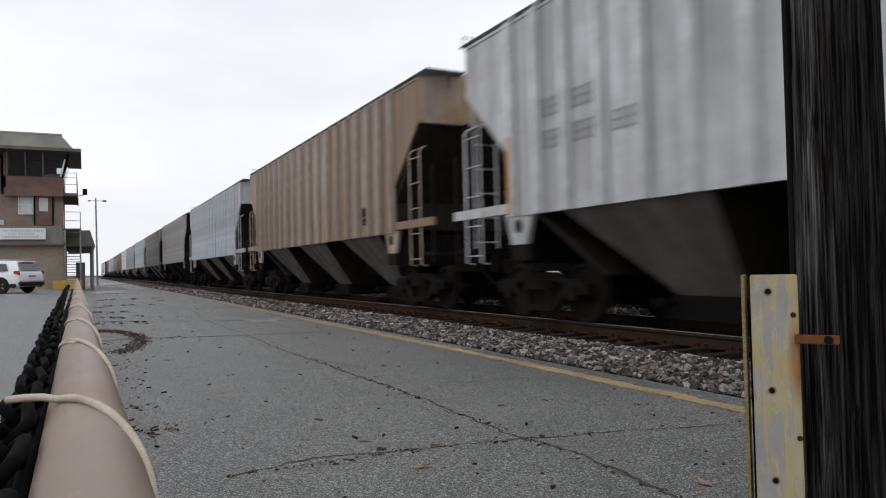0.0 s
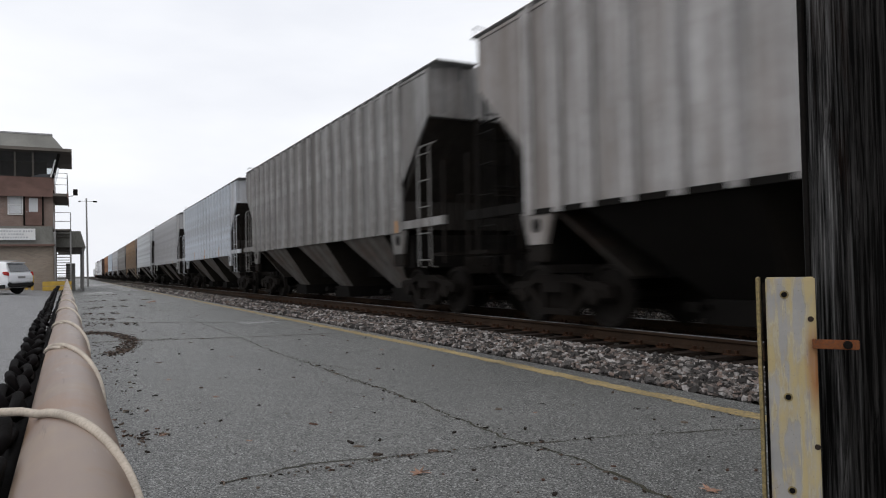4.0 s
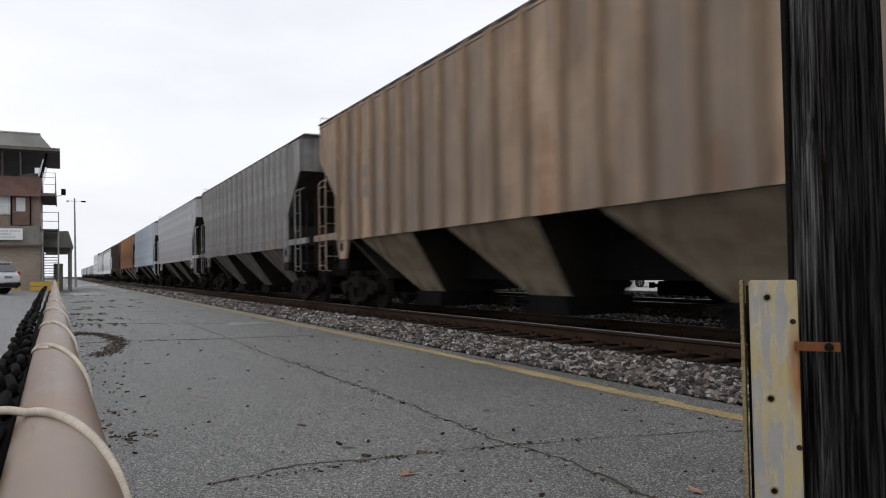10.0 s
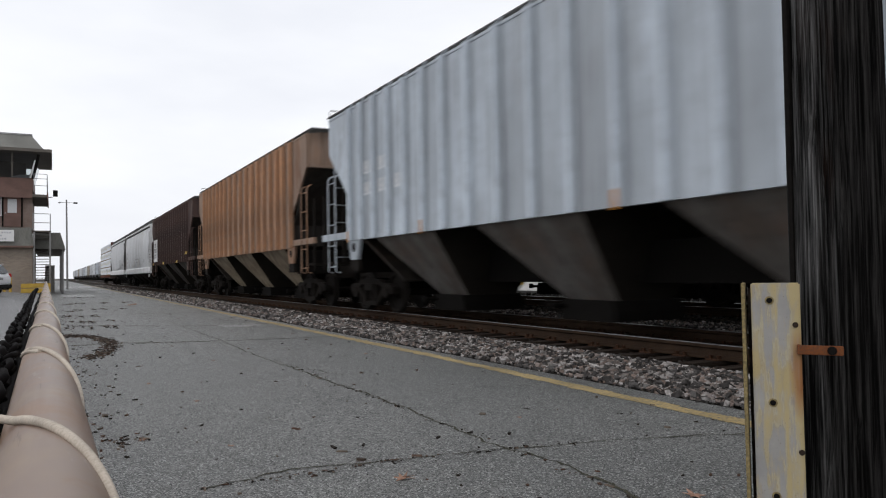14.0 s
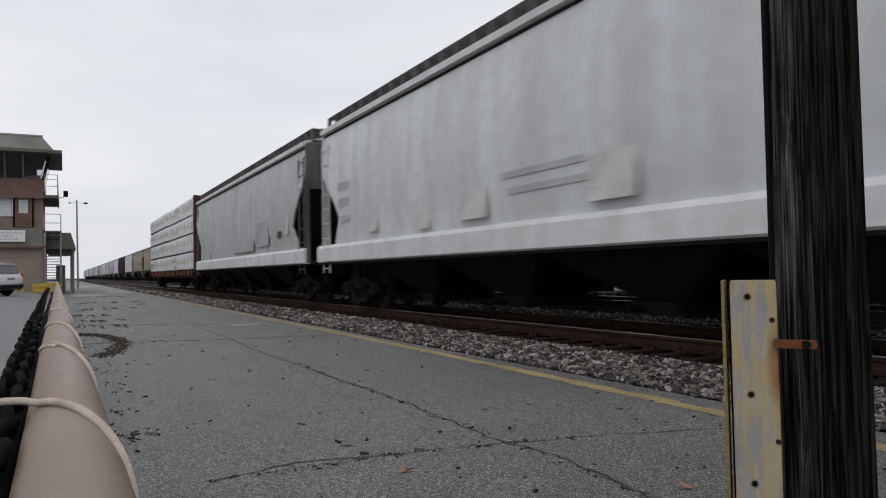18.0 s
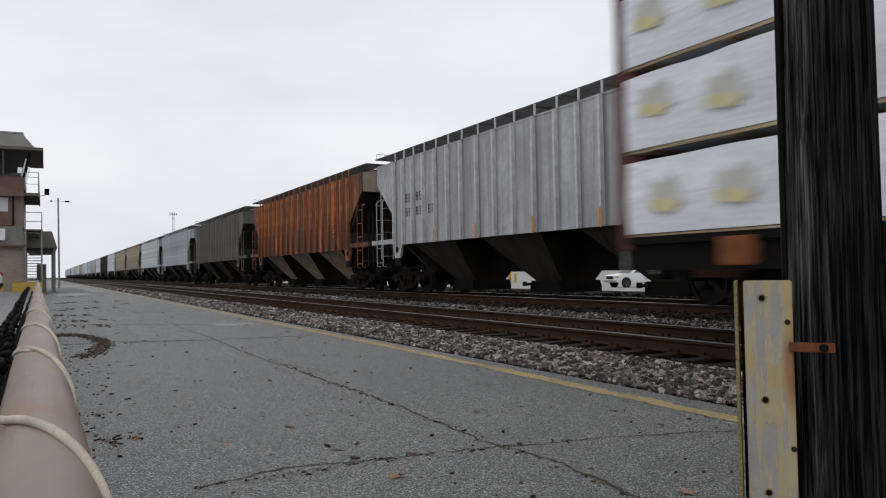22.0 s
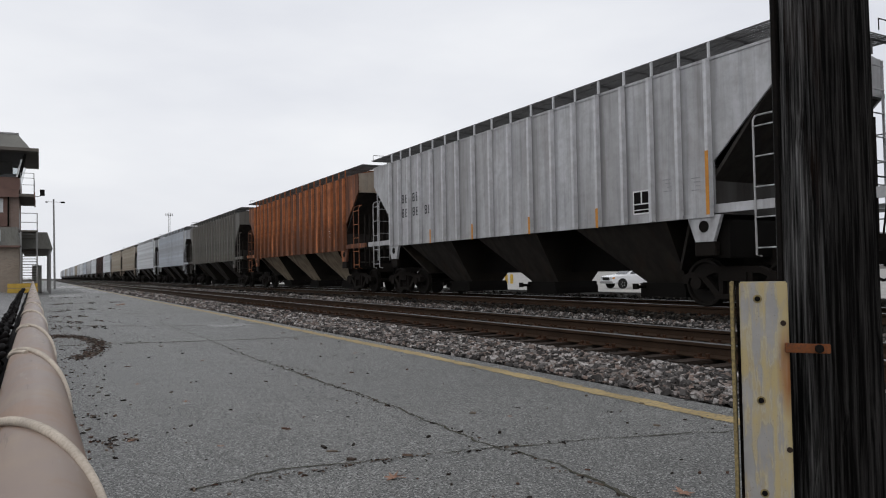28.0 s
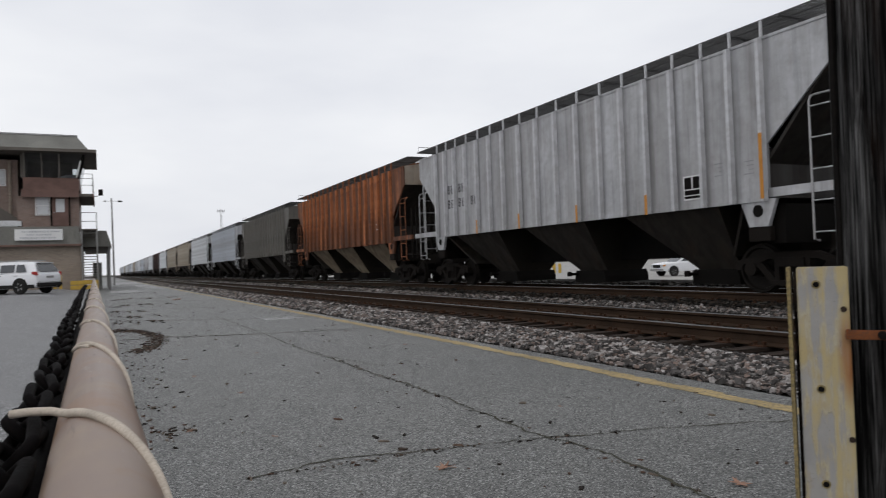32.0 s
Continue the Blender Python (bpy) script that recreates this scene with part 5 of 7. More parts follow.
def near_train():
    g = "cars of the passing freight train"
    spec = [
        (P_GREY_B, P_BAY, "grey ribbed covered hopper car with brown stains", [REP_N, SMALL], stripes((RIBS[-1],), 1.7, 1.2)),
        (P_PALE, P_BAY, "pale grey ribbed covered hopper car with orange corner mark", [REP_N, SMALL], stripes((RIBS[-1],), 1.7, 1.2)),
        (P_TAN, P_BAY, "tan ribbed covered hopper car streaked with rust", [REP_N, NEAR_DATA[1]], []),
        (P_BLUE, P_BAY, "pale blue-grey ribbed covered hopper car", [REP_N, NEAR_DATA[1]], []),
        (P_GREY_B, BLACK_STEEL, "weathered grey ribbed hopper car with dark ends", [SMALL], stripes((RIBS[1], RIBS[4], RIBS[10]), 1.65, 0.22)),
        (P_DARK, P_BAY, "dark grey weathered ribbed covered hopper car", [REP_N, SMALL], stripes((RIBS[0],), 1.65, 0.25)),
        (P_BLUE, P_BAY, "light blue ribbed covered hopper car with data panel", [REP_N, NEAR_DATA[0], NEAR_DATA[1]], stripes((RIBS[3], RIBS[8], RIBS[12]), 1.65, 0.45)),
        (P_ASH, P_BAY, "dusty grey ribbed covered hopper car", [("lettering", LETTER_WHITE, 3.1, 2.95), ("patch", LETTER_WHITE, -1.0, 3.4)], stripes((RIBS[2], RIBS[6]), 1.62, 0.16)),
        (P_MIST, P_BAY, "light grey ribbed covered hopper with dark streaks", [REP_N, SMALL], []),
        (P_RUST, P_BAY_TAN, "orange-tan rusted ribbed covered hopper car", [REP_N, SMALL], []),
        (P_DARK, P_BAY, "dark grey streaked ribbed covered hopper car", [REP_N, SMALL], stripes((RIBS[2],), 1.65, 0.3)),
        (P_GREY, P_BAY, "grey ribbed covered hopper with orange strips", [REP_N, SMALL], stripes((RIBS[0], RIBS[4], RIBS[9], RIBS[-1]), 1.7, 0.6)),
        (P_SKY, P_BAY, "sky-blue ribbed covered hopper with white lettering", [("lettering", LETTER_WHITE, 3.1, 3.0), SMALL], stripes((RIBS[1], RIBS[6], RIBS[12], RIBS[-1]), 1.62, 0.25)),
        (P_RUST_B, P_BAY_TAN, "rust-orange weathered ribbed covered hopper car", [REP_N, SMALL], []),
        (P_BROWN, P_BAY_SHADE, "dark brown ribbed covered hopper with white panels", [("white_panel", LETTER_WHITE, 5.5, 2.6), ("patch", LETTER_WHITE, -4.6, 2.9), ("patch", FADED, -4.6, 2.15)], []),
    ]
    pos = FIRST - 18.0 * 1.5
    slack = (0, 0, 0.1, 0.22, 0.28, 0.3, 0.35, 0.42, 0.42, 0.4, 0.3, 0.2, 0.1, 0, 0)
    for k, (paint, bay, label, marks, st) in enumerate(spec):
        w = []
        y = pos + slack[k]
        pos += 18.0
        car = grain_hopper("covered_hopper_car", pose(NEAR_X, y, NEAR_TOP), paint, label, g, w, marks, bay, st, BLACK_STEEL if bay is BLACK_STEEL else None, 0.2)
        near_cars.append((car, y))
        near_wheels.extend(w)
        if paint is P_BROWN:
            for row, (z, n) in enumerate(((2.95, 4), (2.6, 6), (2.25, 5))):
                for j in range(n):
                    part("stencil_mark", MARKS["stencil_mark"], LETTER_FAINT, car, m=pose(-HALF - 0.134, 5.5 + (j - (n - 1) / 2) * 0.22, z))
            for yy, z in ((-6.6, 2.1), (-3.6, 1.72), (1.8, 1.72), (6.7, 1.75)):
                part("low_strip", MARKS["low_strip"], YELLOW_PAINT, car, "yellow reflective strip", m=pose(-HALF - 0.11, yy, z))
    y = pos - 9.0 + 10.15 - 0.35
    w = []
    car = smooth_hopper("covered_hopper_car", pose(NEAR_X, y, NEAR_TOP), P_WHITE, P_WHITE_T, "white smooth-sided covered hopper car", g, w, 10.15,
                        [(7.6, 3.0, 0.7, 0.2, FADED, "lettering"), (7.6, 2.62, 0.7, 0.2, FADED, "lettering"), (7.6, 2.24, 0.6, 0.2, FADED, "lettering"), (5.9, 2.05, 0.5, 0.5, BEIGE_PATCH, "patch"), (3.4, 1.98, 0.5, 0.55, BEIGE_PATCH, "patch"), (1.5, 2.2, 0.9, 0.9, BEIGE_PATCH, "patch"), (-0.4, 2.35, 2.0, 0.1, FADED, "lettering"), (-0.5, 2.1, 2.0, 0.1, FADED, "lettering"), (-1.9, 2.3, 0.9, 1.1, BEIGE_PATCH, "patch"), (-5.6, 2.2, 0.5, 0.4, FADED, "small_print")])
    near_cars.append((car, y))
    near_wheels.extend(w)
    w = []
    y = y + 10.15 + 9.75 + 0.15
    car = smooth_hopper("covered_hopper_car", pose(NEAR_X, y, NEAR_TOP), P_SILVER, P_WHITE_T, "silver-grey smooth covered hopper with faded lettering", g, w, 9.75,
                        [(-1.3, 2.15, 3.7, 0.8, FADED, "faded_mark"), (-4.4, 2.5, 1.7, 1.3, FADED, "faded_mark"), (5.9, 1.95, 0.4, 0.6, FADED, "small_print"), (7.3, 2.7, 0.5, 0.2, FADED, "lettering"), (7.3, 2.35, 0.6, 0.2, FADED, "lettering"), (6.3, 2.75, 0.4, 0.25, FADED, "lettering"), (-6.5, 2.2, 0.5, 0.32, LETTER_DARK, "data_print"), (-7.45, 2.6, 0.3, 1.0, BEIGE_PATCH, "patch"), (4.3, 1.8, 0.3, 0.3, BEIGE_PATCH, "patch")], 0.5, P_BAY)
    near_cars.append((car, y))
    near_wheels.extend(w)
    w = []
    y = y + 9.6 + 12.2
    car = centerbeam_car("lumber_flat_car", pose(NEAR_X, y, NEAR_TOP), "red bulkhead flat car stacked with white-wrapped lumber", g, w)
    near_cars.append((car, y))
    near_wheels.extend(w)


far_wheels = []


def far_train():
    g = "cars of the standing freight train"
    kinds = [
        (P_GREY, P_BAY_SHADE, "grey ribbed covered hopper with orange rib strips", [REP_L, DATA[0], DATA[1], SMALL, ("small_print", LETTER_FAINT, -5.68, 2.25)], stripes((RIBS[4], RIBS[7], RIBS[10], RIBS[13]), 1.64, 0.42) + stripes((RIBS[0],), 1.7, 1.15)),
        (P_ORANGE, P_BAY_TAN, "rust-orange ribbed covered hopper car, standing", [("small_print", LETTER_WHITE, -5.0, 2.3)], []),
        (P_OLIVE, P_BAY_SHADE, "dark olive-grey ribbed covered hopper car", [("patch", FADED, 6.2, 2.9)], []),
        (P_BLUE, P_BAY_SHADE, "pale blue ribbed covered hopper car, standing", [], []),
        (P_MIST, P_BAY_SHADE, "pale grey covered hopper with yellow paint marks", [("patch", YELLOW_PAINT, -1.5, 2.3), ("patch", YELLOW_PAINT, -2.3, 2.9)], []),
        (P_BEIGE, P_BAY_SHADE, "beige ribbed covered hopper car, standing", [], []),
        (P_BEIGE, P_BAY_SHADE, "beige ribbed covered hopper car, standing", [], []),
        (P_MIST, P_BAY_SHADE, "light grey ribbed covered hopper car, standing", [], []),
        (P_BROWN, P_BAY_SHADE, "brown ribbed covered hopper car, standing", [], []),
        (P_MIST, P_BAY_SHADE, "light grey ribbed covered hopper car, standing", [], []),
        (P_GREY, P_BAY_SHADE, "grey ribbed covered hopper car, standing", [], []),
        (P_BLUE, P_BAY_SHADE, "pale blue ribbed covered hopper car, standing", [], []),
    ]
    # the farthest cars get light paints that stand in for distance haze
    paints = [P_MIST, P_WHITE, P_BEIGE, P_MIST, P_BLUE, P_GREY]
    for k in range(-2, 26):
        y = 23.2 + 18.1 * (k - 0.5) + (1.15 if k < 1 else 0.6 if k == 1 else 0.9)
        if k < 0:
            p = (P_GREY, P_BAY_SHADE, "grey ribbed covered hopper car, standing", [], [])
        elif k < len(kinds):
            p = kinds[k]
        else:
            p = (paints[k % 6], P_BAY_SHADE, "light ribbed covered hopper car, far off", [], [])
        grain_hopper("covered_hopper_car", pose(FAR_X, y, FAR_TOP), p[0], p[2], g, far_wheels, p[3], p[1], p[4], panel_mat=P_BEIGE if p[0] is P_ORANGE else None)


near_train()
far_train()

# ---- utility pole and its board ----
def build_pole():
    px, py = 2.28, 1.41
    r = random.Random(3)
    n, rows = 64, 46
    pole = base("utility_pole", pose(px, py, 0), "weathered dark wooden utility pole with deep checks", "utility pole")
    bm = bmesh.new()
    cracks = [(r.uniform(0, 2 * math.pi), r.uniform(-0.5, 5), r.uniform(0.8, 3.2), r.uniform(0.006, 0.016)) for _ in range(46)]
    rings = []
    for j in range(rows):
        z = -0.05 + 7.0 * j / (rows - 1)
        ring = []
        for k in range(n):
            a = 2 * math.pi * k / n
            rad = 0.152 - 0.0022 * z + 0.004 * math.sin(3 * a + z) + 0.002 * noise.noise((math.cos(a) * 4, math.sin(a) * 4, z * 1.3))
            for ca, cz, cl, depth in cracks:
                d = abs((a - ca + math.pi) % (2 * math.pi) - math.pi)
                if d < 0.06 and cz < z < cz + cl:
                    rad -= depth
            ring.append(bm.verts.new((rad * math.cos(a), rad * math.sin(a), z)))
        rings.append(ring)
    for a, b in zip(rings, rings[1:]):
        for k in range(n):
            bm.faces.new((a[k], a[(k + 1) % n], b[(k + 1) % n], b[k]))
    bm.faces.new(rings[-1])
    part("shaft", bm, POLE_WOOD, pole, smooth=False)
    # ground wire and its moulding down the edge of the pole
    bm = bmesh.new()
    tube(bm, (0.156 * math.cos(radians(148)), 0.156 * math.sin(radians(148)), 0), (0.142 * math.cos(radians(148)), 0.142 * math.sin(radians(148)), 6.9), 0.012, 6)
    part("ground_wire", bm, BLACK_STEEL, pole, "dark cable stapled to the pole")


def build_board():
    """Two planks nailed side on beside the pole, the front one yellow and peeling."""
    a = radians(53.55)
    d = 2.42
    c = Vector((d * math.sin(a), d * math.cos(a), 0))
    m = Matrix.Translation(c) @ pose(0, 0, 0, 0, 0, -53.55)
    post = base("guard_post", m, "peeling yellow-painted plank post strapped to the pole", "guard post")
    bm = bmesh.new()
    bx(bm, -0.05, 0.087, -0.02, 0.02, -0.02, 1.1)
    front = part("front_plank", bm, BOARD, post, "grey plank with flaking yellow paint", bevel=0.004)
    bm = bmesh.new()
    bx(bm, -0.078, -0.067, -0.01, 0.11, -0.02, 1.1)
    part("side_plank", bm, BOARD_BACK, post, "yellow side plank", bevel=0.002)
    bm = bmesh.new()
    bx(bm, -0.062, 0.08, 0.09, 0.12, -0.02, 1.08)
    part("back_plank", bm, TIE_WOOD, post)
    hole = shared("bolt_hole", lambda b_: lathe(b_, [(0.0085, -0.0225), (0.0085, -0.0185)], "y", 14))
    washer = shared("bolt_ring", lambda b_: lathe(b_, [(0.013, -0.0212), (0.013, -0.019)], "y", 14))
    for x, z in ((0.002, 1.047), (0.004, 0.734), (0.006, 0.451), (0.072, 0.973), (0.079, 0.589)):
        w = part("bolt", washer if x < 0.05 else hole, TIE_WOOD if x > 0.05 else BOARD_BACK, post, "rusty nail hole", m=pose(x, 0, z))
        if x < 0.05:
            part("hole", hole, BLACK_STEEL, w, m=pose(0, -0.002, 0))
    bm = bmesh.new()
    bx(bm, 0.074, 0.196, -0.045, -0.036, 0.886, 0.914)
    bx(bm, 0.074, 0.087, -0.04, -0.018, 0.886, 0.914)
    part("strap", bm, RUST, post, "rust-orange steel strap", bevel=0.002)
    bm = bmesh.new()
    lathe(bm, [(0.011, -0.056), (0.013, -0.05), (0.013, -0.04)], "y", 10)
    part("strap_bolt", bm, BLACK_STEEL, post, m=pose(0.166, 0, 0.9))


def build_pipe():
    rail = base("pipe_rail", pose(0, 0, 0), "tan painted steel pipe guard rail wrapped with rope", "guard rail")
    bm = bmesh.new()
    d = Vector((-0.0078, 1, 0)).normalized()
    z = 0.94
    n = 32
    rings = []
    ys = [-1.2 + 0.2 * k for k in range(40)] + [7 + 1.5 * k for k in range(30)]
    for y in ys:
        w = 0.0012 * math.sin(y * 2.1)
        rings.append([bm.verts.new((-0.0078 * y + w + 0.052 * math.cos(2 * math.pi * k / n), y, z + 0.052 * math.sin(2 * math.pi * k / n))) for k in range(n)])
    for a, b in zip(rings, rings[1:]):
        for k in range(n):
            bm.faces.new((a[k], a[(k + 1) % n], b[(k + 1) % n], b[k]))
    bm.faces.new(rings[0])
    bm.faces.new(rings[-1])
    part("pipe", bm, PIPE, rail, smooth=True)
    for y in (-0.9, 4.4, 9.4, 14.4, 19.4, 24.4, 29.4, 34.4, 39.4, 44.4):
        bm = bmesh.new()
        tube(bm, (-0.0078 * y, y, -0.05), (-0.0078 * y, y, z - 0.03), 0.05, 14)
        part("post", bm, PIPE, rail, "steel pipe post", smooth=True)
    r = random.Random(9)
    wraps = ((0.87, 0.155), (1.76, 0.26), (2.7, 0.3), (3.95, 0.32), (5.3, 0.32), (6.95, 0.32), (8.9, 0.3), (11.5, 0.3), (14.5, 0.3), (18.0, 0.3), (22.0, 0.3), (26.0, 0.3), (30.0, 0.3))
    for i, (y, lean) in enumerate(wraps):
        bm = bmesh.new()
        lo = -0.62 if i == 0 else -1.35
        pts = []
        for k in range(26):
            a = lo + (2.3 - lo) * k / 25
            pts.append((-0.0078 * y + 0.0555 * math.sin(a), y - lean * a, z + 0.0555 * math.cos(a)))
        if i == 0:
            x0, y0, z0 = pts[0]
            pts = [(x0 - 0.064, y0 + 0.045, z0 - 0.001), (x0 - 0.043, y0 + 0.036, z0 + 0.001), (x0 - 0.02, y0 + 0.02, z0 + 0.002)] + pts
        sweep(bm, pts, 0.0052, 10)
        part("rope_wrap", bm, ROPE, rail, "off-white rope wrapped round the pipe", smooth=True)
        if 0 < i < 6:
            bm = bmesh.new()
            sweep(bm, [(p[0] - 0.002, p[1] - 0.022 - 0.004 * k, p[2] - 0.002) for k, p in enumerate(pts[1:9])], 0.0045, 7)
            part("rope_knot", bm, ROPE, rail, "rope end tucked under the wrap", smooth=True)


def build_chain():
    """Heavy chain laid along the pipe, every link turned a right angle to the next."""
    chain = base("chain", pose(0, 0, 0), "heavy dark iron chain lashed along the pipe", "chain")
    half, wide, rod = 0.043, 0.0215, 0.0082

    def link(bm):
        """A flat oval loop of round bar."""
        n, k = 28, 12
        rings = []
        for i in range(n):
            a = 2 * math.pi * i / n
            c = Vector((wide * math.cos(a), math.copysign(half, math.sin(a)) + wide * math.sin(a), 0.0))
            out = Vector((math.cos(a), math.sin(a), 0.0))
            rings.append([bm.verts.new(c + (out * math.cos(2 * math.pi * j / k) + Vector((0, 0, 1)) * math.sin(2 * math.pi * j / k)) * rod) for j in range(k)])
        for i in range(n):
            a, b = rings[i], rings[(i + 1) % n]
            for j in range(k):
                bm.faces.new((a[j], a[(j + 1) % k], b[(j + 1) % k], b[j]))
    me = shared("chain_link", link, smooth=True)
    r = random.Random(2)
    pitch = 2 * (half + wide - rod)
    for strand, (x0, z, ya, yb) in enumerate(((-0.077, 0.95, 0.3, 16.0), (-0.1, 0.89, 0.25, 4.0))):
        y, k = ya, strand
        while y < yb:
            x = x0 - 0.0078 * y - 0.006 * min(y, 12)
            part("link", me, CHAIN, chain, m=pose(x + r.uniform(-0.003, 0.003), y, z + 0.004 * math.sin(y * 2.3 + strand), r.uniform(-5, 5), (46 if k % 2 else -44) + r.uniform(-9, 9), r.uniform(-5, 5)))
            y += pitch
            k += 1
    for dx, z, w in ((-0.063, 0.925, 0.0105), (-0.08, 0.9, 0.0105)):
        bm = bmesh.new()
        sweep(bm, [(-0.0078 * q + dx - 0.002 * math.sin(q * 2.6), q, z - 0.008 * abs(math.sin(q * 1.7 + dx * 90))) for q in [0.2 + 0.15 * j for j in range(90)]], w, 10)
        part("cable", bm, CHAIN, chain, "dark cable beside the chain", smooth=True)


build_pole()
build_board()
build_pipe()
build_chain()

# ---- yard office with its lookout cab ----
def panes(parent, x0, x1, z0, z1, y, cols, rows, frame_mat, pane_mat, label=""):
    """A framed window set in a wall that faces -y."""
    bm = bmesh.new()
    t = 0.06
    bx(bm, x0 - t, x1 + t, y - 0.08, y + 0.02, z0 - t, z0)
    bx(bm, x0 - t, x1 + t, y - 0.08, y + 0.02, z1, z1 + t)
    bx(bm, x0 - t, x0, y - 0.08, y + 0.02, z0, z1)
    bx(bm, x1, x1 + t, y - 0.08, y + 0.02, z0, z1)
    for k in range(1, cols):
        x = x0 + (x1 - x0) * k / cols
        bx(bm, x - 0.025, x + 0.025, y - 0.07, y + 0.01, z0, z1)
    for k in range(1, rows):
        z = z0 + (z1 - z0) * k / rows
        bx(bm, x0, x1, y - 0.07, y + 0.01, z - 0.025, z + 0.025)
    w = part("window", bm, frame_mat, parent, label)
    for i in range(cols):
        for j in range(rows):
            bm = bmesh.new()
            bx(bm, x0 + (x1 - x0) * i / cols + 0.03, x0 + (x1 - x0) * (i + 1) / cols - 0.03, y - 0.03, y - 0.02, z0 + (z1 - z0) * j / rows + 0.03, z0 + (z1 - z0) * (j + 1) / rows - 0.03)
            part("pane", bm, pane_mat, w)
    return w


def rail_fence(parent, pts, z, mat, heights=(0.5, 1.0), r=0.025, name="railing"):
    bm = bmesh.new()
    for h in heights:
        sweep(bm, [(x, y, z + h) for x, y in pts], r, 6)
    for a, b in zip(pts, pts[1:]):
        n = max(1, int(math.hypot(b[0] - a[0], b[1] - a[1]) / 1.6))
        for k in range(n + 1):
            x, y = a[0] + (b[0] - a[0]) * k / n, a[1] + (b[1] - a[1]) * k / n
            tube(bm, (x, y, z), (x, y, z + heights[-1]), r, 6)
    return part(name, bm, mat, parent, "steel pipe railing")


def build_office():
    Y, G = 58.0, 0.28
    R = -1.66
    off = base("yard_office", pose(0.36, 0, 0) @ Matrix.Diagonal((1.0, 1.0, 0.98, 1.0)), "brown brick yard office with an upper lookout cab", "building")

    def slab(name, mat, label, *box, **kw):
        bm = bmesh.new()
        bx(bm, *box)
        return part(name, bm, mat, off, label, **kw)
    # ground storey
    slab("wall", TAN_BRICK, "tan brick ground storey wall", -22, R, Y, Y + 12, -0.05, 3.55)
    # mansard band round the ground storey
    bm = bmesh.new()
    prism(bm, [(Y - 0.45, 3.5), (Y - 0.4, 3.7), (Y + 0.1, 4.88), (Y + 0.4, 4.88), (Y + 0.4, 3.5)], "x", -22, R - 0.05)
    prism(bm, [(R - 0.4, 3.5), (R - 0.4, 4.88), (R - 0.15, 4.88), (R + 0.12, 3.7), (R + 0.16, 3.5)], "y", Y - 0.4, Y + 12)
    part("mansard", bm, MANSARD, off, "grey-green standing seam metal band")
    for k in range(44):
        x = -21.8 + k * 0.46
        bm = bmesh.new()
        prism(bm, [(Y - 0.43, 3.7), (Y + 0.07, 4.88), (Y + 0.1, 4.88), (Y - 0.4, 3.7)], "x", x - 0.012, x + 0.012)
        if x < R - 0.3:
            part("seam", bm, MANSARD, off)
        else:
            bm.free()
    slab("gutter", BROWN_TRIM, "brown gutter under the metal band", -22, R + 0.15, Y - 0.5, Y - 0.42, 3.42, 3.55)
    # sign: white board, lettering too small to read in full
    bm = bmesh.new()
    bx(bm, -5.72, -2.75, Y - 0.62, Y - 0.56, 3.85, 4.66)
    sign = part("sign", bm, WHITE_PAINT, off, "white sign board with three lines of faded lettering")
    rs = random.Random(8)
    for row, (z, x0, x1) in enumerate(((4.47, -5.3, -3.0), (4.25, -5.0, -3.5), (4.03, -5.4, -3.3))):
        bm = bmesh.new()
        x = x0
        while x < x1:
            w = rs.uniform(0.09, 0.14)
            bx(bm, x, x + w, Y - 0.625, Y - 0.618, z - 0.06, z + 0.06)
            x += w + (0.05 if rs.random() > 0.15 else 0.14)
        part("lettering", bm, SIGN_INK, sign, "line of faint lettering")
    # middle storey
    slab("wall", BRICK, "brown brick upper wall", -5.6, R - 0.02, Y + 0.35, Y + 7.0, 4.85, 7.15)
    slab("wall", BRICK, "brown brick stair tower", -22, -5.6, Y + 1.2, Y + 8.0, 4.85, 9.9)
    panes(off, -4.42, -3.6, 5.78, 7.1, Y + 0.33, 1, 2, WHITE_PAINT, BLIND, "white sash window with closed blind")
    bm = bmesh.new()
    bx(bm, -3.42, -2.36, Y + 0.24, Y + 0.34, 4.95, 7.2)
    door = part("door", bm, BROWN_TRIM, off, "brown door with a glazed upper half")
    bm = bmesh.new()
    for q in ((-3.52, -3.42, 4.95, 7.2), (-2.36, -2.26, 4.95, 7.2)):
        bx(bm, q[0], q[1], Y + 0.2, Y + 0.36, q[2], q[3])
    part("door_frame", bm, BLACK_STEEL, door, "dark door frame")
    bm = bmesh.new()
    bx(bm, -3.18, -2.62, Y + 0.215, Y + 0.235, 5.95, 6.95)
    part("pane", bm, BLIND, door)
    bm = bmesh.new()
    bx(bm, -3.34, -3.27, Y + 0.16, Y + 0.235, 5.9, 5.96)
    part("door_handle", bm, GALV, door)
    # balcony slab and brown fascia
    bm = bmesh.new()
    bx(bm, -5.3, -0.72, Y - 0.15, Y + 7.4, 7.1, 7.3)
    part("balcony", bm, DARK_ROOF, off, "balcony slab round the cab")
    bm = bmesh.new()
    bx(bm, -5.3, R, Y - 0.2, Y - 0.12, 7.02, 7.62)
    bx(bm, -0.76, -0.68, Y - 0.2, Y + 7.4, 7.0, 7.45)
    part("fascia", bm, BROWN_TRIM, off, "brown metal fascia")
    slab("wall", BROWN_TRIM, "brown panel wall under the cab windows", -5.2, R + 0.04, Y + 0.1, Y + 6.6, 7.6, 8.5)
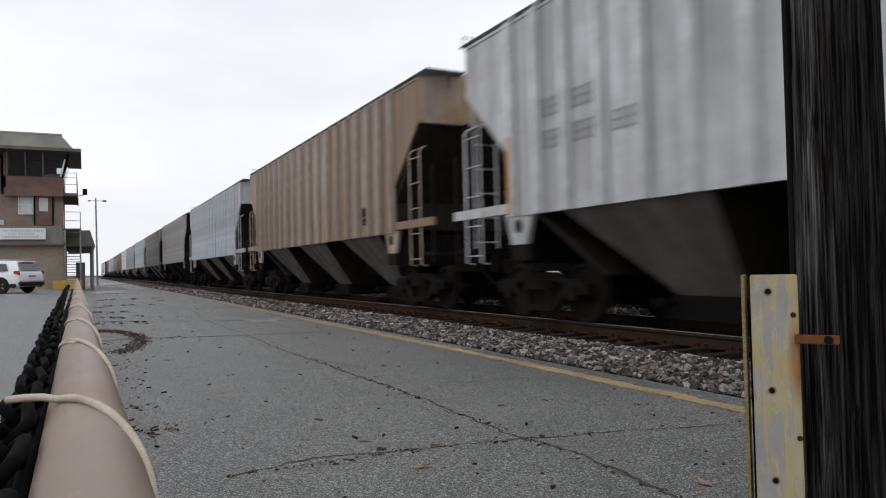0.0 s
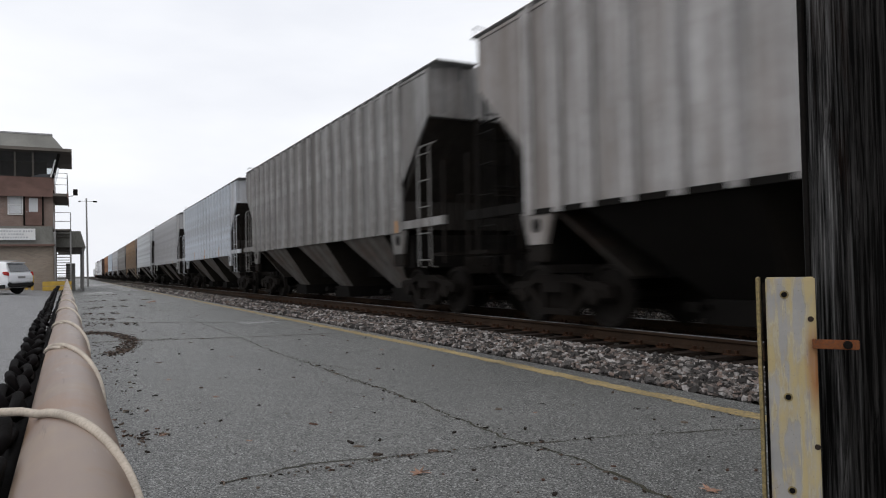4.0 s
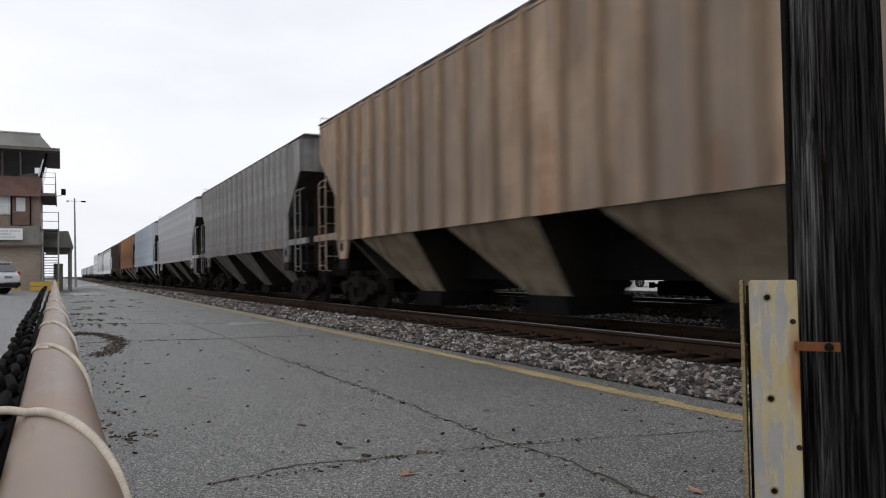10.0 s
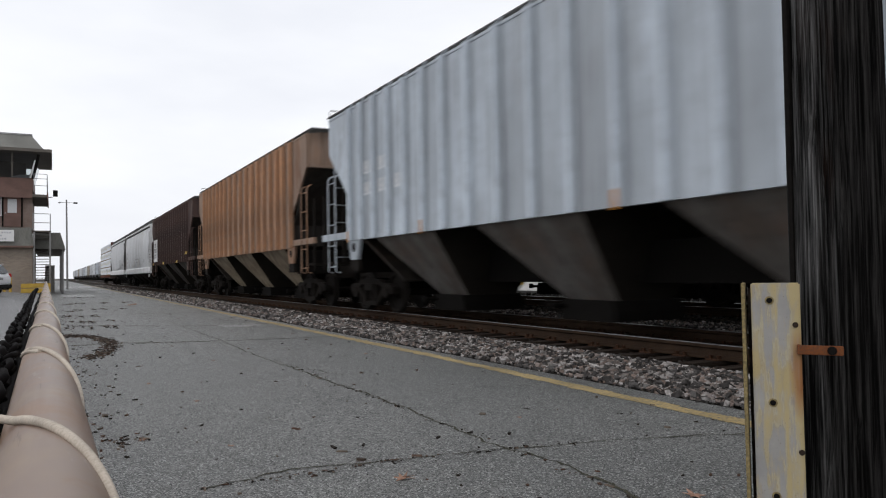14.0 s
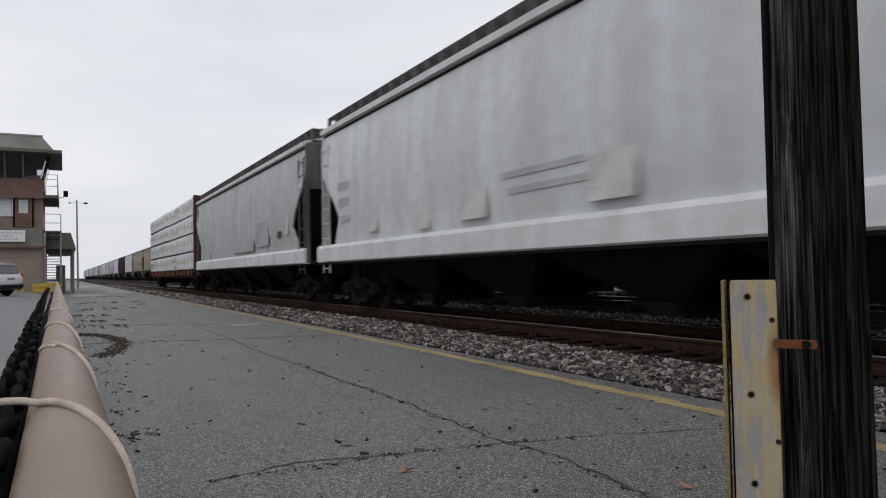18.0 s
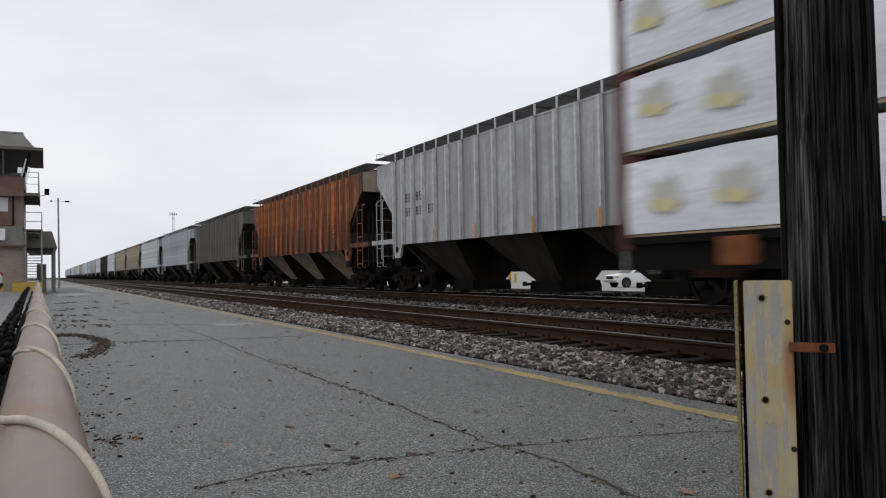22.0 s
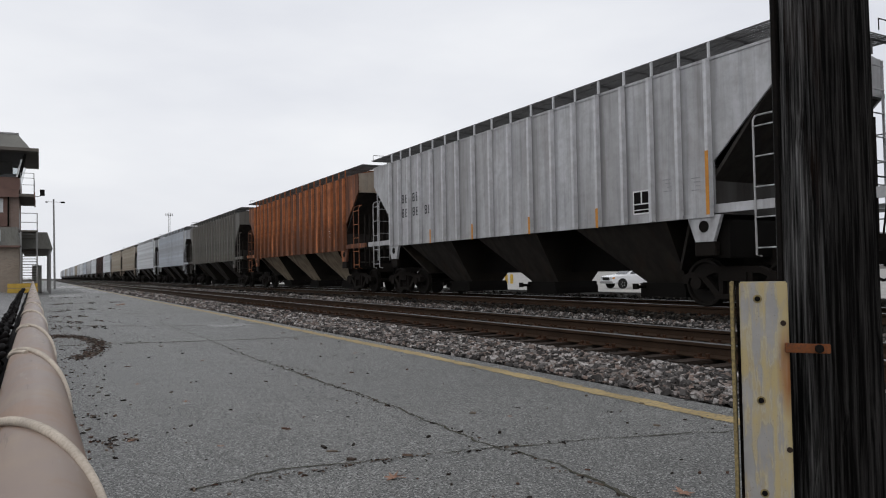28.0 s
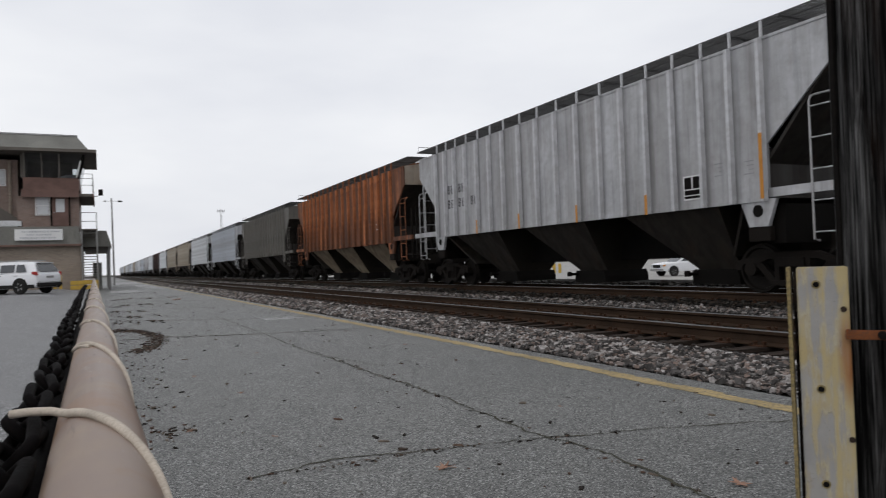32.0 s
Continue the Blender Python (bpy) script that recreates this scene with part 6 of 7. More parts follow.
    rail_fence(off, [(R + 0.1, Y - 0.1), (-0.75, Y - 0.1), (-0.75, Y + 7.3)], 7.4, GALV, (0.55, 1.05, 1.4), 0.022)
    # cab windows lean outwards
    bm = bmesh.new()
    quad(bm, (-5.1, Y + 0.08, 8.5), (R, Y + 0.08, 8.5), (R + 0.35, Y - 0.3, 10.2), (-5.1, Y - 0.3, 10.2))
    glass = part("window", bm, CAB_GLASS, off, "outward leaning cab windows")
    bm = bmesh.new()
    quad(bm, (R, Y + 0.08, 8.5), (R, Y + 6.5, 8.5), (R + 0.35, Y + 6.7, 10.2), (R + 0.35, Y - 0.3, 10.2))
    part("pane", bm, CAB_GLASS, glass)
    bm = bmesh.new()
    quad(bm, (-5.1, Y + 6.5, 8.5), (R, Y + 6.5, 8.5), (R + 0.35, Y + 6.8, 10.2), (-5.1, Y + 6.8, 10.2))
    part("pane", bm, CAB_GLASS, glass)
    for x in (-5.1, -4.0, -2.9):
        bm = bmesh.new()
        prism(bm, [(Y + 0.04, 8.5), (Y + 0.12, 8.5), (Y - 0.26, 10.2), (Y - 0.36, 10.2)], "x", x - 0.05, x + 0.05)
        part("mullion", bm, DARK_ROOF, glass)
    bm = bmesh.new()
    for k, (dy, dx) in enumerate(((0.0, 0.0), (0.09, 0.05))):
        sweep(bm, [(R + dx, Y + 0.04 + dy, 8.45), (R + 0.36 + dx, Y - 0.34 + dy, 10.2)], 0.07, 6)
    part("corner_post", bm, BLACK_STEEL, glass)
    bm = bmesh.new()
    sweep(bm, [(R - 0.14, Y - 0.06, 8.5), (R + 0.16, Y - 0.36, 9.75)], 0.055, 6)
    part("corner_trim", bm, WHITE_PAINT, glass)
    bm = bmesh.new()
    prism(bm, [(-4.2, 8.5), (R - 0.1, 8.5), (R - 0.1, 9.2), (-2.6, 9.15), (-3.4, 8.85)], "y", Y + 3.5, Y + 3.8)
    part("desk", bm, BLIND, glass, "pale console behind the cab glass")
    slab("wall", DARK_ROOF, "dark panelled back wall of the cab", -5.2, R - 0.5, Y + 4.2, Y + 4.3, 8.5, 10.2)
    slab("wall", DARK_ROOF, "dark inner wall of the cab", -5.35, -5.2, Y + 0.2, Y + 6.4, 8.5, 10.2)
    # roof with wide eaves
    bm = bmesh.new()
    bx(bm, -22, -0.45, Y - 1.0, Y + 8.3, 10.28, 10.5)
    roof = part("roof", bm, DARK_ROOF, off, "flat wide eaves")
    bm = bmesh.new()
    lo = [(-22, Y - 0.6), (-0.95, Y - 0.6), (-0.95, Y + 7.6), (-22, Y + 7.6)]
    hi = [(-22, Y + 0.9), (-1.75, Y + 0.9), (-1.75, Y + 6.0), (-22, Y + 6.0)]
    a, b = [bm.verts.new((x, y, 10.5)) for x, y in lo], [bm.verts.new((x, y, 11.75)) for x, y in hi]
    for k in range(4):
        bm.faces.new((a[k], a[(k + 1) % 4], b[(k + 1) % 4], b[k]))
    bm.faces.new(b)
    part("mansard", bm, MANSARD, roof, "sloping metal roof")
    bm = bmesh.new()
    bx(bm, -22, -1.7, Y + 0.86, Y + 6.04, 11.75, 11.86)
    part("coping", bm, GALV, roof)
    # stair wing details
    bm = bmesh.new()
    tube(bm, (-6.1, Y + 1.1, 4.9), (-6.1, Y + 1.1, 9.8), 0.11, 8)
    part("downpipe", bm, TAN_BRICK, off, "tan downpipe on the stair tower")
    panes(off, -7.5, -6.4, 8.0, 9.1, Y + 1.18, 3, 2, WHITE_PAINT, BLIND, "small pale window")
    bm = bmesh.new()
    prism(bm, [(-10.5, 7.0), (-7.6, 7.0), (-5.0, 5.1), (-5.5, 4.9), (-10.5, 4.9)], "y", Y + 0.9, Y + 1.15)
    part("stair_canopy", bm, DARK_ROOF, off, "sloping brown stair cover")
    bm = bmesh.new()
    bx(bm, -6.9, -5.3, Y + 0.3, Y + 0.8, 4.9, 5.35)
    part("vent_unit", bm, BLIND, off, "pale rooftop air unit", bevel=0.05)
    # floodlight on the balcony edge
    bm = bmesh.new()
    sweep(bm, [(-0.7, Y - 0.1, 7.1), (-0.35, Y - 0.15, 7.15)], 0.03, 6)
    bx(bm, -0.38, -0.08, Y - 0.4, Y + 0.1, 7.2, 7.62)
    part("floodlight", bm, BLACK_STEEL, off, "dark floodlight on a bracket", bevel=0.02)
    # outside stair and landing railing by the corner
    bm = bmesh.new()
    bx(bm, R + 0.05, -0.5, Y - 0.5, Y + 1.4, 4.55, 4.65)
    stair = part("stair_landing", bm, DARK_ROOF, off, "steel outside stair landing")
    tread = shared("stair_tread", lambda b: bx(b, R + 0.1, -0.55, 0.0, 0.3, 0.0, 0.05))
    for k in range(20):
        part("tread", tread, DARK_ROOF, stair, m=pose(0, Y + 1.2 + 0.27 * k, 4.55 - 0.21 * k))
    rail_fence(stair, [(R + 0.05, Y - 0.45), (-0.55, Y - 0.45), (-0.55, Y + 1.4)], 4.62, GALV, (0.6, 1.25), 0.028)
    for x in (R + 0.12, -0.55):
        bm = bmesh.new()
        bx(bm, x - 0.05, x + 0.05, Y - 0.5, Y - 0.4, 0, 4.6)
        part("post", bm, GREY_POLE, stair, "grey steel stair post")
    # platform canopy with sloped fascia on posts
    bm = bmesh.new()
    bx(bm, R, 0.42, Y + 2.0, Y + 22, 3.42, 3.56)
    canopy = part("canopy", bm, DARK_ROOF, off, "platform canopy")
    bm = bmesh.new()
    prism(bm, [(0.45, 3.4), (0.1, 4.65), (0.02, 4.65), (0.34, 3.4)], "y", Y + 2.0, Y + 22)
    prism(bm, [(R, 3.4), (0.45, 3.4), (0.1, 4.65), (R, 4.65)], "y", Y + 1.92, Y + 2.0)
    part("canopy_fascia", bm, MANSARD, canopy, "sloping metal canopy edge")
    for k in range(5):
        bm = bmesh.new()
        bx(bm, 0.2, 0.34, Y + 2.3 + 4.8 * k, Y + 2.44 + 4.8 * k, -0.05, 3.45)
        part("post", bm, GREY_POLE, canopy, "grey canopy post")
    bm = bmesh.new()
    for k in range(11):
        bx(bm, -0.95, -0.25, Y + 10 - 0.25 * k, Y + 10.25 - 0.25 * k, 0, 2.3 - 0.21 * k)
    part("step", bm, CONCRETE, canopy, "pale steps under the canopy")
    # yellow guard block and bollards by the corner
    blk = base("guard_block", pose(-1.0, Y - 1.2, 0), "yellow painted timber guard at the wall corner", "barrier")
    for k in range(2):
        bm = bmesh.new()
        bx(bm, -0.95, 0.85, -0.2, 0.2, 0.18 + 0.34 * k, 0.48 + 0.34 * k)
        part("beam", bm, YELLOW_PAINT, blk, bevel=0.02)
    for x in (-2.9, -2.55):
        b = bmesh.new()
        tube(b, (0, 0, 0), (0, 0, 1.0), 0.09, 10)
        lathe_top = (0, 0, 1.0)
        tube(b, lathe_top, (0, 0, 1.06), 0.09, 10, 0.03)
        thing("bollard", b, YELLOW_PAINT, "pale yellow steel bollard by the office", "bollard", "bollards at the office", m=pose(x, Y - 1.6, lot_rise(x, Y - 2)), smooth=True)


def build_lamp_pole(x, y, h):
    p = base("street_lamp", pose(x, y, 0), "slim grey wooden light pole with two heads", "street lamp")
    bm = bmesh.new()
    tube(bm, (0, 0, -0.1), (-0.1, 0, h), 0.105, 10, 0.075)
    part("pole", bm, GREY_POLE, p, smooth=True)
    bm = bmesh.new()
    tube(bm, (-0.8, 0, h - 0.3), (0.7, 0, h - 0.3), 0.022, 6)
    part("arm", bm, GREY_POLE, p)
    for sx in (-1, 1):
        bm = bmesh.new()
        hw = 0.12 if sx < 0 else 0.22
        bx(bm, sx * 0.75 - hw, sx * 0.75 + hw, -0.12, 0.12, h - 0.4, h - 0.24)
        part("lamp_head", bm, GALV if sx < 0 else BLACK_STEEL, p, "lamp head", bevel=0.04)


def build_radio_mast():
    p = base("radio_mast", pose(63, 420, 0), "thin lattice radio mast with aerials far off", "radio mast")
    bm = bmesh.new()
    for a in range(3):
        c, s = math.cos(a * 2.094), math.sin(a * 2.094)
        tube(bm, (c * 0.8, s * 0.8, 0), (c * 0.45, s * 0.45, 37), 0.07, 5)
    for k in range(18):
        z = k * 2.0
        tube(bm, (0.8, 0, z), (-0.4, 0.7, z + 2), 0.05, 4)
        tube(bm, (-0.4, 0.7, z), (-0.4, -0.7, z + 2), 0.05, 4)
    part("lattice", bm, GALV, p)
    bm = bmesh.new()
    bx(bm, -1.9, 1.9, -0.1, 0.1, 35.3, 35.5)
    for x in (-1.8, -0.8, 0.8, 1.8):
        bx(bm, x - 0.16, x + 0.16, -0.2, 0.2, 34.8, 36.3)
    part("aerials", bm, GALV, p)


build_office()
build_lamp_pole(1.33, 85, 9.5)
build_radio_mast()

# ---- parked vehicles: x across, y forward, z up ----
def wheel_part(parent, x, y, r):
    def tyre(bm):
        lathe(bm, [(r * 0.66, -0.11), (r * 0.95, -0.115), (r, -0.08), (r, 0.08), (r * 0.95, 0.115), (r * 0.66, 0.11)], "x", 24)

    def rim(bm):
        lathe(bm, [(r * 0.65, -0.1), (r * 0.6, -0.07), (r * 0.2, -0.085), (0.02, -0.09)], "x", 20)
        for k in range(5):
            a = k * 2 * math.pi / 5
            tube(bm, (-0.09, 0.1 * math.cos(a), 0.1 * math.sin(a)), (-0.095, r * 0.6 * math.cos(a), r * 0.6 * math.sin(a)), 0.035, 6)
    w = part("wheel", shared("tyre%.2f" % r, tyre, smooth=True), RUBBER, parent, "black tyre", m=pose(x, y, r, 0, 0, 0 if x < 0 else 180))
    part("rim", shared("rim%.2f" % r, rim, smooth=True), GALV, w, "silver alloy rim")


def loft(bm, sections):
    """Skins a row of closed cross sections."""
    rings = [[bm.verts.new(p) for p in s] for s in sections]
    for a, b in zip(rings, rings[1:]):
        n = len(a)
        for k in range(n):
            bm.faces.new((a[k], a[(k + 1) % n], b[(k + 1) % n], b[k]))
    bm.faces.new(rings[0][::-1])
    bm.faces.new(rings[-1])


def suv(m):
    car = base("parked_suv", m, "white sport utility vehicle parked beside the office", "car")
    W = 0.98

    def sec(y, zb, zs, w, crown):
        return [(-w + 0.06, y, zb), (-w, y, zb + 0.25), (-w, y, zs - 0.14), (-w + 0.06, y, zs - 0.03), (-w + 0.16, y, zs), (0, y, zs + crown), (w - 0.16, y, zs), (w - 0.06, y, zs - 0.03), (w, y, zs - 0.14), (w, y, zb + 0.25), (w - 0.06, y, zb)]
    bm = bmesh.new()
    loft(bm, [sec(-2.5, 0.55, 1.0, 0.84, 0.0), sec(-2.44, 0.4, 1.12, 0.92, 0.0), sec(-2.2, 0.34, 1.18, 0.96, 0.0), sec(-1.4, 0.3, 1.17, W, 0.01), sec(0, 0.28, 1.13, W, 0.01), sec(1.1, 0.3, 1.1, W, 0.03), sec(1.9, 0.34, 1.04, 0.96, 0.04), sec(2.35, 0.42, 0.93, 0.88, 0.03), sec(2.5, 0.5, 0.8, 0.78, 0.0)])
    part("body", bm, CAR_WHITE, car, "glossy white body", smooth=True)
    bm = bmesh.new()

    def top(y0, y1, z, w, w0):
        return [(-w0, y0, 1.12), (-w - 0.06, y1 * 0.7 + y0 * 0.3, z - 0.2), (-w, y1, z - 0.06), (-w + 0.12, y1, z), (w - 0.12, y1, z), (w, y1, z - 0.06), (w + 0.06, y1 * 0.7 + y0 * 0.3, z - 0.2), (w0, y0, 1.12)]
    loft(bm, [top(-2.42, -2.12, 1.68, 0.68, 0.9), top(-2.1, -1.9, 1.74, 0.71, 0.92), top(-1.0, -0.9, 1.79, 0.74, 0.94), top(0.2, 0.1, 1.78, 0.74, 0.94), top(1.5, 0.7, 1.68, 0.7, 0.92)])
    part("cabin", bm, CAR_WHITE, car, "white roof and pillars", smooth=True)
    for s in (-1, 1):
        for ya, yb, yc, yd in ((-1.82, -1.2, -1.14, -1.6), (-1.06, -0.16, -0.16, -1.02), (-0.06, 1.1, 0.55, -0.06)):
            bm = bmesh.new()
            quad(bm, (s * 0.962, ya, 1.21), (s * 0.962, yb, 1.19), (s * 0.81, yc, 1.6), (s * 0.81, yd, 1.6))
            part("side_window", bm, GLASS, car, "dark tinted side window")
        bm = bmesh.new()
        prism(bm, [(-2.5, 0.98), (-2.18, 1.06), (-2.16, 1.2), (-2.46, 1.2)], "x", s * 0.9 - 0.11, s * 0.9 + 0.055)
        part("tail_light", bm, RED_LENS, car, "red tail light", bevel=0.03)
        bm = bmesh.new()
        tube(bm, (s * 0.64, -1.7, 1.83), (s * 0.64, 0.3, 1.83), 0.022, 6)
        part("roof_rail", bm, GALV, car)
        bm = bmesh.new()
        bx(bm, s * 0.965 - 0.025, s * 0.965 + 0.025, -2.3, 2.15, 0.3, 0.5)
        part("side_skirt", bm, RUBBER, car, "dark lower cladding", bevel=0.01)
        bm = bmesh.new()
        bx(bm, s * 1.05 - 0.1, s * 1.05 + 0.1, 0.75, 0.9, 1.12, 1.3)
        part("mirror", bm, CAR_WHITE, car, bevel=0.04)
        for y in (-0.1, -1.1):
            bm = bmesh.new()
            bx(bm, s * 0.985 - 0.012, s * 0.985 + 0.012, y - 0.2, y + 0.0, 0.98, 1.01)
            part("door_handle", bm, GALV, car)
        for y in (-1.43, 1.43):
            bm = bmesh.new()
            lathe(bm, [(0.46, -0.014), (0.46, 0.014)], "x", 24)
            part("wheel_arch", bm, RUBBER, car, m=pose(s * (W - 0.008), y, 0.42))
            wheel_part(car, s * 0.93, y, 0.39)
    bm = bmesh.new()
    quad(bm, (-0.76, -2.42, 1.22), (0.76, -2.42, 1.22), (0.62, -2.17, 1.62), (-0.62, -2.17, 1.62))
    part("rear_window", bm, GLASS, car, "dark rear window", m=pose(0, -0.02, 0))
    bm = bmesh.new()
    bx(bm, -0.6, 0.6, -2.26, -2.0, 1.68, 1.72)
    part("spoiler", bm, CAR_WHITE, car, bevel=0.015)
    bm = bmesh.new()
    quad(bm, (-0.8, 1.46, 1.16), (0.8, 1.46, 1.16), (0.64, 0.77, 1.63), (-0.64, 0.77, 1.63))
    part("windscreen", bm, GLASS, car, m=pose(0, 0.014, 0.004))
    bm = bmesh.new()
    bx(bm, -0.92, 0.92, -2.56, -2.36, 0.36, 0.64)
    part("bumper", bm, RUBBER, car, "dark rear bumper", bevel=0.06)
    bm = bmesh.new()
    bx(bm, -0.27, 0.27, -2.515, -2.48, 0.84, 0.96)
    part("number_plate", bm, GALV, car, "pale plate")


def pickup(m):
    car = base("pickup_truck", m, "white pickup truck parked beyond the tracks", "car")

    def sec(y, zb, zs, w):
        return [(-w + 0.05, y, zb), (-w, y, zb + 0.2), (-w, y, zs - 0.08), (-w + 0.08, y, zs), (w - 0.08, y, zs), (w, y, zs - 0.08), (w, y, zb + 0.2), (w - 0.05, y, zb)]
    bm = bmesh.new()
    loft(bm, [sec(-2.9, 0.5, 1.2, 0.97), sec(-2.8, 0.45, 1.22, 1.0), sec(0.8, 0.42, 1.2, 1.0), sec(1.4, 0.42, 1.2, 1.0), sec(2.5, 0.45, 1.1, 0.96), sec(2.75, 0.5, 1.0, 0.9)])
    part("body", bm, CAR_WHITE, car, "white body", smooth=True)
    bm = bmesh.new()

    def top(y0, y1, z):
        return [(-0.95, y0, 1.18), (-0.74, y1, z - 0.05), (-0.64, y1, z), (0.64, y1, z), (0.74, y1, z - 0.05), (0.95, y0, 1.18)]
    loft(bm, [top(-1.0, -0.85, 1.8), top(0.0, 0.0, 1.85), top(0.8, 0.2, 1.83), top(1.35, 0.45, 1.76)])
    part("cab", bm, CAR_WHITE, car, "white cab", smooth=True)
    for s in (-1, 1):
        bm = bmesh.new()
        quad(bm, (s * 0.955, -0.1, 1.24), (s * 0.955, 1.0, 1.24), (s * 0.77, 0.3, 1.74), (s * 0.77, -0.1, 1.74))
        part("side_window", bm, GLASS, car)
        bm = bmesh.new()
        bx(bm, s * 0.75 - 0.17, s * 0.75 + 0.17, 2.66, 2.78, 0.82, 1.0)
        part("headlight", bm, BLIND, car, "clear headlight", bevel=0.03)
        bm = bmesh.new()
        bx(bm, s * 0.95 - 0.04, s * 0.95 + 0.04, 2.5, 2.68, 0.84, 0.98)
        part("turn_signal", bm, ORANGE_MARK, car, "amber turn signal")
        for y in (-1.75, 1.75):
            bm = bmesh.new()
            lathe(bm, [(0.46, -0.015), (0.46, 0.015)], "x", 20)
            part("wheel_arch", bm, RUBBER, car, m=pose(s * 0.995, y, 0.42))
            wheel_part(car, s * 0.95, y, 0.38)
    bm = bmesh.new()
    quad(bm, (-0.82, 1.32, 1.22), (0.82, 1.32, 1.22), (0.66, 0.5, 1.74), (-0.66, 0.5, 1.74))
    part("windscreen", bm, GLASS, car, m=pose(0, 0.015, 0.006))
    bm = bmesh.new()
    bx(bm, -0.55, 0.55, 2.72, 2.79, 0.72, 0.98)
    part("grille", bm, RUBBER, car, "dark grille", bevel=0.02)
    bm = bmesh.new()
    bx(bm, -0.95, 0.95, 2.66, 2.86, 0.44, 0.64)
    part("bumper", bm, GALV, car, "chrome bumper", bevel=0.04)


suv(pose(-4.55, 46.2, 0.27, 0, 0, 54))
pickup(pose(45.05, 45.4, -0.6, 0, 0, 78))
for bx_, by_ in ((52.8, 74.8), (52.5, 75.6)):
    bm = bmesh.new()
    tube(bm, (0, 0, 0), (0, 0, 1.15), 0.2, 12)
    tube(bm, (0, 0, 1.15), (0, 0, 1.24), 0.2, 12, 0.06)
    thing("bollard", bm, YELLOW_PAINT, "yellow steel bollard beyond the tracks", "bollard", "bollards beyond the tracks", m=pose(bx_, by_, -0.6), smooth=True)

# ---- cracks, debris and fallen leaves on the asphalt ----
def crack(name, pts, width, label, seed):
    r = random.Random(seed)
    bm = bmesh.new()
    line = []
    for (x0, y0), (x1, y1) in zip(pts, pts[1:]):
        n = max(2, int(math.hypot(x1 - x0, y1 - y0) / 0.03))
        for k in range(n):
            line.append((x0 + (x1 - x0) * k / n, y0 + (y1 - y0) * k / n))
    line.append(pts[-1])
    prev = None
    off, wob = 0.0, 0.5
    for i, (x, y) in enumerate(line):
        a, b = line[max(0, i - 1)], line[min(len(line) - 1, i + 1)]
        d = Vector((b[0] - a[0], b[1] - a[1])).normalized()
        nx, ny = -d.y, d.x
        off = off * 0.8 + r.uniform(-0.016, 0.016)
        wob = wob * 0.7 + 0.3 * r.random()
        w = width * (0.15 + 1.3 * wob * wob + 0.25 * r.random())
        p = (bm.verts.new((x + nx * (off + w), y + ny * (off + w), 0.004)), bm.verts.new((x + nx * (off - w), y + ny * (off - w), 0.004)))
        if prev:
            bm.faces.new((prev[0], prev[1], p[1], p[0]))
        prev = p
    thing(name, bm, DIRT, label, "pavement crack", kind="structure")


def build_cracks():
    crack("crack", [(2.5, 2.2), (2.66, 3.3), (2.56, 3.86), (2.63, 5.5), (2.58, 8.5), (2.55, 10.5), (2.62, 13), (2.6, 19)], 0.014, "long dirt-filled seam in the asphalt", 1)
    crack("crack", [(0.7, 4.0), (1.24, 4.12), (1.9, 3.98), (2.56, 3.86), (3.03, 3.73), (4.15, 3.33), (4.5, 3.3)], 0.010, "crack running across the asphalt", 2)
    crack("crack", [(0.3, 13.6), (0.94, 13.7), (1.6, 13.3), (2.31, 12.94), (3.4, 12.6), (4.4, 12.4)], 0.05, "crack running across the asphalt", 3)
    crack("crack", [(0.4, 19.2), (0.94, 18.95), (2.2, 17.6), (3.25, 16.9), (4.5, 16.6)], 0.055, "crack running across the asphalt", 4)
    crack("crack", [(2.9, 7.6), (2.72, 8.3), (2.6, 9.0)], 0.01, "short branching crack", 5)
    crack("crack", [(3.0, 6.2), (3.6, 6.0), (4.3, 5.8)], 0.006, "hairline crack", 6)
    crack("crack", [(0.4, 32), (2.2, 30.5), (4.4, 29.5)], 0.09, "crack running across the asphalt", 7)
    crack("crack", [(0.4, 24.5), (2.4, 24), (4.4, 23)], 0.07, "crack running across the asphalt", 8)


def leaf_mesh(key, size):
    def build(bm):
        r = random.Random(key)
        lobes = 5
        rim = []
        for k in range(lobes * 2 + 1):
            a = -2.5 + 5.0 * k / (lobes * 2)
            rad = size * ((1.0 if k % 2 == 0 else 0.42) + r.uniform(-0.1, 0.1))
            rim.append(Vector((math.sin(a) * rad, math.cos(a) * rad, 0.006 + 0.02 * r.random() * (k % 2 == 0))))
        c0, c1 = bm.verts.new((0, 0, 0.012)), bm.verts.new((0, 0, 0.009))
        up = [bm.verts.new(p) for p in rim]
        dn = [bm.verts.new(p - Vector((0, 0, 0.0025))) for p in rim]
        for k in range(len(rim) - 1):
            bm.faces.new((c0, up[k + 1], up[k]))
            bm.faces.new((c1, dn[k], dn[k + 1]))
            bm.faces.new((up[k], up[k + 1], dn[k + 1], dn[k]))
        tube(bm, (0, -size * 0.1, 0.01), (0.01, -size * 1.3, 0.014), 0.0016, 5)
    return shared(key, build)


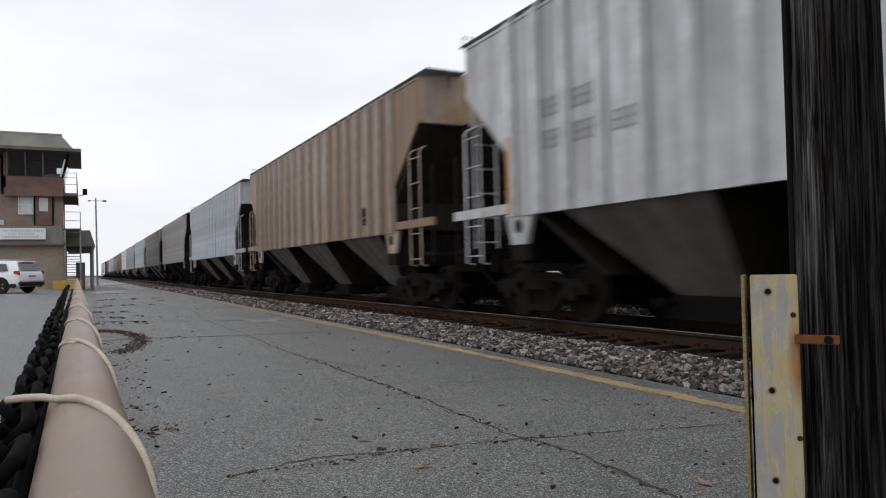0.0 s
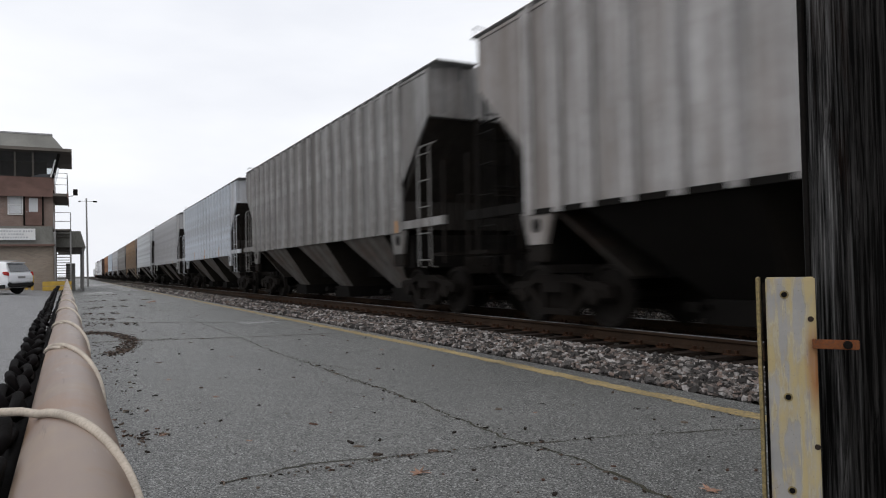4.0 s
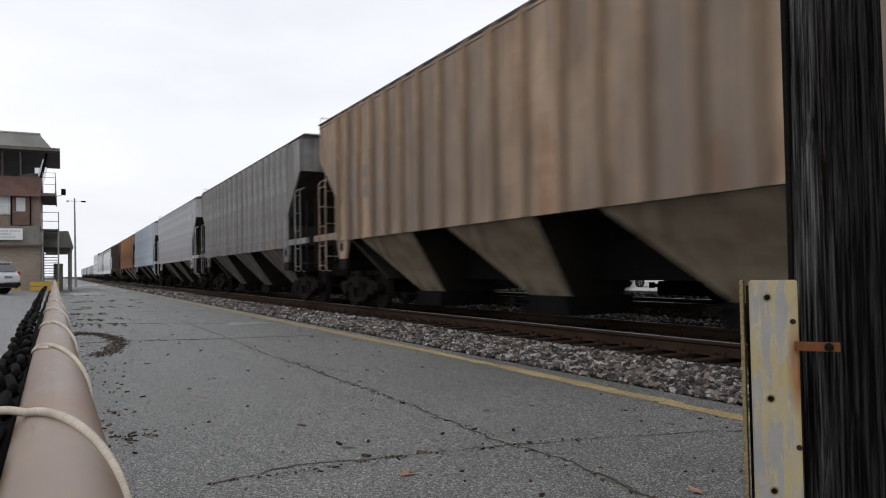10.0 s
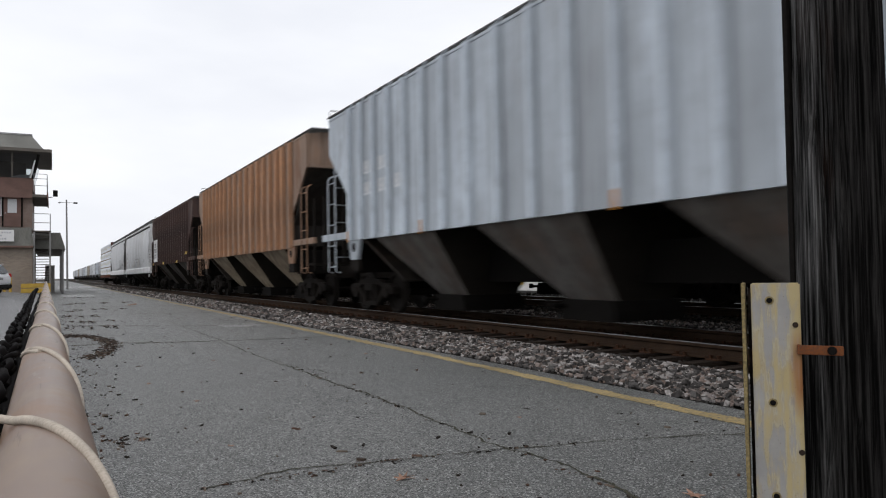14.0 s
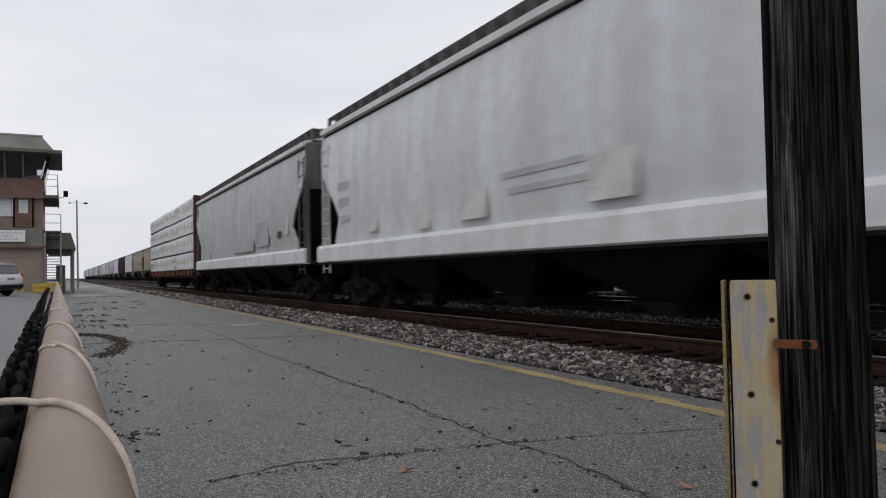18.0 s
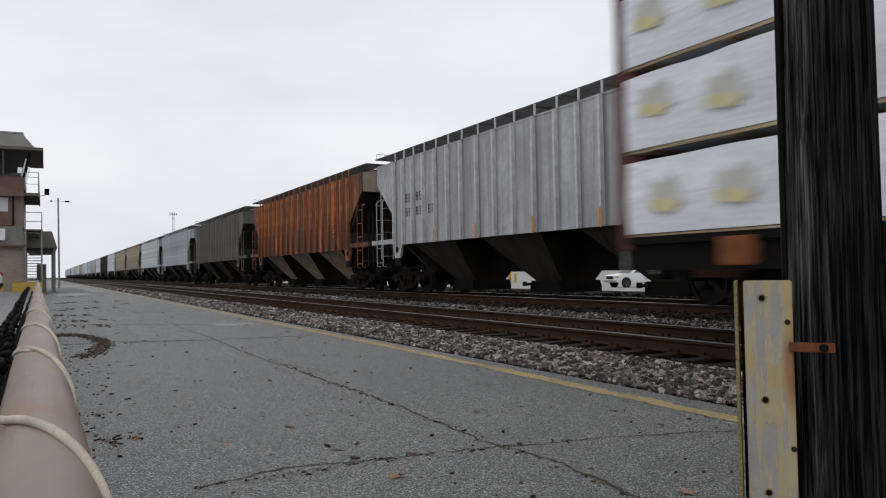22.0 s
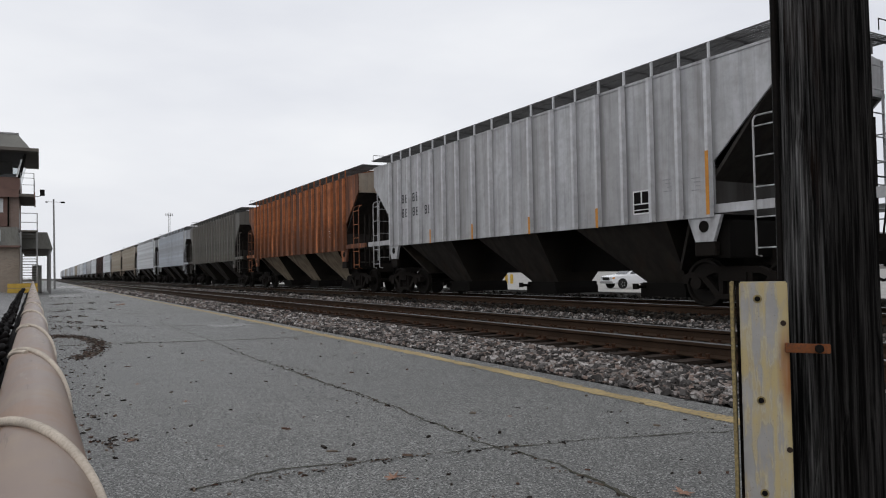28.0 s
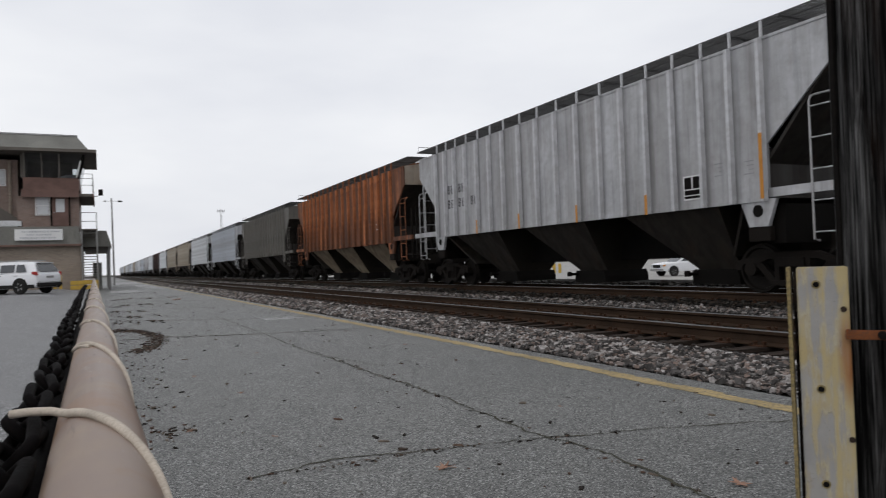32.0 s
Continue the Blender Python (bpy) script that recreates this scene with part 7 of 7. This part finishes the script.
def build_leaves():
    spots = [(1.71, 3.6, 0.058, 30), (2.83, 2.55, 0.055, 140), (2.82, 31.3, 0.2, 20), (1.15, 6.8, 0.03, 80), (0.55, 5.4, 0.03, 10), (1.05, 4.9, 0.025, 200), (3.9, 9.4, 0.03, 45), (1.9, 9.9, 0.03, 300), (0.9, 8.2, 0.028, 70), (3.2, 4.6, 0.02, 110)]
    for k, (x, y, s, a) in enumerate(spots):
        thing("fallen_leaf", leaf_mesh("leaf%d" % (k % 4), 1.0 * 0.055), LEAF, "dry reddish-brown fallen leaf on the asphalt", "leaf", "fallen leaves on the asphalt", m=pose(x, y, 0.003, 4, -5, a) @ Matrix.Scale(s / 0.055, 4))


def build_debris():
    """Crumbs of dirt, bark and grit scattered over the asphalt."""
    r = np.random.RandomState(21)
    unit = np.array([(x, y, z) for x in (-1, 1) for y in (-1, 1) for z in (-1, 1)], float)
    tris = np.array([(0, 1, 3), (0, 3, 2), (4, 7, 5), (4, 6, 7), (0, 5, 1), (0, 4, 5), (2, 3, 7), (2, 7, 6), (0, 2, 6), (0, 6, 4), (1, 5, 7), (1, 7, 3)])
    c, s = [], []
    for _ in range(420):
        y = 2.2 + 26 * r.rand() ** 1.9
        c.append((0.15 + 4.3 * r.rand(), y, 0.004))
        s.append((0.004 + 0.012 * r.rand() ** 3.0) * (1 + y * 0.03))
    # litter washed up in a curved drift by the pipe
    for _ in range(1300):
        a = r.rand() * 3.1 - 0.2
        rad = 1.9 + 0.17 * r.randn()
        c.append((0.25 + 0.62 * math.sin(a) * rad / 1.9 + 0.05 * r.randn(), 13.6 + 2.3 * math.cos(a) * rad / 1.9, 0.006))
        s.append(0.006 + 0.011 * r.rand())
    for _ in range(260):
        c.append((0.15 + 0.25 * abs(r.randn()), 5 + 20 * r.rand(), 0.005))
        s.append(0.005 + 0.01 * r.rand())
    for x, y, q in ((0.42, 5.45, 26), (0.35, 6.6, 12), (0.5, 27.5, 70), (0.6, 35, 80)):
        for _ in range(q):
            c.append((x + 0.1 * r.randn(), y + 0.12 * r.randn(), 0.006))
            s.append(0.006 + 0.008 * r.rand())
    # thin drifts across the asphalt
    for x0, x1, y, q in ((0.2, 1.3, 18.6, 150), (0.3, 1.8, 21.0, 160), (0.2, 1.2, 24.2, 120), (0.3, 2.4, 29.0, 160), (0.4, 3.2, 36.0, 150), (0.5, 3.0, 47.0, 140)):
        for _ in range(q):
            u = r.rand()
            if math.sin(u * 17 + y) + math.sin(u * 41 + 2 * y) < 0.1:
                continue
            c.append((x0 + (x1 - x0) * u, y - 0.7 * u + 0.35 * r.randn() + 0.3 * math.sin(u * 9 + y), 0.006))
            s.append((0.006 + 0.012 * r.rand()) * (1 + y * 0.02))
    # crumbs caught along the seams
    for (xa, ya), (xb, yb), q in (((0.7, 4.0), (1.9, 3.98), 90), ((1.9, 3.98), (3.03, 3.73), 50), ((2.6, 4.0), (2.6, 9.5), 130), ((2.55, 2.3), (2.6, 3.8), 40), ((0.3, 13.6), (2.3, 12.95), 120), ((0.4, 19.2), (2.2, 17.6), 90)):
        for _ in range(q):
            u = r.rand()
            c.append((xa + (xb - xa) * u + 0.025 * r.randn(), ya + (yb - ya) * u + 0.025 * r.randn(), 0.005))
            s.append(0.003 + 0.008 * r.rand() ** 2)
    c, s = np.array(c), np.array(s)
    n = len(c)
    twig = 0.5 + 2.2 * r.rand(n) ** 3
    size = s[:, None] * np.stack([twig, 0.35 + 0.5 * r.rand(n), 0.22 + 0.3 * r.rand(n)], 1)
    p = unit[None] * size[:, None] * (1 + 0.9 * (r.rand(n, 8, 3) - 0.5))
    a = r.rand(n) * 6.283
    ca, sa = np.cos(a)[:, None], np.sin(a)[:, None]
    p = np.stack([p[..., 0] * ca - p[..., 1] * sa, p[..., 0] * sa + p[..., 1] * ca, p[..., 2]], -1) + c[:, None]
    me = bpy.data.meshes.new("litter")
    f = (tris[None] + (np.arange(n) * 8)[:, None, None]).reshape(-1, 3)
    me.from_pydata(p.reshape(-1, 3).tolist(), [], f.tolist())
    thing("litter", me, LITTER, "dark crumbs of dirt and bark on the asphalt", "debris", kind="stuff")


build_cracks()
build_leaves()
build_debris()

# ---- what moves: the passing train and its turning wheels ----
def motions():
    for car, y in near_cars:
        walk(car, [(t, pose(NEAR_X, y - SPEED * t, NEAR_TOP)) for t in [-1.0, -0.5] + [0.5 * k for k in range(65)] + [32.5, 33.0]])
    rate = SPEED / 0.457
    steps = [k / FPS for k in range(-2, 964)]
    for w in near_wheels:
        x, y, z = w.location
        walk(w, [(t, pose(x, y, z, math.degrees(rate * t) % 360.0)) for t in steps])


motions()
